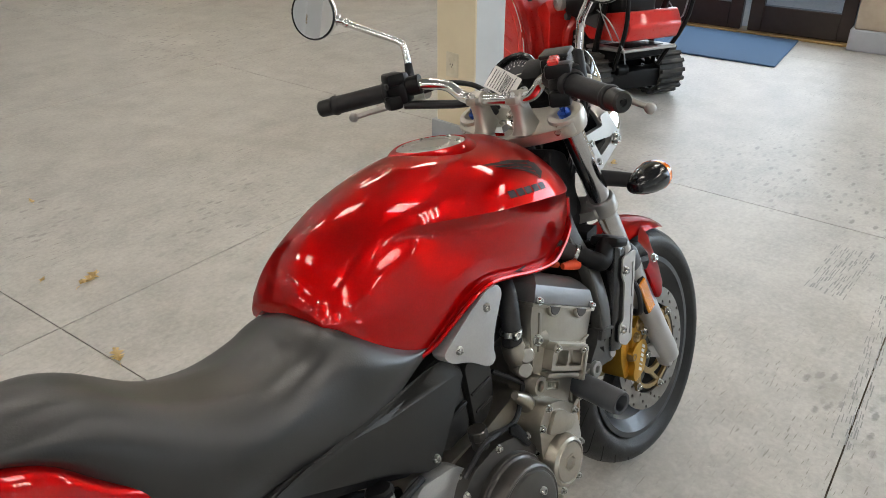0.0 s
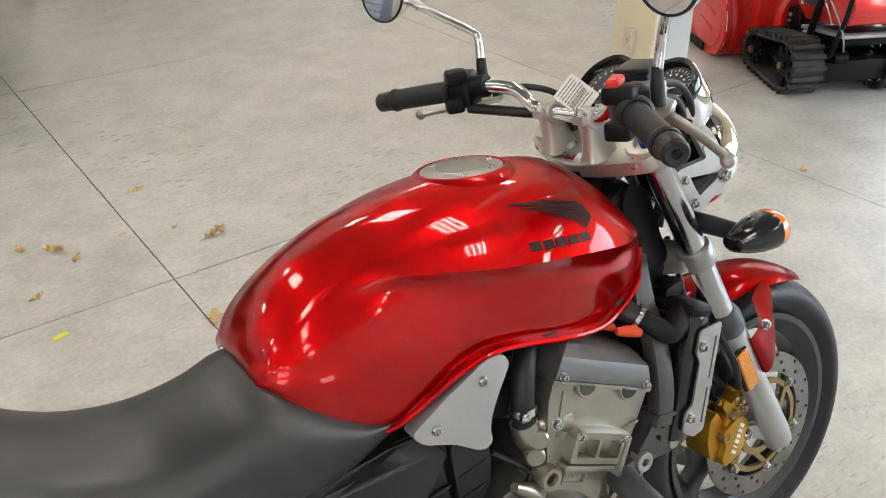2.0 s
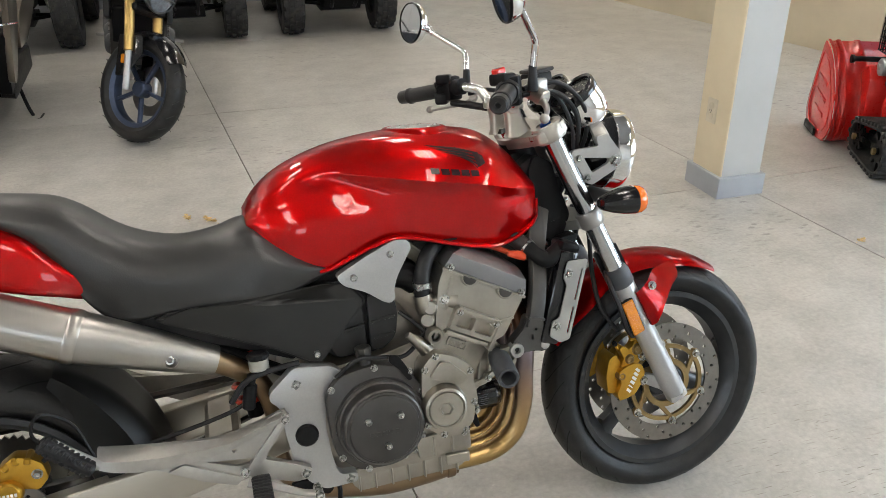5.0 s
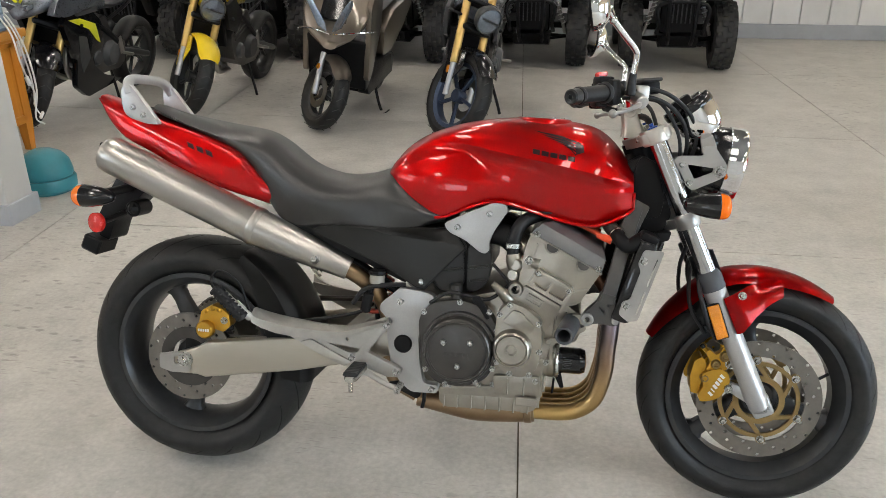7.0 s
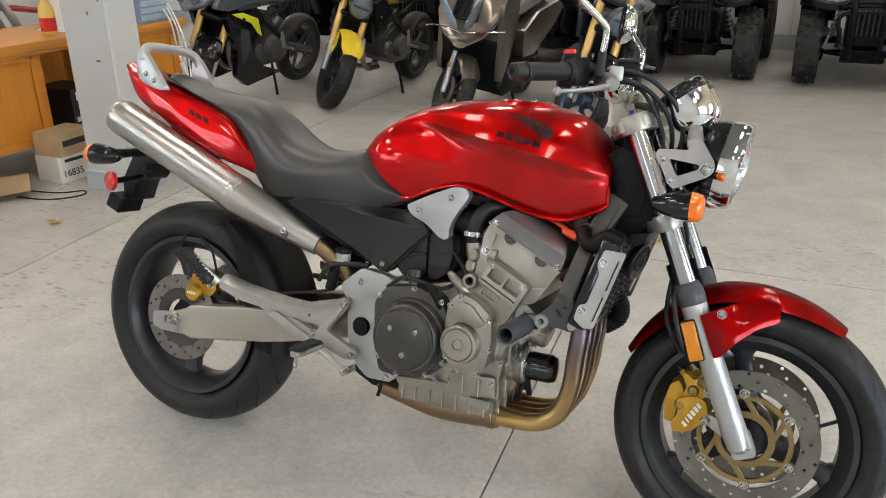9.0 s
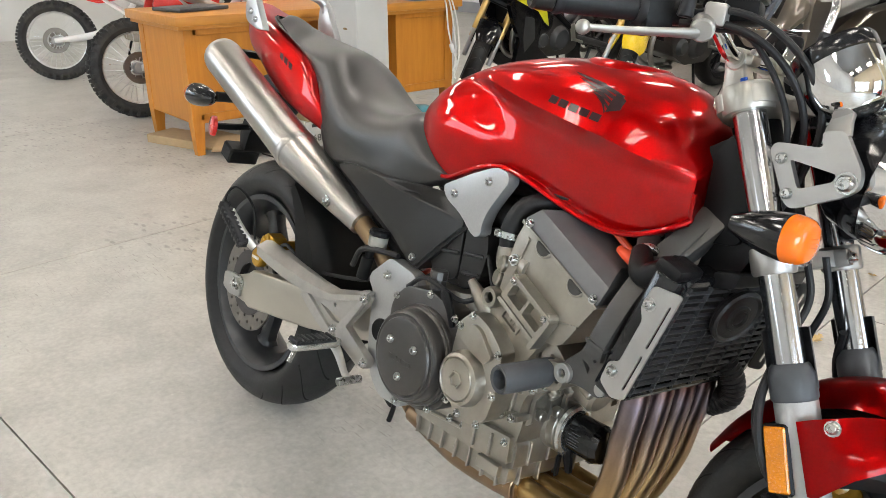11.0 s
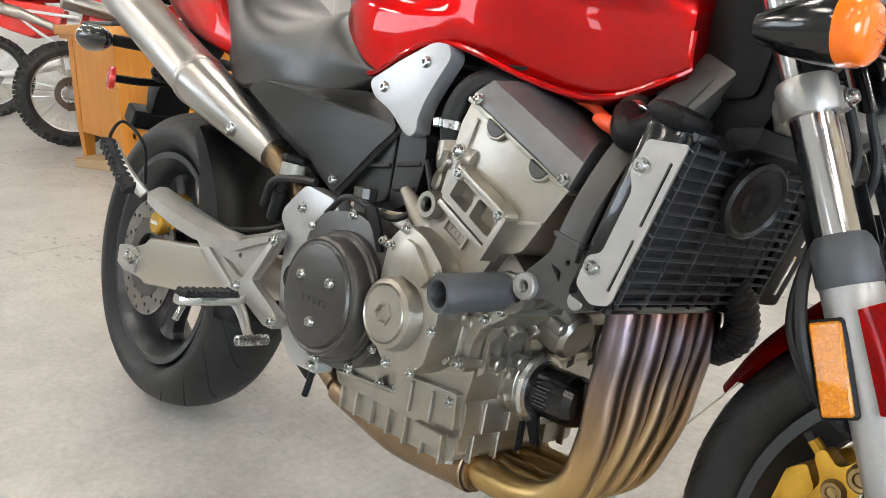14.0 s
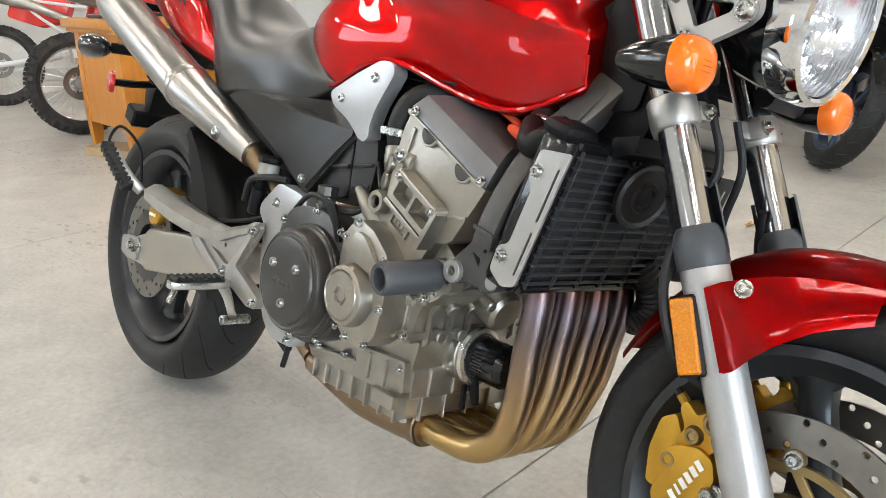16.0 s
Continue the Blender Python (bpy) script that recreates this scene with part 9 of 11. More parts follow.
# ---- scooter ----
def scooter(m, steer):
    t = thing("scooter", "bronze grey touring scooter parked on its stand", "scooter", m, "parked motorcycles")
    Fa, Ra = V(0.66, 0, 0.245), V(-0.66, 0, 0.24)
    fe = new("front_end", None)
    fe.parent = t
    head, axis = V(0.42, 0, 0.85), V(0.40, 0, -0.9).normalized()
    fe.matrix_local = Matrix.Translation(head) @ Matrix.Rotation(radians(-steer), 4, axis) @ Matrix.Translation(-head)
    bm = bmesh.new()
    simple_tyre(bm, Fa, 0.245, 0.105, 0.168)
    part("tyre", bm, RUBBER, fe)
    bm = bmesh.new()
    # grooves not cut: dark tubes on the tyre carry their shade
    for k in range(20):
        a = 2 * math.pi * k / 20
        for s in (-1, 1):
            tube(bm, [Fa + V(0.2455 * math.sin(a + 0.16 * u) * (1 - 0.012 * u * u), s * 0.046 * u, 0.2455 * math.cos(a + 0.16 * u) * (1 - 0.012 * u * u)) for u in (0.1, 0.4, 0.65, 0.9)], 0.0025, 4, 1, smooth=False)
    part("tread_grooves", bm, INK, fe)["kind"] = "stuff"
    bm = bmesh.new()
    cast_rim(bm, Fa, 0.168, 0.07, 5, 0.04, 0.02)
    part("rim", bm, RIM, fe)
    bm = bmesh.new()
    ring(bm, Fa + V(0, -0.055, 0), (0, 1, 0), 0.06, 0.105, 0.005, 30)
    part("brake_disc", bm, DISC, fe)
    for s in (-1, 1):
        bm = bmesh.new()
        cyl(bm, Fa + V(0.0, s * 0.078, -0.02), Fa + V(-0.10, s * 0.078, 0.25), 0.019, n=14, bev=0.004)
        part("fork_leg", bm, SILVER, fe)
        bm = bmesh.new()
        cyl(bm, Fa + V(-0.05, s * 0.10, 0.16), Fa + V(-0.05, s * 0.107, 0.16), 0.02, n=16)
        part("fork_reflector", bm, AMBERREF, fe)
    bm = bmesh.new()
    rows = []
    for i in range(15):
        tt = i / 14
        a = radians(150 - tt * 105)
        r = 0.268 + 0.012 * math.sin(math.pi * tt)
        w = 0.078 * min(1, 0.55 + 2.5 * min(tt, 1.05 - tt))
        rows.append([Fa + V((r - 0.06 * abs(u) ** 2.4) * math.cos(a), w * u, (r - 0.06 * abs(u) ** 2.4) * math.sin(a)) for u in (-1, -0.85, -0.5, 0, 0.5, 0.85, 1)])
    loft(bm, rows, caps=False)
    bmesh.ops.solidify(bm, geom=list(bm.faces), thickness=0.003)
    part("mudguard", bm, GREYBODY, fe)
    bm = bmesh.new()
    tube(bm, [V(0.30, -0.34, 1.02), V(0.38, -0.18, 1.05), V(0.40, 0, 1.03), V(0.38, 0.18, 1.05), V(0.30, 0.34, 1.02)], 0.015, 8, 5)
    part("handlebar", bm, BLACK, fe)
    # nose and leg shield
    bm = bmesh.new()
    rows = []
    for x, z, w, h in ((0.74, 0.60, 0.05, 0.03), (0.72, 0.68, 0.16, 0.07), (0.66, 0.78, 0.215, 0.14), (0.56, 0.86, 0.23, 0.17), (0.46, 0.88, 0.22, 0.17)):
        rows.append([V(x - 0.05 * max(0, math.sin(a)), w * math.cos(a), z + h * math.sin(a)) for a in [2 * math.pi * k / 24 for k in range(24)]])
    loft(bm, rows, closed=True)
    nose = part("nose_cowl", bm, GREYBODY, t)
    for s in (-1, 1):
        M = Matrix.Translation((0.735, 0, 0.70)) @ Matrix.Rotation(radians(s * 62), 4, "Z") @ Matrix.Rotation(radians(-14), 4, "Y")
        bm = bmesh.new()
        prism(bm, rounded([(0.02, -0.02), (0.09, 0.0), (0.20, 0.12), (0.215, 0.17), (0.18, 0.15), (0.05, 0.03)], 0.01), -0.012, 0.012, 0.004, m=M)
        part("headlight_lens", bm, LAMPGLASS, nose)
        bm = bmesh.new()
        tube(bm, [M @ V(0.0, -0.0, -0.032), M @ V(0.09, -0.022, -0.032), M @ V(0.19, 0.07, -0.032), M @ V(0.235, 0.17, -0.032)], 0.005, 6, 5)
        part("chrome_trim", bm, CHROME, nose)
        bm = bmesh.new()
        prism(bm, rounded([(0.62, 0.86), (0.50, 1.0), (0.34, 0.96), (0.30, 0.70), (0.40, 0.42), (0.46, 0.34), (0.52, 0.36), (0.56, 0.56)], 0.03), s * 0.20, s * 0.235, 0.012)
        part("leg_shield", bm, GREYBODY, t)
        bm = bmesh.new()
        prism(bm, rounded([(0.34, 0.44), (-0.30, 0.40), (-0.42, 0.24), (0.30, 0.20), (0.40, 0.30)], 0.03), s * 0.12, s * 0.20, 0.015)
        part("floorboard", bm, BLACK, t)
        bm = bmesh.new()
        prism(bm, rounded([(-0.06, 0.42), (-0.02, 0.62), (-0.3, 0.74), (-0.78, 0.78), (-0.92, 0.72), (-0.7, 0.58), (-0.35, 0.42)], 0.04), s * 0.10, s * 0.19, 0.02)
        part("side_cowl", bm, GREYBODY, t)
        bm = bmesh.new()
        tube(bm, [V(0.38, s * 0.20, 1.05), V(0.40, s * 0.28, 1.16), V(0.39, s * 0.33, 1.22)], 0.006, 8, 4)
        ball(bm, (0.39, s * 0.36, 1.24), 0.06, 14, 8, (0.35, 1.1, 0.7))
        part("mirror", bm, BLACK, t)
    bm = bmesh.new()
    prism(bm, rounded([(0.60, 0.93), (0.44, 1.22), (0.42, 1.20), (0.55, 0.93)], 0.01), -0.15, 0.15, 0.01)
    prism(bm, rounded([(0.725, 0.76), (0.62, 0.93), (0.56, 0.93), (0.68, 0.74)], 0.01), -0.085, 0.085, 0.008)
    part("windscreen", bm, GLOSSBLACK, t)
    bm = bmesh.new()
    prism(bm, rounded([(0.58, 0.62), (0.36, 0.70), (0.34, 0.30), (0.44, 0.26), (0.50, 0.40)], 0.02), -0.205, 0.205, 0.015)
    prism(bm, rounded([(0.36, 0.62), (0.30, 0.62), (0.0, 0.55), (-0.1, 0.24), (0.36, 0.22)], 0.03), -0.13, 0.13, 0.02)
    part("inner_shield", bm, BLACK, t)
    bm = bmesh.new()
    rows = []
    for x, z, w in ((0.02, 0.70, 0.10), (-0.15, 0.76, 0.15), (-0.40, 0.79, 0.15), (-0.48, 0.84, 0.14), (-0.75, 0.86, 0.11), (-0.88, 0.85, 0.06)):
        rows.append([V(x, w * math.cos(a), z + 0.04 * math.sin(a)) for a in [2 * math.pi * k / 16 for k in range(16)]])
    loft(bm, rows, closed=True)
    part("seat", bm, SEAT, t)
    bm = bmesh.new()
    simple_tyre(bm, Ra, 0.24, 0.13, 0.168)
    part("rear_tyre", bm, RUBBER, t)
    bm = bmesh.new()
    cast_rim(bm, Ra, 0.168, 0.09, 5, 0.04, 0.02)
    box(bm, (-0.42, 0.10, 0.27), (0.5, 0.10, 0.16), (0, 0, 0), 0.03, 2)
    part("drive_case", bm, DARKGREY, t)
    bm = bmesh.new()
    tube(bm, [V(-0.30, -0.16, 0.24), V(-0.55, -0.18, 0.30), V(-0.85, -0.19, 0.36)], [0.05, 0.06, 0.055], 14, 4)
    part("silencer", bm, DARKGREY, t)
    bm = bmesh.new()
    tube(bm, [V(0.03, 0.16, 0.26), V(0.05, 0.22, 0.10), V(0.06, 0.255, 0.035)], 0.011, 8, 3)
    tube(bm, [V(0.06, 0.255, 0.035), V(0.13, 0.26, 0.03), V(0.14, 0.30, 0.045), V(0.05, 0.31, 0.05)], 0.007, 6, 3)
    part("side_stand", bm, BLACK, t)
    return t


scooter(Matrix.Translation((-1.47, 3.47 + 0.66, 0)) @ Matrix.Rotation(radians(-90), 4, "Z") @ Matrix.Rotation(radians(-9), 4, "X"), 46)


# ---- quad bikes ----
def quad(m):
    """Faces +x, the middle of the front axle over the origin."""
    t = thing("quad_bike", "black and dark grey quad bike with knobby tyres", "quad bike", m, "parked quad bikes")
    for x, R, w in ((0.0, 0.305, 0.19), (-1.27, 0.305, 0.25)):
        for s in (-1, 1):
            c = V(x, s * 0.41, R)
            wh = new("wheel", None)
            wh.parent = t
            bm = bmesh.new()
            simple_tyre(bm, c, R - 0.012, w, 0.155, n=36, square=True)
            knobs(bm, c, R - 0.006, w, 20, 4, 0.05, 0.022)
            part("tyre", bm, KNOB, wh)
            bm = bmesh.new()
            lathe(bm, [(0.158, -w * 0.36), (0.14, -w * 0.3), (0.13, 0), (0.0, 0.02), (0.0, 0.03), (0.10, 0.04), (0.14, w * 0.3), (0.158, w * 0.36)], c, (0, s, 0), 28)
            part("rim", bm, DARKGREY, wh)
    for s in (-1, 1):
        bm = bmesh.new()
        rows = []
        for i in range(11):
            a = radians(58 + 100 * i / 10)
            r = 0.40
            rows.append([V(r * math.cos(a), s * y, 0.34 + r * 0.95 * math.sin(a)) for y in (0.24, 0.30, 0.42, 0.50, 0.52)])
        loft(bm, rows, caps=False)
        bmesh.ops.solidify(bm, geom=list(bm.faces), thickness=0.006)
        part("front_mudguard", bm, BLACK, t)
        bm = bmesh.new()
        rows = []
        for i in range(11):
            a = radians(40 + 100 * i / 10)
            rows.append([V(-1.27 + 0.42 * math.cos(a), s * y, 0.34 + 0.40 * math.sin(a)) for y in (0.20, 0.30, 0.42, 0.53, 0.55)])
        loft(bm, rows, caps=False)
        bmesh.ops.solidify(bm, geom=list(bm.faces), thickness=0.006)
        part("rear_mudguard", bm, DARKGREY, t)
        bm = bmesh.new()
        rows = []
        for y, zl, xf in ((0.15, 0.66, 0.400), (0.20, 0.645, 0.405), (0.30, 0.635, 0.395), (0.40, 0.650, 0.365), (0.48, 0.685, 0.310), (0.53, 0.730, 0.230)):
            rows.append([V(p, s * y, q) for p, q in rounded([(xf - 0.16, zl), (xf - 0.03, zl), (xf, zl + 0.05), (xf - 0.03, zl + 0.15), (xf - 0.12, zl + 0.23), (xf - 0.30, zl + 0.26), (xf - 0.32, zl + 0.20)], 0.015, 2)])
        loft(bm, rows, closed=True)
        ff = part("front_fender", bm, GLOSSBLACK, t)
        bm = bmesh.new()
        rows = []
        for y, z, h, x in ((0.185, 0.742, 0.030, 0.401), (0.24, 0.742, 0.042, 0.402), (0.31, 0.746, 0.040, 0.392), (0.375, 0.758, 0.022, 0.372)):
            rows.append([V(x - 0.03, s * y, z - h), V(x + 0.004, s * y, z - h * 0.8), V(x, s * y, z + h * 0.8), V(x - 0.03, s * y, z + h)])
        loft(bm, rows, closed=True)
        part("headlight", bm, LAMPGLASS, ff)
        bm = bmesh.new()
        tube(bm, [V(0.34, s * 0.10, 0.27), V(0.43, s * 0.105, 0.36), V(0.47, s * 0.115, 0.62), V(0.46, s * 0.13, 0.96)], 0.017, 10, 4)
        part("bumper_upright", bm, BLACK, t)
        for k, (x0, z0) in enumerate(((0.10, 0.26), (-0.08, 0.27))):
            bm = bmesh.new()
            tube(bm, [V(x0, s * 0.14, z0), V(0.0, s * 0.33, 0.27)], 0.014, 8, 1, smooth=False)
            part("wishbone", bm, BLACK, t)
        bm = bmesh.new()
        a, b = V(0.02, s * 0.30, 0.30), V(-0.03, s * 0.19, 0.66)
        pts = [a.lerp(b, 0.25 + 0.7 * q / 50) + V(0.026 * math.cos(q * 0.8), 0.026 * math.sin(q * 0.8), 0) for q in range(51)]
        tube(bm, pts, 0.005, 6, 1, smooth=False)
        part("shock_spring", bm, WHITEPLASTIC, t)
        bm = bmesh.new()
        cyl(bm, a, b, 0.016, n=12)
        part("shock_body", bm, ALLOY, t)
        bm = bmesh.new()
        tube(bm, [V(-0.38, s * 0.38, 1.02), V(-0.30, s * 0.24, 1.04), V(-0.28, s * 0.08, 1.0)], 0.013, 8, 4)
        part("handlebar", bm, BLACK, t)
        bm = bmesh.new()
        prism(bm, rounded([(-0.30, 0.30), (-0.95, 0.30), (-0.95, 0.36), (-0.30, 0.36)], 0.01), s * 0.16, s * 0.46, 0.01)
        part("footwell", bm, BLACK, t)
    bm = bmesh.new()
    prism(bm, rounded([(0.38, 0.78), (0.30, 0.86), (-0.25, 0.95), (-0.45, 0.86), (-0.30, 0.68), (0.20, 0.62), (0.36, 0.66)], 0.04), -0.26, 0.26, 0.03)
    part("front_cowl", bm, GLOSSBLACK, t)
    bm = bmesh.new()
    prism(bm, rounded([(0.33, 0.36), (0.36, 0.66), (0.20, 0.70), (-0.2, 0.60), (-0.2, 0.30)], 0.02), -0.13, 0.13, 0.015)
    box(bm, (-0.6, 0, 0.42), (0.9, 0.28, 0.30), (0, 0, 0), 0.03)
    part("chassis", bm, BLACK, t)
    for k in range(7):
        bm = bmesh.new()
        box(bm, (0.36, -0.11 + 0.037 * k, 0.55), (0.015, 0.010, 0.2), (0, 5, 0), 0.002)
        part("grille_bar", bm, DARKGREY, t)
    bm = bmesh.new()
    tube(bm, [V(0.30, -0.20, 0.36), V(0.44, -0.19, 0.44), V(0.46, -0.19, 0.62), V(0.46, 0.19, 0.62), V(0.44, 0.19, 0.44), V(0.30, 0.20, 0.36)], 0.017, 8, 4)
    part("bumper_bar", bm, BLACK, t)
    bm = bmesh.new()
    prism(bm, rounded([(0.30, 0.24), (0.36, 0.34), (0.10, 0.30), (-0.3, 0.28), (-0.3, 0.22), (0.1, 0.20)], 0.01), -0.16, 0.16, 0.008)
    part("skid_plate", bm, BLACK, t)
    for z, x0, x1 in ((0.97, -0.12, 0.36), (0.93, -1.62, -1.05)):
        bm = bmesh.new()
        for y in (-0.36, -0.18, 0, 0.18, 0.36):
            tube(bm, [V(x0, y, z), V(x1, y, z)], 0.010, 6, 1, smooth=False)
        for x in (x0, (x0 + x1) / 2, x1):
            tube(bm, [V(x, -0.36, z), V(x, 0.36, z)], 0.011, 6, 1, smooth=False)
        for y in (-0.2, 0.2):
            tube(bm, [V((x0 + x1) / 2, y, z), V((x0 + x1) / 2, y, z - 0.15)], 0.011, 6, 1, smooth=False)
        part("cargo_rack", bm, BLACK, t)
    bm = bmesh.new()
    rows = []
    for x, z, w in ((-0.42, 0.86, 0.10), (-0.60, 0.83, 0.15), (-0.95, 0.84, 0.17), (-1.20, 0.88, 0.14)):
        rows.append([V(x, w * math.cos(a), z + 0.05 * math.sin(a)) for a in [2 * math.pi * k / 16 for k in range(16)]])
    loft(bm, rows, closed=True)
    part("seat", bm, SEAT, t)
    return t


q0 = quad(pose(1.09, 6.08, 0, 0, 0, -90))
for x in (-0.22, -1.56, -2.9, -4.24):
    copy_thing(q0, pose(x, 6.1, 0, 0, 0, -90))


# ---- dirt bikes ----
def dirt_bike(m, label):
    t = thing("dirt_bike", label, "dirt bike", m, "parked dirt bikes")
    for nm, c, R, w in (("rear_wheel", V(0, 0, 0.325), 0.325, 0.11), ("front_wheel", V(1.47, 0, 0.345), 0.345, 0.085)):
        wh = new(nm, None)
        wh.parent = t
        bm = bmesh.new()
        simple_tyre(bm, c, R - 0.012, w, R - 0.085, n=40)
        knobs(bm, c, R - 0.007, w, 34, 5, 0.022, 0.020)
        part("tyre", bm, KNOB, wh)
        bm = bmesh.new()
        lathe(bm, [(R - 0.082, -0.025), (R - 0.098, -0.018), (R - 0.102, 0), (R - 0.098, 0.018), (R - 0.082, 0.025)], c, (0, 1, 0), 40)
        part("rim", bm, SPOKE, wh)
        bm = bmesh.new()
        for k in range(32):
            a = 2 * math.pi * k / 32
            b = a + (0.35 if k % 4 < 2 else -0.35)
            s = 1 if k % 2 else -1
            tube(bm, [c + V(0.038 * math.cos(b), s * 0.03, 0.038 * math.sin(b)), c + V((R - 0.10) * math.cos(a), 0, (R - 0.10) * math.sin(a))], 0.0022, 4, 1, smooth=False)
        part("spokes", bm, SPOKE, wh)
        bm = bmesh.new()
        cyl(bm, c + V(0, -0.05, 0), c + V(0, 0.05, 0), 0.042, n=20, bev=0.01)
        part("hub", bm, SILVER, wh)
        bm = bmesh.new()
        ring(bm, c + V(0, -0.058, 0), (0, 1, 0), 0.07, 0.105, 0.004, 32)
        ring(bm, c + V(0, 0.056, 0), (0, 1, 0), 0.05, 0.085, 0.004, 32)
        part("brake_disc", bm, DISC, wh)
    for s in (-1, 1):
        bm = bmesh.new()
        tube(bm, [V(0, s * 0.095, 0.325), V(0.25, s * 0.10, 0.35), V(0.55, s * 0.10, 0.42)], [0.020, 0.028, 0.032], 10, 4)
        part("swingarm", bm, WHITEPLASTIC, t)
        bm = bmesh.new()
        cyl(bm, (1.47, s * 0.095, 0.33), (1.36, s * 0.095, 0.62), 0.023, n=14)
        cyl(bm, (1.37, s * 0.095, 0.60), (1.19, s * 0.095, 1.02), 0.029, n=14)
        part("fork_leg", bm, SILVER, t)
        bm = bmesh.new()
        tube(bm, [V(1.15, s * 0.04, 0.92), V(0.85, s * 0.12, 0.78), V(0.62, s * 0.13, 0.55), V(0.60, s * 0.12, 0.36)], 0.024, 10, 5)
        tube(bm, [V(0.72, s * 0.12, 0.76), V(0.45, s * 0.12, 0.80), V(0.12, s * 0.10, 0.86)], 0.014, 8, 4)
        tube(bm, [V(0.62, s * 0.13, 0.50), V(0.40, s * 0.12, 0.66), V(0.22, s * 0.11, 0.82)], 0.014, 8, 4)
        part("frame_tube", bm, WHITEPLASTIC, t)
        bm = bmesh.new()
        prism(bm, rounded([(1.20, 0.92), (0.92, 0.98), (0.70, 0.86), (0.95, 0.62), (1.10, 0.66)], 0.03), s * 0.13, s * 0.17, 0.01)
        part("radiator_shroud", bm, PLASTICRED, t)
        bm = bmesh.new()
        prism(bm, rounded([(0.62, 0.84), (0.20, 0.90), (0.12, 0.70), (0.34, 0.62), (0.55, 0.66)], 0.03), s * 0.10, s * 0.125, 0.008)
        part("number_panel", bm, PLASTICRED, t)
    bm = bmesh.new()
    rows = []
    for x, z, w in ((0.45, 0.90, 0.10), (0.20, 0.92, 0.10), (-0.05, 0.98, 0.10), (-0.30, 1.06, 0.08)):
        rows.append([V(x, w * u, z - 0.03 * u * u) for u in (-1, -0.6, 0, 0.6, 1)])
    loft(bm, rows, caps=False)
    bmesh.ops.solidify(bm, geom=list(bm.faces), thickness=0.006)
    part("rear_mudguard", bm, PLASTICRED, t)
    bm = bmesh.new()
    rows = []
    for x, z, w in ((1.12, 0.86, 0.05), (1.40, 0.84, 0.09), (1.62, 0.80, 0.09), (1.85, 0.72, 0.05)):
        rows.append([V(x, w * u, z - 0.03 * u * u) for u in (-1, -0.6, 0, 0.6, 1)])
    loft(bm, rows, caps=False)
    bmesh.ops.solidify(bm, geom=list(bm.faces), thickness=0.006)
    part("front_mudguard", bm, PLASTICRED, t)
    bm = bmesh.new()
    prism(bm, rounded([(0.55, 0.32), (0.55, 0.50), (0.70, 0.66), (0.92, 0.70), (1.0, 0.50), (0.92, 0.34), (0.7, 0.28)], 0.03), -0.12, 0.12, 0.02)
    part("engine", bm, ENGINE, t)
    bm = bmesh.new()
    rows = []
    for x, z, w in ((1.0, 0.96, 0.07), (0.8, 0.95, 0.09), (0.5, 0.93, 0.085), (0.15, 0.95, 0.08), (0.0, 0.96, 0.05)):
        rows.append([V(x, w * math.cos(a), z + 0.04 * math.sin(a)) for a in [2 * math.pi * k / 14 for k in range(14)]])
    loft(bm, rows, closed=True)
    part("seat", bm, PLASTICRED, t)
    bm = bmesh.new()
    tube(bm, [V(0.95, -0.02, 0.62), V(1.02, -0.10, 0.50), V(0.85, -0.15, 0.55), V(0.5, -0.14, 0.70), V(0.28, -0.14, 0.80)], [0.02, 0.02, 0.02, 0.03, 0.045], 12, 5)
    tube(bm, [V(0.30, -0.14, 0.79), V(0.0, -0.14, 0.88)], 0.05, 14, 1, smooth=False)
    part("exhaust", bm, STEEL, t)
    bm = bmesh.new()
    tube(bm, [V(1.05, -0.38, 1.14), V(1.12, -0.2, 1.14), V(1.16, 0, 1.08), V(1.12, 0.2, 1.14), V(1.05, 0.38, 1.14)], 0.013, 8, 5)
    part("handlebar", bm, BLACK, t)
    bm = bmesh.new()
    tube(bm, [V(0.60, 0.13, 0.40), V(0.52, 0.24, 0.20), V(0.50, 0.30, 0.03)], 0.010, 8, 3)
    part("side_stand", bm, BLACK, t)
    return t


dirt_bike(pose(-6.35, 1.12, 0, 0, 0, 62) @ pose(0, 0, 0, -7), "red and white dirt bike with spoked wheels and knobby tyres")
dirt_bike(pose(-4.42, 1.09, 0, 0, 0, 84) @ pose(0, 0, 0, -7), "red dirt bike with a knobby rear tyre, behind the desk")


# ---- snow blower ----
WHITECARD_SN = material("sticker_white", (0.70, 0.69, 0.64), 0.5, 0, 0.05, 30)
STEELDULL_SN = material("dull_galvanised_steel", (0.42, 0.41, 0.40), 0.42, 0.8, 0.1, 20)
CABLE_SN = material("grey_cable_sheath", (0.30, 0.30, 0.31), 0.4, 0, 0.05, 30)


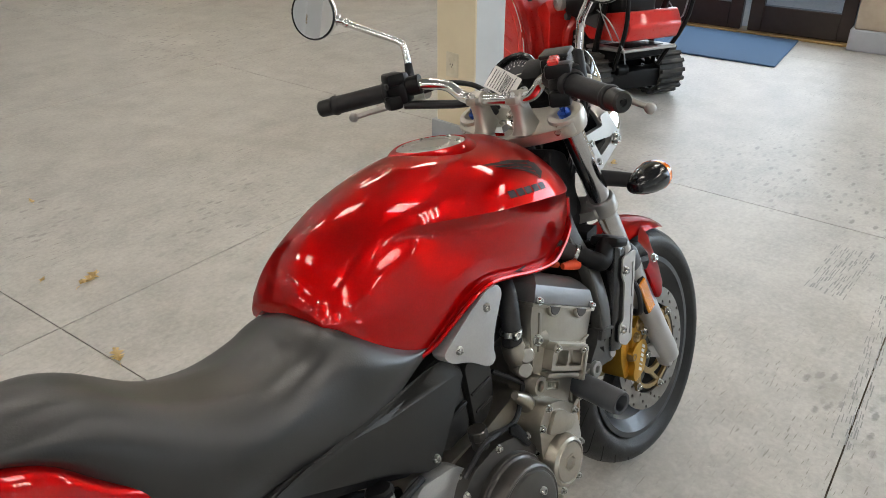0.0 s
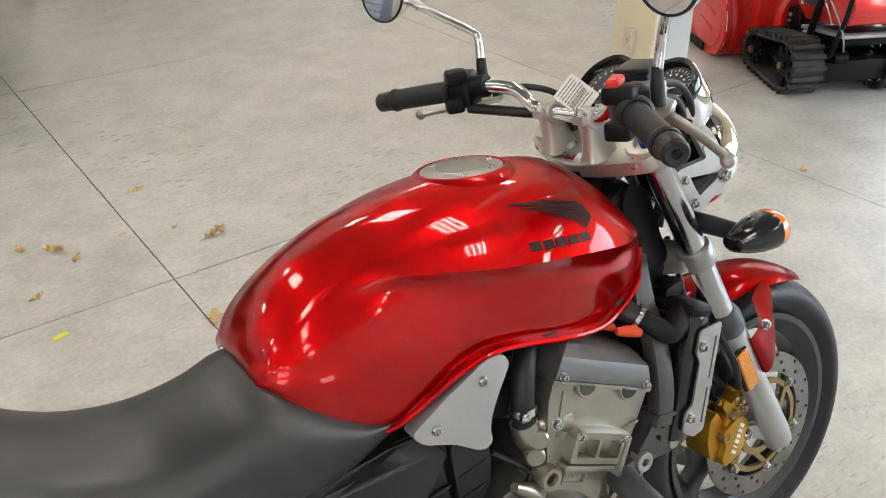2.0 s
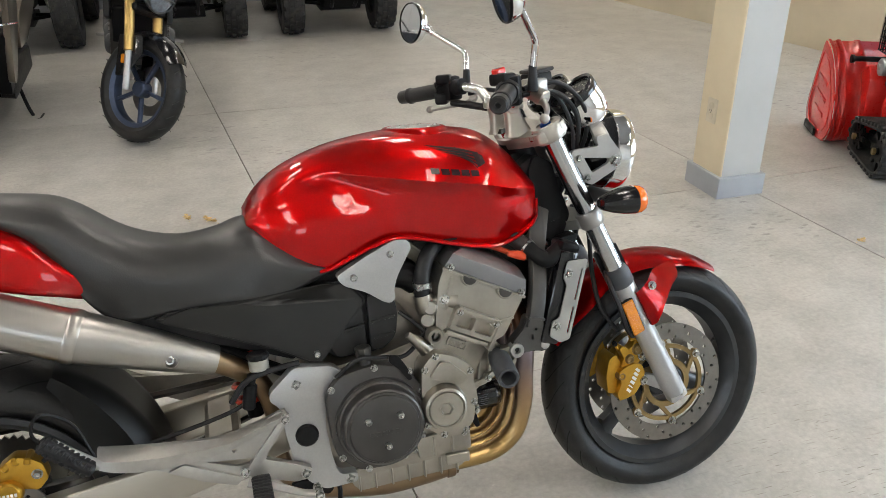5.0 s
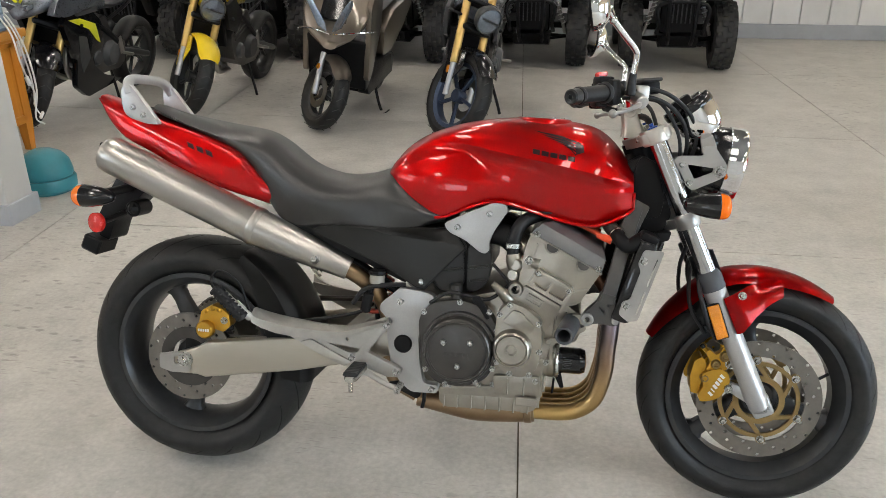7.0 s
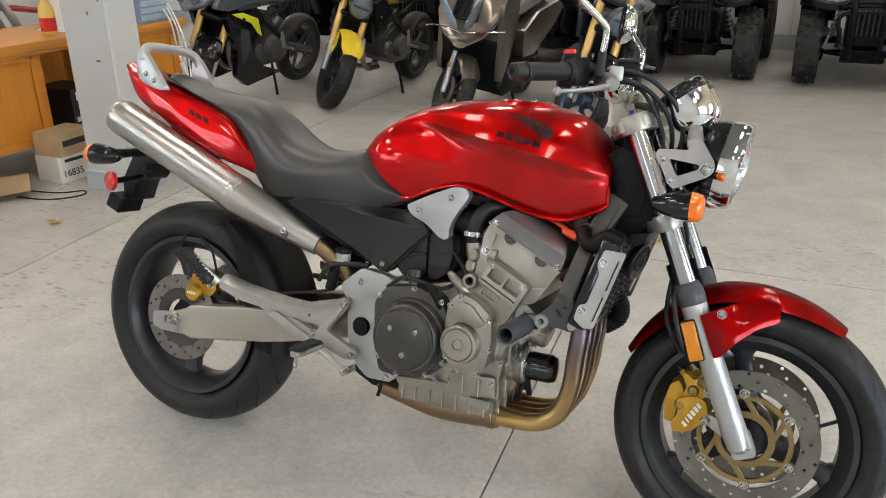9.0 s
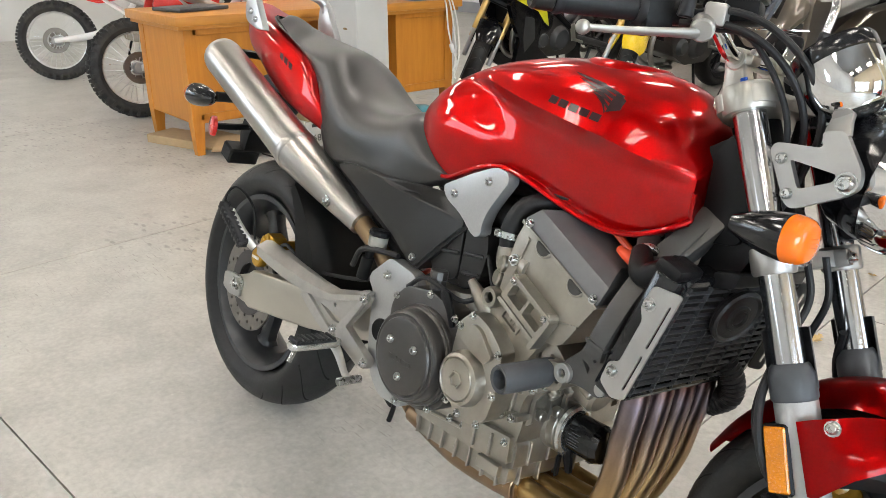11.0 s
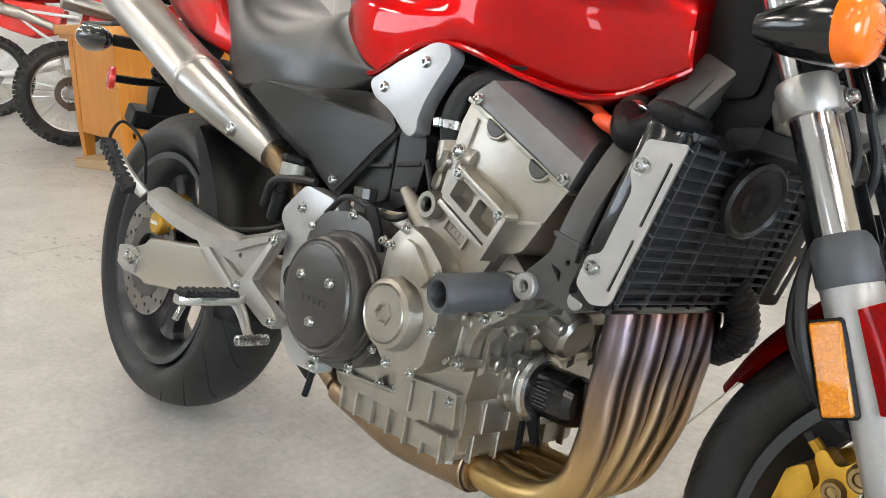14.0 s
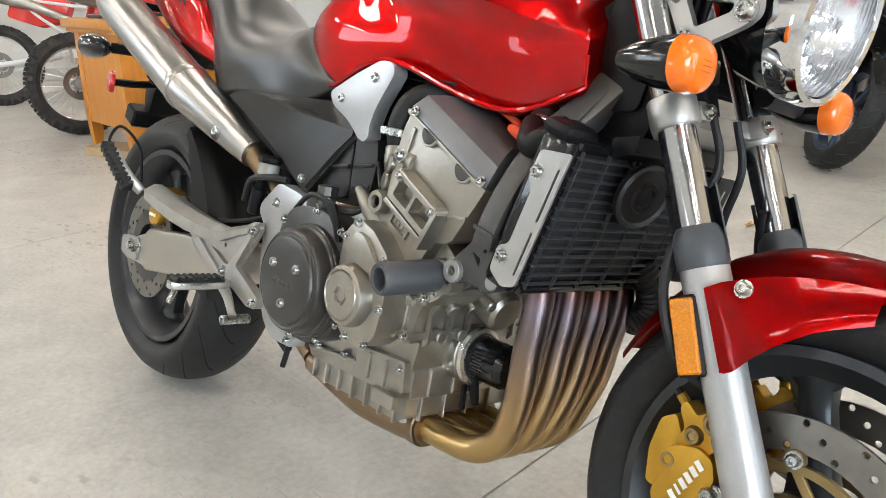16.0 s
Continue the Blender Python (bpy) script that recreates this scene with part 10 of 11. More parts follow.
def snow_blower(m):
    t = thing("snow_blower", "red tracked snow blower with black engine and caged muffler", "snow blower", m)
    REDSN = material("red_enamel", (0.58, 0.014, 0.010), 0.30, 0.0, 0.05, 6, coat=0.8, coat_rough=0.05)
    # auger housing: a shell open to the front, with pressed bands round its back
    back = bspline([np.array(p) for p in ((0.76, 0.515), (0.66, 0.485), (0.55, 0.41), (0.46, 0.29), (0.42, 0.16), (0.46, 0.05), (0.56, 0.008), (0.68, 0.004))], 5)
    mid = np.array((0.66, 0.23))
    bm = bmesh.new()
    rows = []
    for y, k in ((-0.40, 1.03), (-0.385, 1.03), (-0.38, 1.0), (-0.27, 1.0), (-0.262, 1.022), (-0.235, 1.022), (-0.227, 1.0), (0.227, 1.0), (0.235, 1.022), (0.262, 1.022), (0.27, 1.0), (0.33, 1.0), (0.337, 1.022), (0.355, 1.022), (0.362, 1.0), (0.38, 1.0), (0.385, 1.03), (0.40, 1.03)):
        rows.append([V(*(mid + (p - mid) * k), 0).xzy + V(0, y, 0) for p in back])
    loft(bm, rows, caps=False)
    bmesh.ops.solidify(bm, geom=list(bm.faces), thickness=0.005)
    part("auger_drum", bm, REDSN, t)
    front = bspline([np.array(p) for p in ((0.68, 0.004), (0.80, 0.01), (0.885, 0.08), (0.875, 0.20), (0.83, 0.34), (0.785, 0.49), (0.76, 0.515))], 4)
    edge = [tuple(p) for p in back] + [tuple(p) for p in front[1:-1]]
    inner = lambda k: [V(*(mid + (np.array(p) - mid) * k), 0) for p in edge]
    for s in (-1, 1):
        bm = bmesh.new()
        prism(bm, edge, s * 0.40, s * 0.408, 0.003)
        sp = part("side_plate", bm, REDSN, t)
        bm = bmesh.new()
        ring = [V(p.x, s * 0.408, p.y) for p in inner(0.80)]
        tube(bm, ring + ring[:1], 0.006, 6, 1)
        for x, z, w in ((0.67, 0.32, 0.17), (0.66, 0.235, 0.20), (0.65, 0.15, 0.17)):
            box(bm, (x, s * 0.409, z), (w, 0.010, 0.022), (0, -8, 0), 0.004, 2)
        part("pressed_rib", bm, REDSN, sp)
        bm = bmesh.new()
        box(bm, (0.72, s * 0.416, 0.028), (0.20, 0.014, 0.05), (0, 0, 0), 0.006)
        part("skid_shoe", bm, BLACK, t)
    bm = bmesh.new()
    lathe(bm, [(0.0, 0.0), (0.17, 0.0), (0.185, 0.02), (0.185, 0.15), (0.165, 0.165), (0, 0.165)], (0.50, 0, 0.25), (-1, 0, 0), 30)
    prism(bm, [(0.36, 0.10), (0.50, 0.10), (0.54, 0.40), (0.44, 0.46), (0.38, 0.40)], -0.14, 0.27, 0.012)
    part("impeller_housing", bm, REDSN, t)
    bm = bmesh.new()
    cyl(bm, (0.50, 0.0, 0.40), (0.49, 0.0, 0.50), 0.095, 0.10, n=28, bev=0.006)
    lathe(bm, [(0.085, 0.0), (0.085, 0.20), (0.075, 0.46), (0.070, 0.46), (0.079, 0.20), (0.079, 0.0), (0.085, 0.0)], (0.49, 0.0, 0.49), (0.06, 0, 1), 28)
    chute = part("chute", bm, REDSN, t)
    bm = bmesh.new()
    prism(bm, [(0.53, 0.95), (0.66, 0.98), (0.74, 0.94), (0.75, 0.95), (0.67, 1.01), (0.52, 0.98)], -0.08, 0.08, 0.004)
    part("deflector", bm, REDSN, chute)
    bm = bmesh.new()
    box(bm, (0.588, 0.0, 0.74), (0.004, 0.09, 0.13), (0, -3, 0))
    part("warning_sticker", bm, WHITECARD_SN, chute)
    bm = bmesh.new()
    cyl(bm, (0.50, 0.12, 0.475), (0.50, 0.34, 0.475), 0.014, n=14, bev=0.003)
    cyl(bm, (0.50, 0.33, 0.475), (0.50, 0.345, 0.475), 0.022, n=14)
    part("chute_crank", bm, BLACK, t)
    bm = bmesh.new()
    cyl(bm, (0.66, -0.39, 0.22), (0.66, 0.39, 0.22), 0.02, n=12)
    for k in range(60):
        a = k * 0.42
        box(bm, (0.66 + 0.15 * math.cos(a), -0.36 + 0.72 * k / 59, 0.22 + 0.15 * math.sin(a)), (0.05, 0.014, 0.05), (0, -math.degrees(a), 10))
    part("auger", bm, REDSN, t)
    # engine: block with fins, cowl, air cleaner cover, caged muffler, recoil starter, fuel tank
    bm = bmesh.new()
    box(bm, (0.16, 0.05, 0.45), (0.24, 0.26, 0.14), (0, 0, 0), 0.02, 2)
    for k in range(6):
        box(bm, (0.31, 0.10, 0.42 + 0.022 * k), (0.10, 0.17, 0.007), (0, 0, 0), 0.002)
    cyl(bm, (0.30, 0.19, 0.40), (0.30, 0.215, 0.40), 0.022, n=6, bev=0.003)
    part("engine_block", bm, DARKGREY, t)
    bm = bmesh.new()
    cover = [(0.285, 0.42), (0.30, 0.56), (0.27, 0.635), (0.22, 0.655), (0.05, 0.665), (-0.01, 0.64), (-0.02, 0.54), (0.04, 0.47), (0.16, 0.42)]
    prism(bm, rounded(cover, 0.02), 0.05, 0.225, 0.016)
    cv = part("air_cleaner_cover", bm, BLACK, t)
    bm = bmesh.new()
    prism(bm, rounded([(0.26, 0.57), (0.24, 0.62), (0.05, 0.635), (0.01, 0.60), (0.02, 0.57)], 0.01), 0.224, 0.231, 0.003)
    part("cover_panel", bm, DARKGREY, cv)
    bm = bmesh.new()
    cyl(bm, (0.13, 0.14, 0.66), (0.13, 0.14, 0.685), 0.014, 0.011, n=10, bev=0.002)
    part("cover_knob", bm, BLACK, cv)
    bm = bmesh.new()
    box(bm, (0.45, 0.08, 0.60), (0.20, 0.14, 0.12), (0, 0, 0), 0.035, 3)
    mu = part("muffler", bm, STEELDULL_SN, t)
    bm = bmesh.new()
    x0, x1, y0, y1, z0, z1 = 0.33, 0.58, -0.02, 0.19, 0.51, 0.685
    for k in range(9):
        x = x0 + (x1 - x0) * k / 8
        tube(bm, [V(x, y0, z1), V(x, y1 - 0.02, z1), V(x, y1, z1 - 0.02), V(x, y1, z0)], 0.0034, 5, 2)
    for k in range(6):
        z = z0 + (z1 - z0 - 0.01) * k / 5
        tube(bm, [V(x0, y1, z), V(x1 - 0.02, y1, z), V(x1, y1 - 0.02, z), V(x1, y0, z)], 0.0034, 5, 2)
    for k in range(5):
        y = y0 + (y1 - y0 - 0.02) * k / 4
        tube(bm, [V(x0, y, z1), V(x1 - 0.02, y, z1), V(x1, y, z1 - 0.02), V(x1, y, z0)], 0.0034, 5, 2)
    part("wire_guard", bm, BLACK, mu)
    bm = bmesh.new()
    lathe(bm, [(0, 0.014), (0.016, 0.012), (0.018, 0.006), (0.040, 0.004), (0.045, 0.0), (0.045, -0.03), (0, -0.03)], (0.345, 0.245, 0.47), (0, 1, 0), 26)
    part("fuel_cap", bm, SILVER, t)
    bm = bmesh.new()
    box(bm, (0.06, -0.10, 0.63), (0.26, 0.20, 0.11), (0, 4, 0), 0.045, 3)
    part("fuel_tank", bm, REDSN, t)
    bm = bmesh.new()
    box(bm, (-0.06, 0.04, 0.53), (0.16, 0.20, 0.15), (0, 6, 0), 0.03, 3)
    part("fan_housing", bm, BLACK, t)
    bm = bmesh.new()
    prism(bm, rounded([(0.30, 0.40), (0.14, 0.31), (-0.20, 0.37), (-0.23, 0.45), (-0.18, 0.52), (0.02, 0.47), (0.20, 0.42)], 0.02), -0.16, 0.155, 0.02)
    bc = part("belt_cover", bm, REDSN, t)
    bm = bmesh.new()
    box(bm, (0.20, 0.158, 0.395), (0.018, 0.004, 0.07), (0, 20, 0))
    part("warning_sticker", bm, WHITECARD_SN, bc)
    bm = bmesh.new()
    box(bm, (-0.03, 0.0, 0.297), (0.36, 0.33, 0.018), (0, 9, 0), 0.004)
    part("engine_deck", bm, STEELDULL_SN, t)
    bm = bmesh.new()
    prism(bm, [(0.38, 0.12), (0.40, 0.32), (0.10, 0.285), (-0.16, 0.33), (-0.16, 0.27), (0.02, 0.20), (0.05, 0.12)], -0.12, 0.12, 0.008)
    box(bm, (0.30, 0.13, 0.27), (0.16, 0.012, 0.10), (0, 20, 0), 0.004)
    part("chassis", bm, BLACK, t)
    for z in (0.28, 0.25):
        bm = bmesh.new()
        cyl(bm, (0.30, 0.137, z), (0.30, 0.146, z), 0.010, n=6)
        part("chassis_bolt", bm, SILVER, t)
    bm = bmesh.new()
    box(bm, (-0.05, 0, 0.125), (0.09, 0.46, 0.10), (0, 0, 0), 0.008, 2)
    part("axle_housing", bm, BLACK, t)
    for x in (0.16, 0.06):
        bm = bmesh.new()
        cyl(bm, (x, 0.06, 0.215), (x, 0.135, 0.215), 0.030, n=20, bev=0.006)
        part("drive_motor", bm, SILVER, t)
    bm = bmesh.new()
    tube(bm, [V(0.30, 0.14, 0.24), V(0.18, 0.15, 0.18), V(0.05, 0.15, 0.17), V(-0.1, 0.14, 0.20)], 0.011, 8, 5)
    cyl(bm, (-0.09, 0.05, 0.19), (-0.09, 0.12, 0.19), 0.028, n=14, bev=0.005)
    part("drive_linkage", bm, BLACK, t)
    for s in (-1, 1):
        tr = new("track", None)
        tr.parent = t
        y = s * 0.235
        path = []
        for a in range(-90, 91, 15):
            path.append((0.30 + 0.085 * math.cos(radians(a)), 0.115 + 0.085 * math.sin(radians(a)), a))
        for k in range(1, 5):
            path.append((0.30 - 0.30 * k / 5, 0.20 + 0.05 * k / 5, 90))
        for a in range(90, 271, 15):
            path.append((0.0 + 0.115 * math.cos(radians(a)), 0.135 + 0.115 * math.sin(radians(a)), a))
        for k in range(1, 5):
            path.append((0.30 * k / 5, 0.02 + 0.01 * k / 5, 270))
        bm = bmesh.new()
        rows = [[V(px, y - 0.075, pz), V(px, y + 0.075, pz), V(px - 0.012 * math.cos(radians(a)), y + 0.075, pz - 0.012 * math.sin(radians(a))), V(px - 0.012 * math.cos(radians(a)), y - 0.075, pz - 0.012 * math.sin(radians(a)))] for px, pz, a in path]
        rows.append(rows[0])
        loft(bm, rows, closed=True, caps=False)
        part("track_belt", bm, KNOB, tr)
        pts = [V(p[0], 0, p[1]) for p in path]
        tot = sum((pts[(i + 1) % len(pts)] - pts[i]).length for i in range(len(pts)))
        n = 27
        for k in range(n):
            d = tot * k / n
            i = 0
            while d > (pts[(i + 1) % len(pts)] - pts[i]).length:
                d -= (pts[(i + 1) % len(pts)] - pts[i]).length
                i = (i + 1) % len(pts)
            dr = (pts[(i + 1) % len(pts)] - pts[i]).normalized()
            q = pts[i] + dr * d
            ang = math.degrees(math.atan2(dr.z, dr.x))
            nrm = V(dr.z, 0, -dr.x)
            put("track_lug", LUG, tr, Matrix.Translation(V(q.x, y, q.z) + nrm * 0.009) @ Matrix.Rotation(radians(-ang), 4, "Y"))
        for c, r in (((0.0, y, 0.135), 0.10), ((0.30, y, 0.115), 0.07)):
            bm = bmesh.new()
            for o in (-0.05, 0.05):
                cyl(bm, (c[0], c[1] + o - 0.008, c[2]), (c[0], c[1] + o + 0.008, c[2]), r * 0.55, n=24)
                for i in range(8):
                    a = 2 * math.pi * i / 8
                    box(bm, (c[0] + r * 0.7 * math.cos(a), c[1] + o, c[2] + r * 0.7 * math.sin(a)), (r * 0.6, 0.016, 0.024), (0, -math.degrees(a), 0))
            cyl(bm, (c[0], c[1] - 0.07, c[2]), (c[0], c[1] + 0.07, c[2]), 0.02, n=12)
            part("track_wheel", bm, BLACK, tr)
            bm = bmesh.new()
            cyl(bm, (c[0], c[1] + 0.07, c[2]), (c[0], c[1] + 0.085, c[2]), 0.018, n=6)
            part("axle_nut", bm, GOLDSATIN, tr)
            bm = bmesh.new()
            cyl(bm, (c[0], c[1] - 0.085, c[2]), (c[0], c[1] - 0.07, c[2]), 0.018, n=6)
            part("axle_nut", bm, GOLDSATIN, tr)
        bm = bmesh.new()
        box(bm, (0.15, y, 0.125), (0.28, 0.03, 0.05), (0, -4, 0), 0.006)
        part("track_frame", bm, BLACK, tr)
    for s in (-1, 1):
        bm = bmesh.new()
        tube(bm, [V(0.06, s * 0.17, 0.20), V(-0.02, s * 0.19, 0.46), V(-0.13, s * 0.21, 0.77), V(-0.26, s * 0.23, 0.95), V(-0.52, s * 0.25, 1.02)], 0.017, 10, 6)
        tube(bm, [V(-0.10, s * 0.14, 0.20), V(-0.24, s * 0.19, 0.50), V(-0.22, s * 0.22, 0.88)], 0.012, 8, 5)
        hb = part("handle_bar", bm, BLACK, t)
        bm = bmesh.new()
        cyl(bm, (-0.50, s * 0.249, 1.015), (-0.62, s * 0.258, 1.045), 0.021, n=14, bev=0.005)
        part("grip", bm, KNOB, hb)
    bm = bmesh.new()
    box(bm, (-0.34, 0, 0.96), (0.20, 0.46, 0.10), (0, -18, 0), 0.02, 2)
    part("control_panel", bm, DARKGREY, t)
    for pts in ([(0.05, 0.20, 0.50), (-0.10, 0.20, 0.46), (-0.20, 0.17, 0.34), (-0.18, 0.13, 0.25)],
                [(-0.05, -0.20, 0.52), (-0.18, -0.19, 0.46), (-0.24, -0.18, 0.62)],
                [(-0.20, 0.20, 0.84), (-0.06, 0.23, 0.66), (-0.02, 0.21, 0.52), (-0.14, 0.19, 0.36)]):
        bm = bmesh.new()
        tube(bm, [V(*p) for p in pts], 0.004, 6, 5)
        part("control_cable", bm, CABLE_SN, t)
    return t


snow_blower(pose(3.198, 1.47, 0, 0, 0, 64))

# ================= desk corner =================
def oak(name, a, b, stretch):
    return material(name, a, 0.42, 0, 0.1, 9, 0.1, 60, coat=0.08, coat_rough=0.15, color2=b, stretch=stretch, rvar=0.08)


OAKV = oak("golden_oak_upright", (0.44, 0.160, 0.014), (0.54, 0.215, 0.024), (3, 3, 0.25))
OAKH = oak("golden_oak_top", (0.44, 0.175, 0.025), (0.55, 0.24, 0.04), (3, 0.25, 3))
CARD = material("brown_cardboard", (0.42, 0.30, 0.17), 0.8, 0, 0.08, 20)
BLACKCARD = material("black_box_card", (0.02, 0.022, 0.026), 0.5, 0, 0.1, 20)
WHITECARD = material("white_box_card", (0.72, 0.70, 0.66), 0.7, 0, 0.05, 20)

DX0, DX1, DY0, DY1, DT = -3.83, -3.175, 0.88, 2.785, 0.755
desk = thing("desk", "golden oak office desk with two pedestals, cluttered top", "desk", pose(0, 0, 0))
bm = bmesh.new()
box(bm, ((DX0 + DX1) / 2, (DY0 + DY1) / 2, DT - 0.025), (DX1 - DX0 + 0.07, DY1 - DY0 + 0.07, 0.05), bev=0.006, seg=2)
part("desktop", bm, OAKH, desk)
bm = bmesh.new()
box(bm, ((DX0 + DX1) / 2, (DY0 + DY1) / 2, DT - 0.06), (DX1 - DX0 + 0.03, DY1 - DY0 + 0.03, 0.024), bev=0.003)
part("apron", bm, OAKH, desk)
for y0, y1 in ((DY0 + 0.02, 1.66), (2.30, DY1 - 0.02)):
    bm = bmesh.new()
    box(bm, ((DX0 + DX1) / 2, (y0 + y1) / 2, 0.445), (DX1 - DX0 - 0.04, y1 - y0, 0.53), bev=0.004)
    ped = part("pedestal", bm, OAKV, desk)
    for z in (0.205, 0.675):
        bm = bmesh.new()
        box(bm, (DX1 - 0.018, (y0 + y1) / 2, z), (0.014, y1 - y0 - 0.09, 0.05), bev=0.003)
        part("panel_rail", bm, OAKV, ped)
    for x in (DX0 + 0.05, DX1 - 0.045):
        for y in (y0 + 0.03, y1 - 0.03):
            bm = bmesh.new()
            rows = []
            for z, h in ((0.0, 0.022), (0.20, 0.034), (0.70, 0.034)):
                rows.append([V(x - h, y - h, z), V(x + h, y - h, z), V(x + h, y + h, z), V(x - h, y + h, z)])
            loft(bm, rows, closed=True)
            part("leg", bm, OAKV, desk)
bm = bmesh.new()
box(bm, (DX0 + 0.06, 1.98, 0.46), (0.02, 0.64, 0.50), bev=0.002)
part("modesty_panel", bm, OAKV, desk)
bm = bmesh.new()
box(bm, (-3.50, 1.98, 0.145), (0.58, 0.64, 0.02), bev=0.002)
part("low_shelf", bm, OAKH, desk)


def carton(name, label, c, s, rot, mat, bars, txt=None):
    t = thing(name, label, "box", pose(*c, 0, 0, rot))
    bm = bmesh.new()
    box(bm, (0, 0, s[2] / 2), s, bev=0.003)
    part("carton", bm, mat, t)
    for (y, z, w, h, mt) in bars:
        bm = bmesh.new()
        box(bm, (s[0] / 2 + 0.0015, y, z), (0.001, w, h))
        part("print_bar", bm, mt, t)
    if txt:
        cu = bpy.data.curves.new("number", "FONT")
        cu.body, cu.size, cu.extrude = txt[0], txt[3], 0.0004
        ob = new("number_print", cu)
        ob.parent = t
        ob.matrix_local = pose(s[0] / 2 + 0.0032, txt[1], txt[2], 90, 0, 90)
        ob.data.materials.append(INK)
    return t


carton("box", "black cardboard box with white labels under the desk", (-3.50, 2.06, 0.157), (0.30, 0.26, 0.26), 6, BLACKCARD, [(-0.04, 0.21, 0.10, 0.05, WHITECARD), (0.02, 0.15, 0.11, 0.04, WHITECARD), (-0.06, 0.07, 0.10, 0.03, WHITECARD)])
carton("box", "white parts carton with a printed number on the floor", (-3.05, 1.60, 0.0), (0.20, 0.26, 0.15), -4, WHITECARD, [(0.095, 0.115, 0.05, 0.05, REDREF), (0.095, 0.045, 0.05, 0.05, YELLOW), (-0.03, 0.125, 0.12, 0.018, INK)], ("16835", -0.115, 0.035, 0.055))
carton("box", "brown cardboard box on top of a parts carton", (-3.05, 1.60, 0.1505), (0.19, 0.25, 0.13), 3, CARD, [(-0.02, 0.07, 0.16, 0.035, INK)])
carton("box", "flattened brown cardboard scraps under the desk", (-3.55, 0.98, 0.0), (0.40, 0.20, 0.05), 20, CARD, [])
bm = bmesh.new()
for k in range(4):
    box(bm, (-3.45 + 0.12 * k, 1.12 + 0.03 * (k % 2), 0.012 + 0.016 * k), (0.34, 0.22, 0.008), (3 * k, 4 - 2 * k, 17 * k), 0.001)
solid("cardboard_scraps", bm, CARD, "crumpled brown cardboard scraps on the floor under the desk", "cardboard")

# bottle, papers and clutter on the desk
bt = thing("bottle", "clear yellow additive bottle with a red label and black cap", "bottle", pose(-3.33, 1.88, DT))
bm = bmesh.new()
lathe(bm, [(0, 0), (0.040, 0.0), (0.044, 0.006), (0.044, 0.13), (0.036, 0.16), (0.016, 0.20), (0.014, 0.225)], (0, 0, 0), (0, 0, 1), 24)
part("bottle_body", bm, material("amber_plastic", (0.72, 0.50, 0.12), 0.25, 0, 0.1, 20, coat=0.3), bt)
bm = bmesh.new()
cyl(bm, (0, 0, 0.222), (0, 0, 0.25), 0.016, n=16, bev=0.003)
part("cap", bm, BLACK, bt)
bm = bmesh.new()
lathe(bm, [(0.0445, 0.02), (0.0445, 0.095)], (0, 0, 0), (0, 0, 1), 24)
part("label_wrap", bm, REDREF, bt)
pp = thing("papers", "stack of white papers leaning on the desk", "papers", pose(-3.42, 2.10, DT))
for k in range(4):
    bm = bmesh.new()
    box(bm, (-0.03 * k, 0.02 * k, 0.003 + 0.004 * k), (0.21, 0.28, 0.003), (0, 0, 9 * k))
    part("sheet", bm, PAPER, pp)
bm = bmesh.new()
box(bm, (-0.02, -0.02, 0.09), (0.02, 0.22, 0.17), (0, -14, 0), 0.003)
part("folder", bm, PAPER, pp)
kb = thing("laptop", "closed dark laptop on the desk", "laptop", pose(-3.52, 1.10, DT, 0, 0, 14))
bm = bmesh.new()
box(bm, (0, 0, 0.011), (0.25, 0.34, 0.02), bev=0.006, seg=2)
part("laptop_shell", bm, DARKGREY, kb)
tr = thing("tool_case", "blue grey plastic case of small parts on the desk", "case", pose(-3.235, 2.56, DT, 0, 0, 2))
bm = bmesh.new()
box(bm, (0, 0, 0.10), (0.14, 0.26, 0.20), bev=0.008, seg=2)
part("case_shell", bm, material("blue_grey_case", (0.16, 0.22, 0.30), 0.4, 0, 0.15, 30, 0.3, 60), tr)
bm = bmesh.new()
for k in range(4):
    box(bm, (0.0715, 0, 0.035 + 0.043 * k), (0.004, 0.24, 0.034), bev=0.003)
part("drawer_fronts", bm, material("smoky_plastic", (0.35, 0.42, 0.50), 0.25, 0, 0.2, 40), tr)
cd = thing("extension_cable", "white cable hanging over the edge of the desk", "cable")
bm = bmesh.new()
for k, dy in enumerate((0.0, 0.035, 0.06)):
    tube(bm, [V(-3.24, 2.60 + dy, DT + 0.20 - 0.06 * k), V(-3.18, 2.64 + dy, DT + 0.10), V(-3.125, 2.66 + dy, DT - 0.02), V(-3.112, 2.67 + dy * 1.4, 0.58), V(-3.108, 2.70 + dy, 0.46 - 0.04 * k), V(-3.11, 2.74 - dy * 0.6, 0.36 - 0.07 * k), V(-3.108, 2.71 + dy, 0.30 - 0.07 * k)], 0.0055, 6, 6)
part("cable_strand", bm, WHITEPLASTIC, cd)
bm = bmesh.new()
box(bm, (-3.108, 2.70, 0.45), (0.016, 0.03, 0.06), (20, 0, 0), 0.004)
part("connector", bm, WHITEPLASTIC, cd)
bm = bmesh.new()
box(bm, (-3.108, 2.76, 0.22), (0.016, 0.02, 0.05), (-50, 0, 0), 0.004)
part("connector", bm, WHITEPLASTIC, cd)
fl = thing("floor_cable", "thin black cable lying on the concrete by the column", "cable")
bm = bmesh.new()
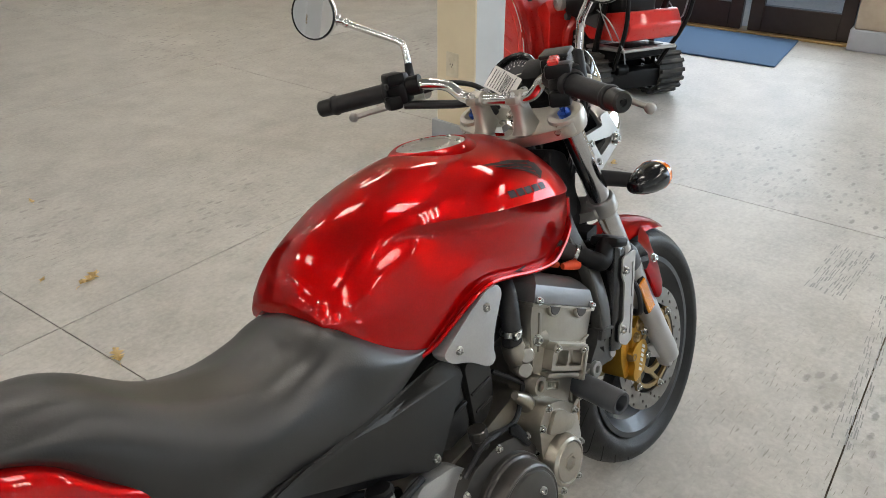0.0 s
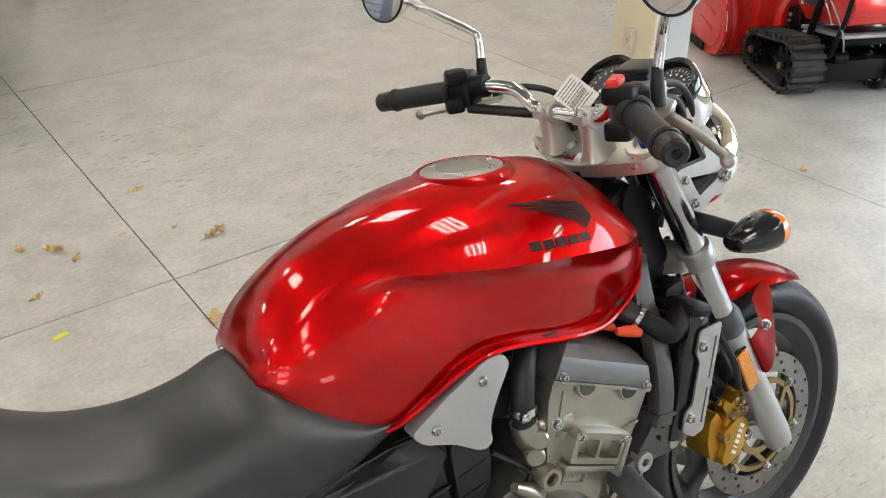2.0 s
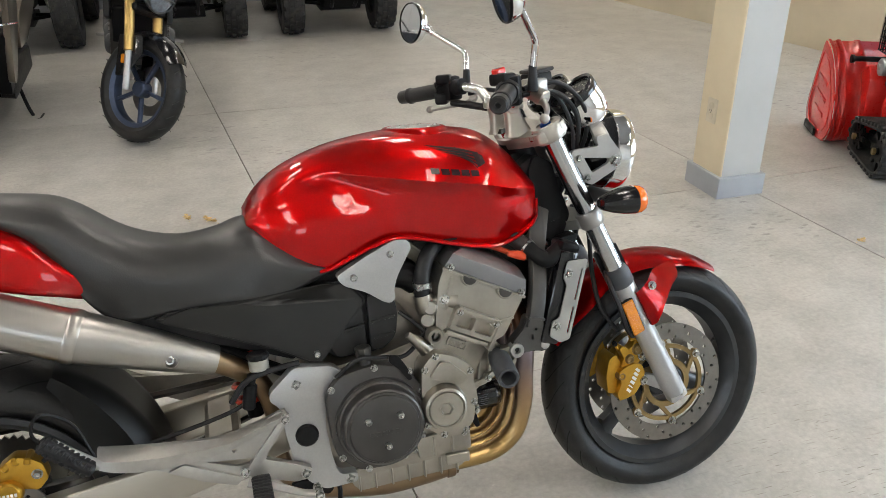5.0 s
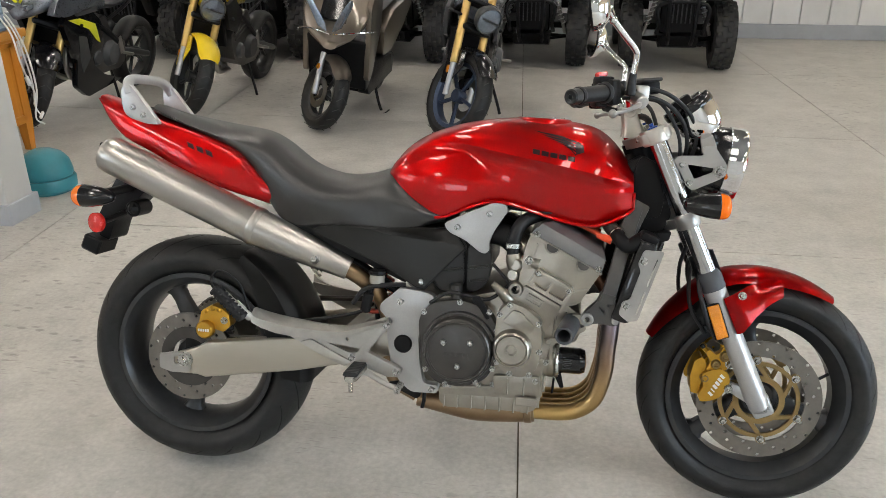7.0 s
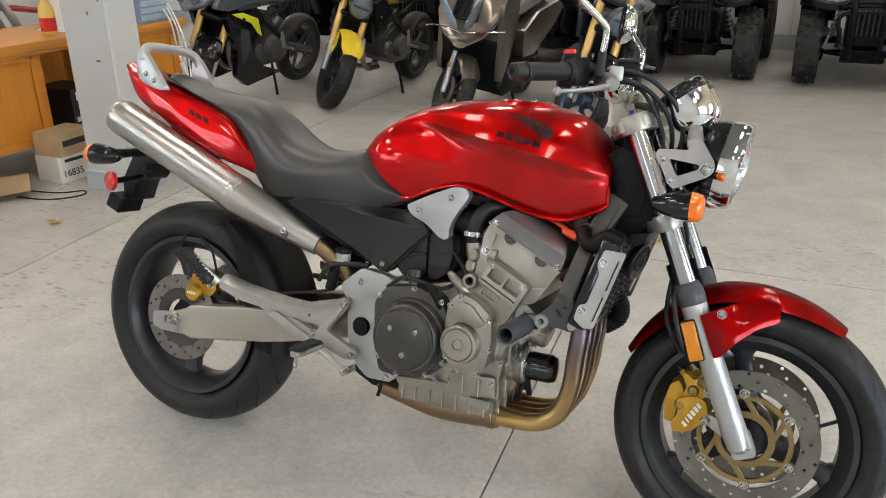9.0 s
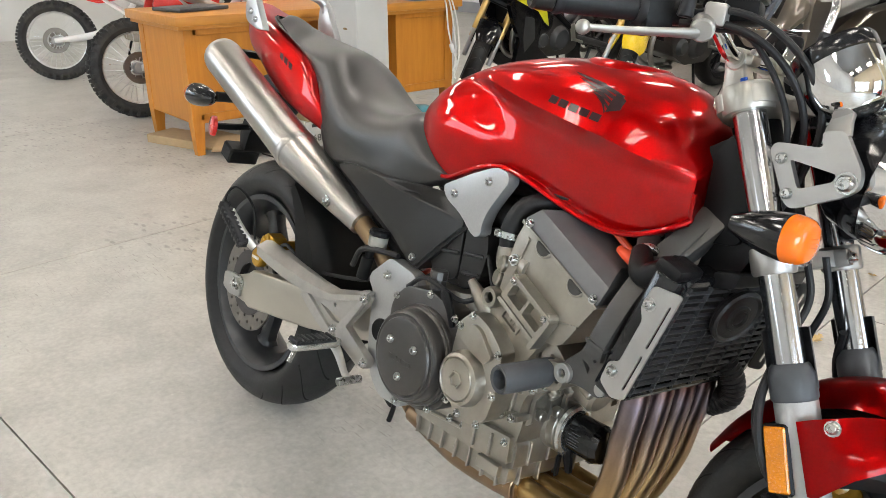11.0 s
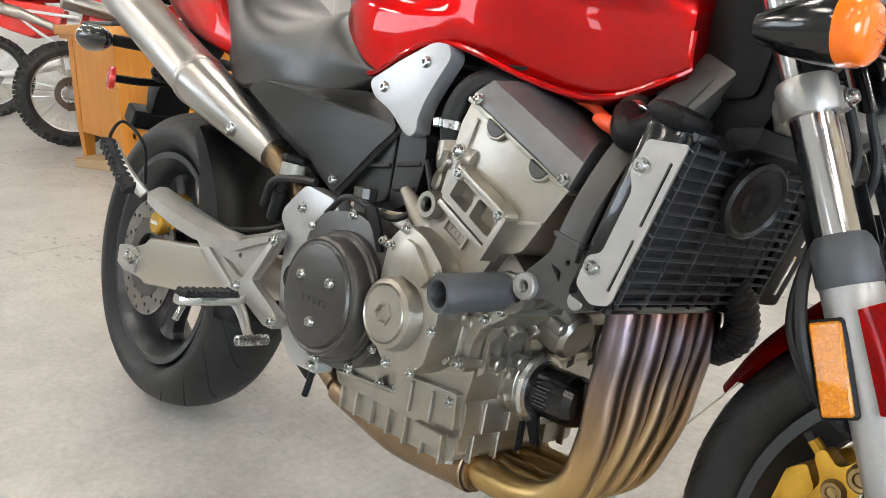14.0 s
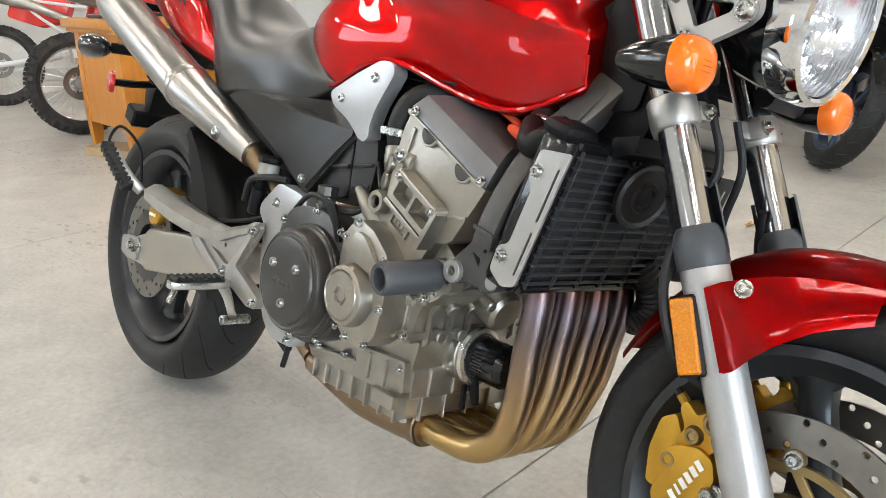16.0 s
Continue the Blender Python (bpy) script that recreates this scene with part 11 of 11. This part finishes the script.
tube(bm, [V(-3.05, 1.30, 0.004), V(-2.85, 1.34, 0.004), V(-2.75, 1.42, 0.004), V(-2.70, 1.36, 0.004), V(-2.80, 1.24, 0.004), V(-3.0, 1.20, 0.004)], 0.004, 6, 6)
part("cable_strand", bm, HOSE, fl)

# teal dome on the floor behind the column
td = thing("waste_bin", "teal plastic dome-shaped bin on the floor beside the column", "bin", pose(-2.60, 2.02, 0))
TEAL = material("teal_plastic", (0.02, 0.17, 0.21), 0.4, 0, 0.1, 12, coat=0.2)
bm = bmesh.new()
lathe(bm, [(0, 0.235), (0.05, 0.230), (0.10, 0.205), (0.13, 0.165), (0.142, 0.11), (0.140, 0.085)], (0, 0, 0), (0, 0, 1), 36)
part("dome_lid", bm, TEAL, td)
bm = bmesh.new()
lathe(bm, [(0.0, 0.0), (0.13, 0.0), (0.15, 0.02), (0.152, 0.07), (0.145, 0.082), (0.135, 0.082), (0, 0.075)], (0, 0, 0), (0, 0, 1), 36)
part("bowl", bm, TEAL, td)
bm = bmesh.new()
lathe(bm, [(0.138, 0.080), (0.1405, 0.083), (0.1405, 0.088), (0.138, 0.09)], (0, 0, 0), (0, 0, 1), 36, 200, 120)
part("dark_slot", bm, INK, td)

# rubber left on the concrete by tyres: short broken streaks in two bands
RUBBED = material("rubber_smear", (0.27, 0.265, 0.255), 0.5, 0, 0.15, 60)
random.seed(21)
for label, x0, x1, y0, slope, w, rows_, gap in (("faint dark tyre mark rubbed into the concrete", 1.83, 2.19, -0.085, 0.02, 0.13, 16, 0.25), ("long faint tyre track on the concrete", 1.10, 1.95, -0.372, 0.125, 0.055, 9, 0.4)):
    bm = bmesh.new()
    for k in range(rows_):
        y = (k / (rows_ - 1) - 0.5) * w
        x = x0 + random.random() * 0.03
        while x < x1:
            ln = 0.010 + random.random() * 0.05
            if random.random() > gap:
                cy = y0 + y + slope * (x - x0) + random.uniform(-0.002, 0.002)
                box(bm, (x + ln / 2, cy, 0.0004), (ln, w / rows_ * random.uniform(0.25, 0.7), 0.0006), (0, 0, math.degrees(slope) + random.uniform(-2, 2)))
            x += ln + 0.004 + random.random() * 0.02
    solid("tyre_mark", bm, RUBBED, label, "tyre mark", kind="stuff")

# ---- leaves ----
LEAF = material("dry_oak_leaf", (0.60, 0.42, 0.17), 0.7, 0, 0.25, 40, 0.3, 100, color2=(0.82, 0.65, 0.34))


def leaf(seed, size):
    rnd = random.Random(seed)
    bm = bmesh.new()
    n = 11
    outl = []
    for i in range(n):
        t = i / (n - 1)
        w = (0.32 if i % 2 else 0.08) * math.sin(math.pi * (0.12 + 0.80 * t)) * (0.9 + 0.4 * rnd.random())
        outl.append((t - 0.5, w))
    up, mid, dn = [], [], []
    for x, w in outl:
        curl = 0.10 * (x * 2) ** 2 + 0.04 * rnd.random()
        mid.append(bm.verts.new(V(x, 0, 0.02 + curl) * size))
        up.append(bm.verts.new(V(x + 0.06, w, 0.05 + curl + 0.12 * rnd.random()) * size))
        dn.append(bm.verts.new(V(x + 0.06, -w, 0.03 + curl + 0.12 * rnd.random()) * size))
    for i in range(n - 1):
        bm.faces.new((mid[i], mid[i + 1], up[i + 1], up[i]))
        bm.faces.new((dn[i], dn[i + 1], mid[i + 1], mid[i]))
    tube(bm, [V(-0.5, 0, 0.06) * size, V(-0.62, 0.02, 0.05) * size, V(-0.74, 0.0, 0.02) * size], 0.012 * size, 4, 2)
    bmesh.ops.solidify(bm, geom=[f for f in bm.faces if len(f.verts) == 4], thickness=0.0006)
    return bm


for k, (x, y, s, r) in enumerate(((0.25, 1.864, 0.085, 20), (0.085, 1.385, 0.07, 70), (0.106, 2.348, 0.06, 10), (-0.241, 2.065, 0.075, 130), (-0.191, 1.968, 0.05, 60), (-0.346, 1.802, 0.05, 30), (0.41, 2.63, 0.04, 80), (2.34, 1.018, 0.05, 15),
                                  (-2.475, 0.987, 0.10, 0), (-0.34, 2.13, 0.06, 100), (0.145, 1.99, 0.03, 40), (-0.02, 2.04, 0.03, 10), (0.40, -0.62, 0.05, 33))):
    solid("leaf", leaf(k + 3, s), LEAF, "dry curled brown oak leaf on the concrete", "leaf", "fallen leaves", m=pose(x, y, 0.0005, 0, 0, r))
bm = bmesh.new()
box(bm, (0, 0, 0.002), (0.045, 0.02, 0.003), (0, 0, 15), 0.001)
solid("paper_scrap", bm, material("yellow_scrap", (0.75, 0.65, 0.05), 0.5), "small yellow scrap of paper on the concrete", "scrap", m=pose(-0.32, 1.56, 0))
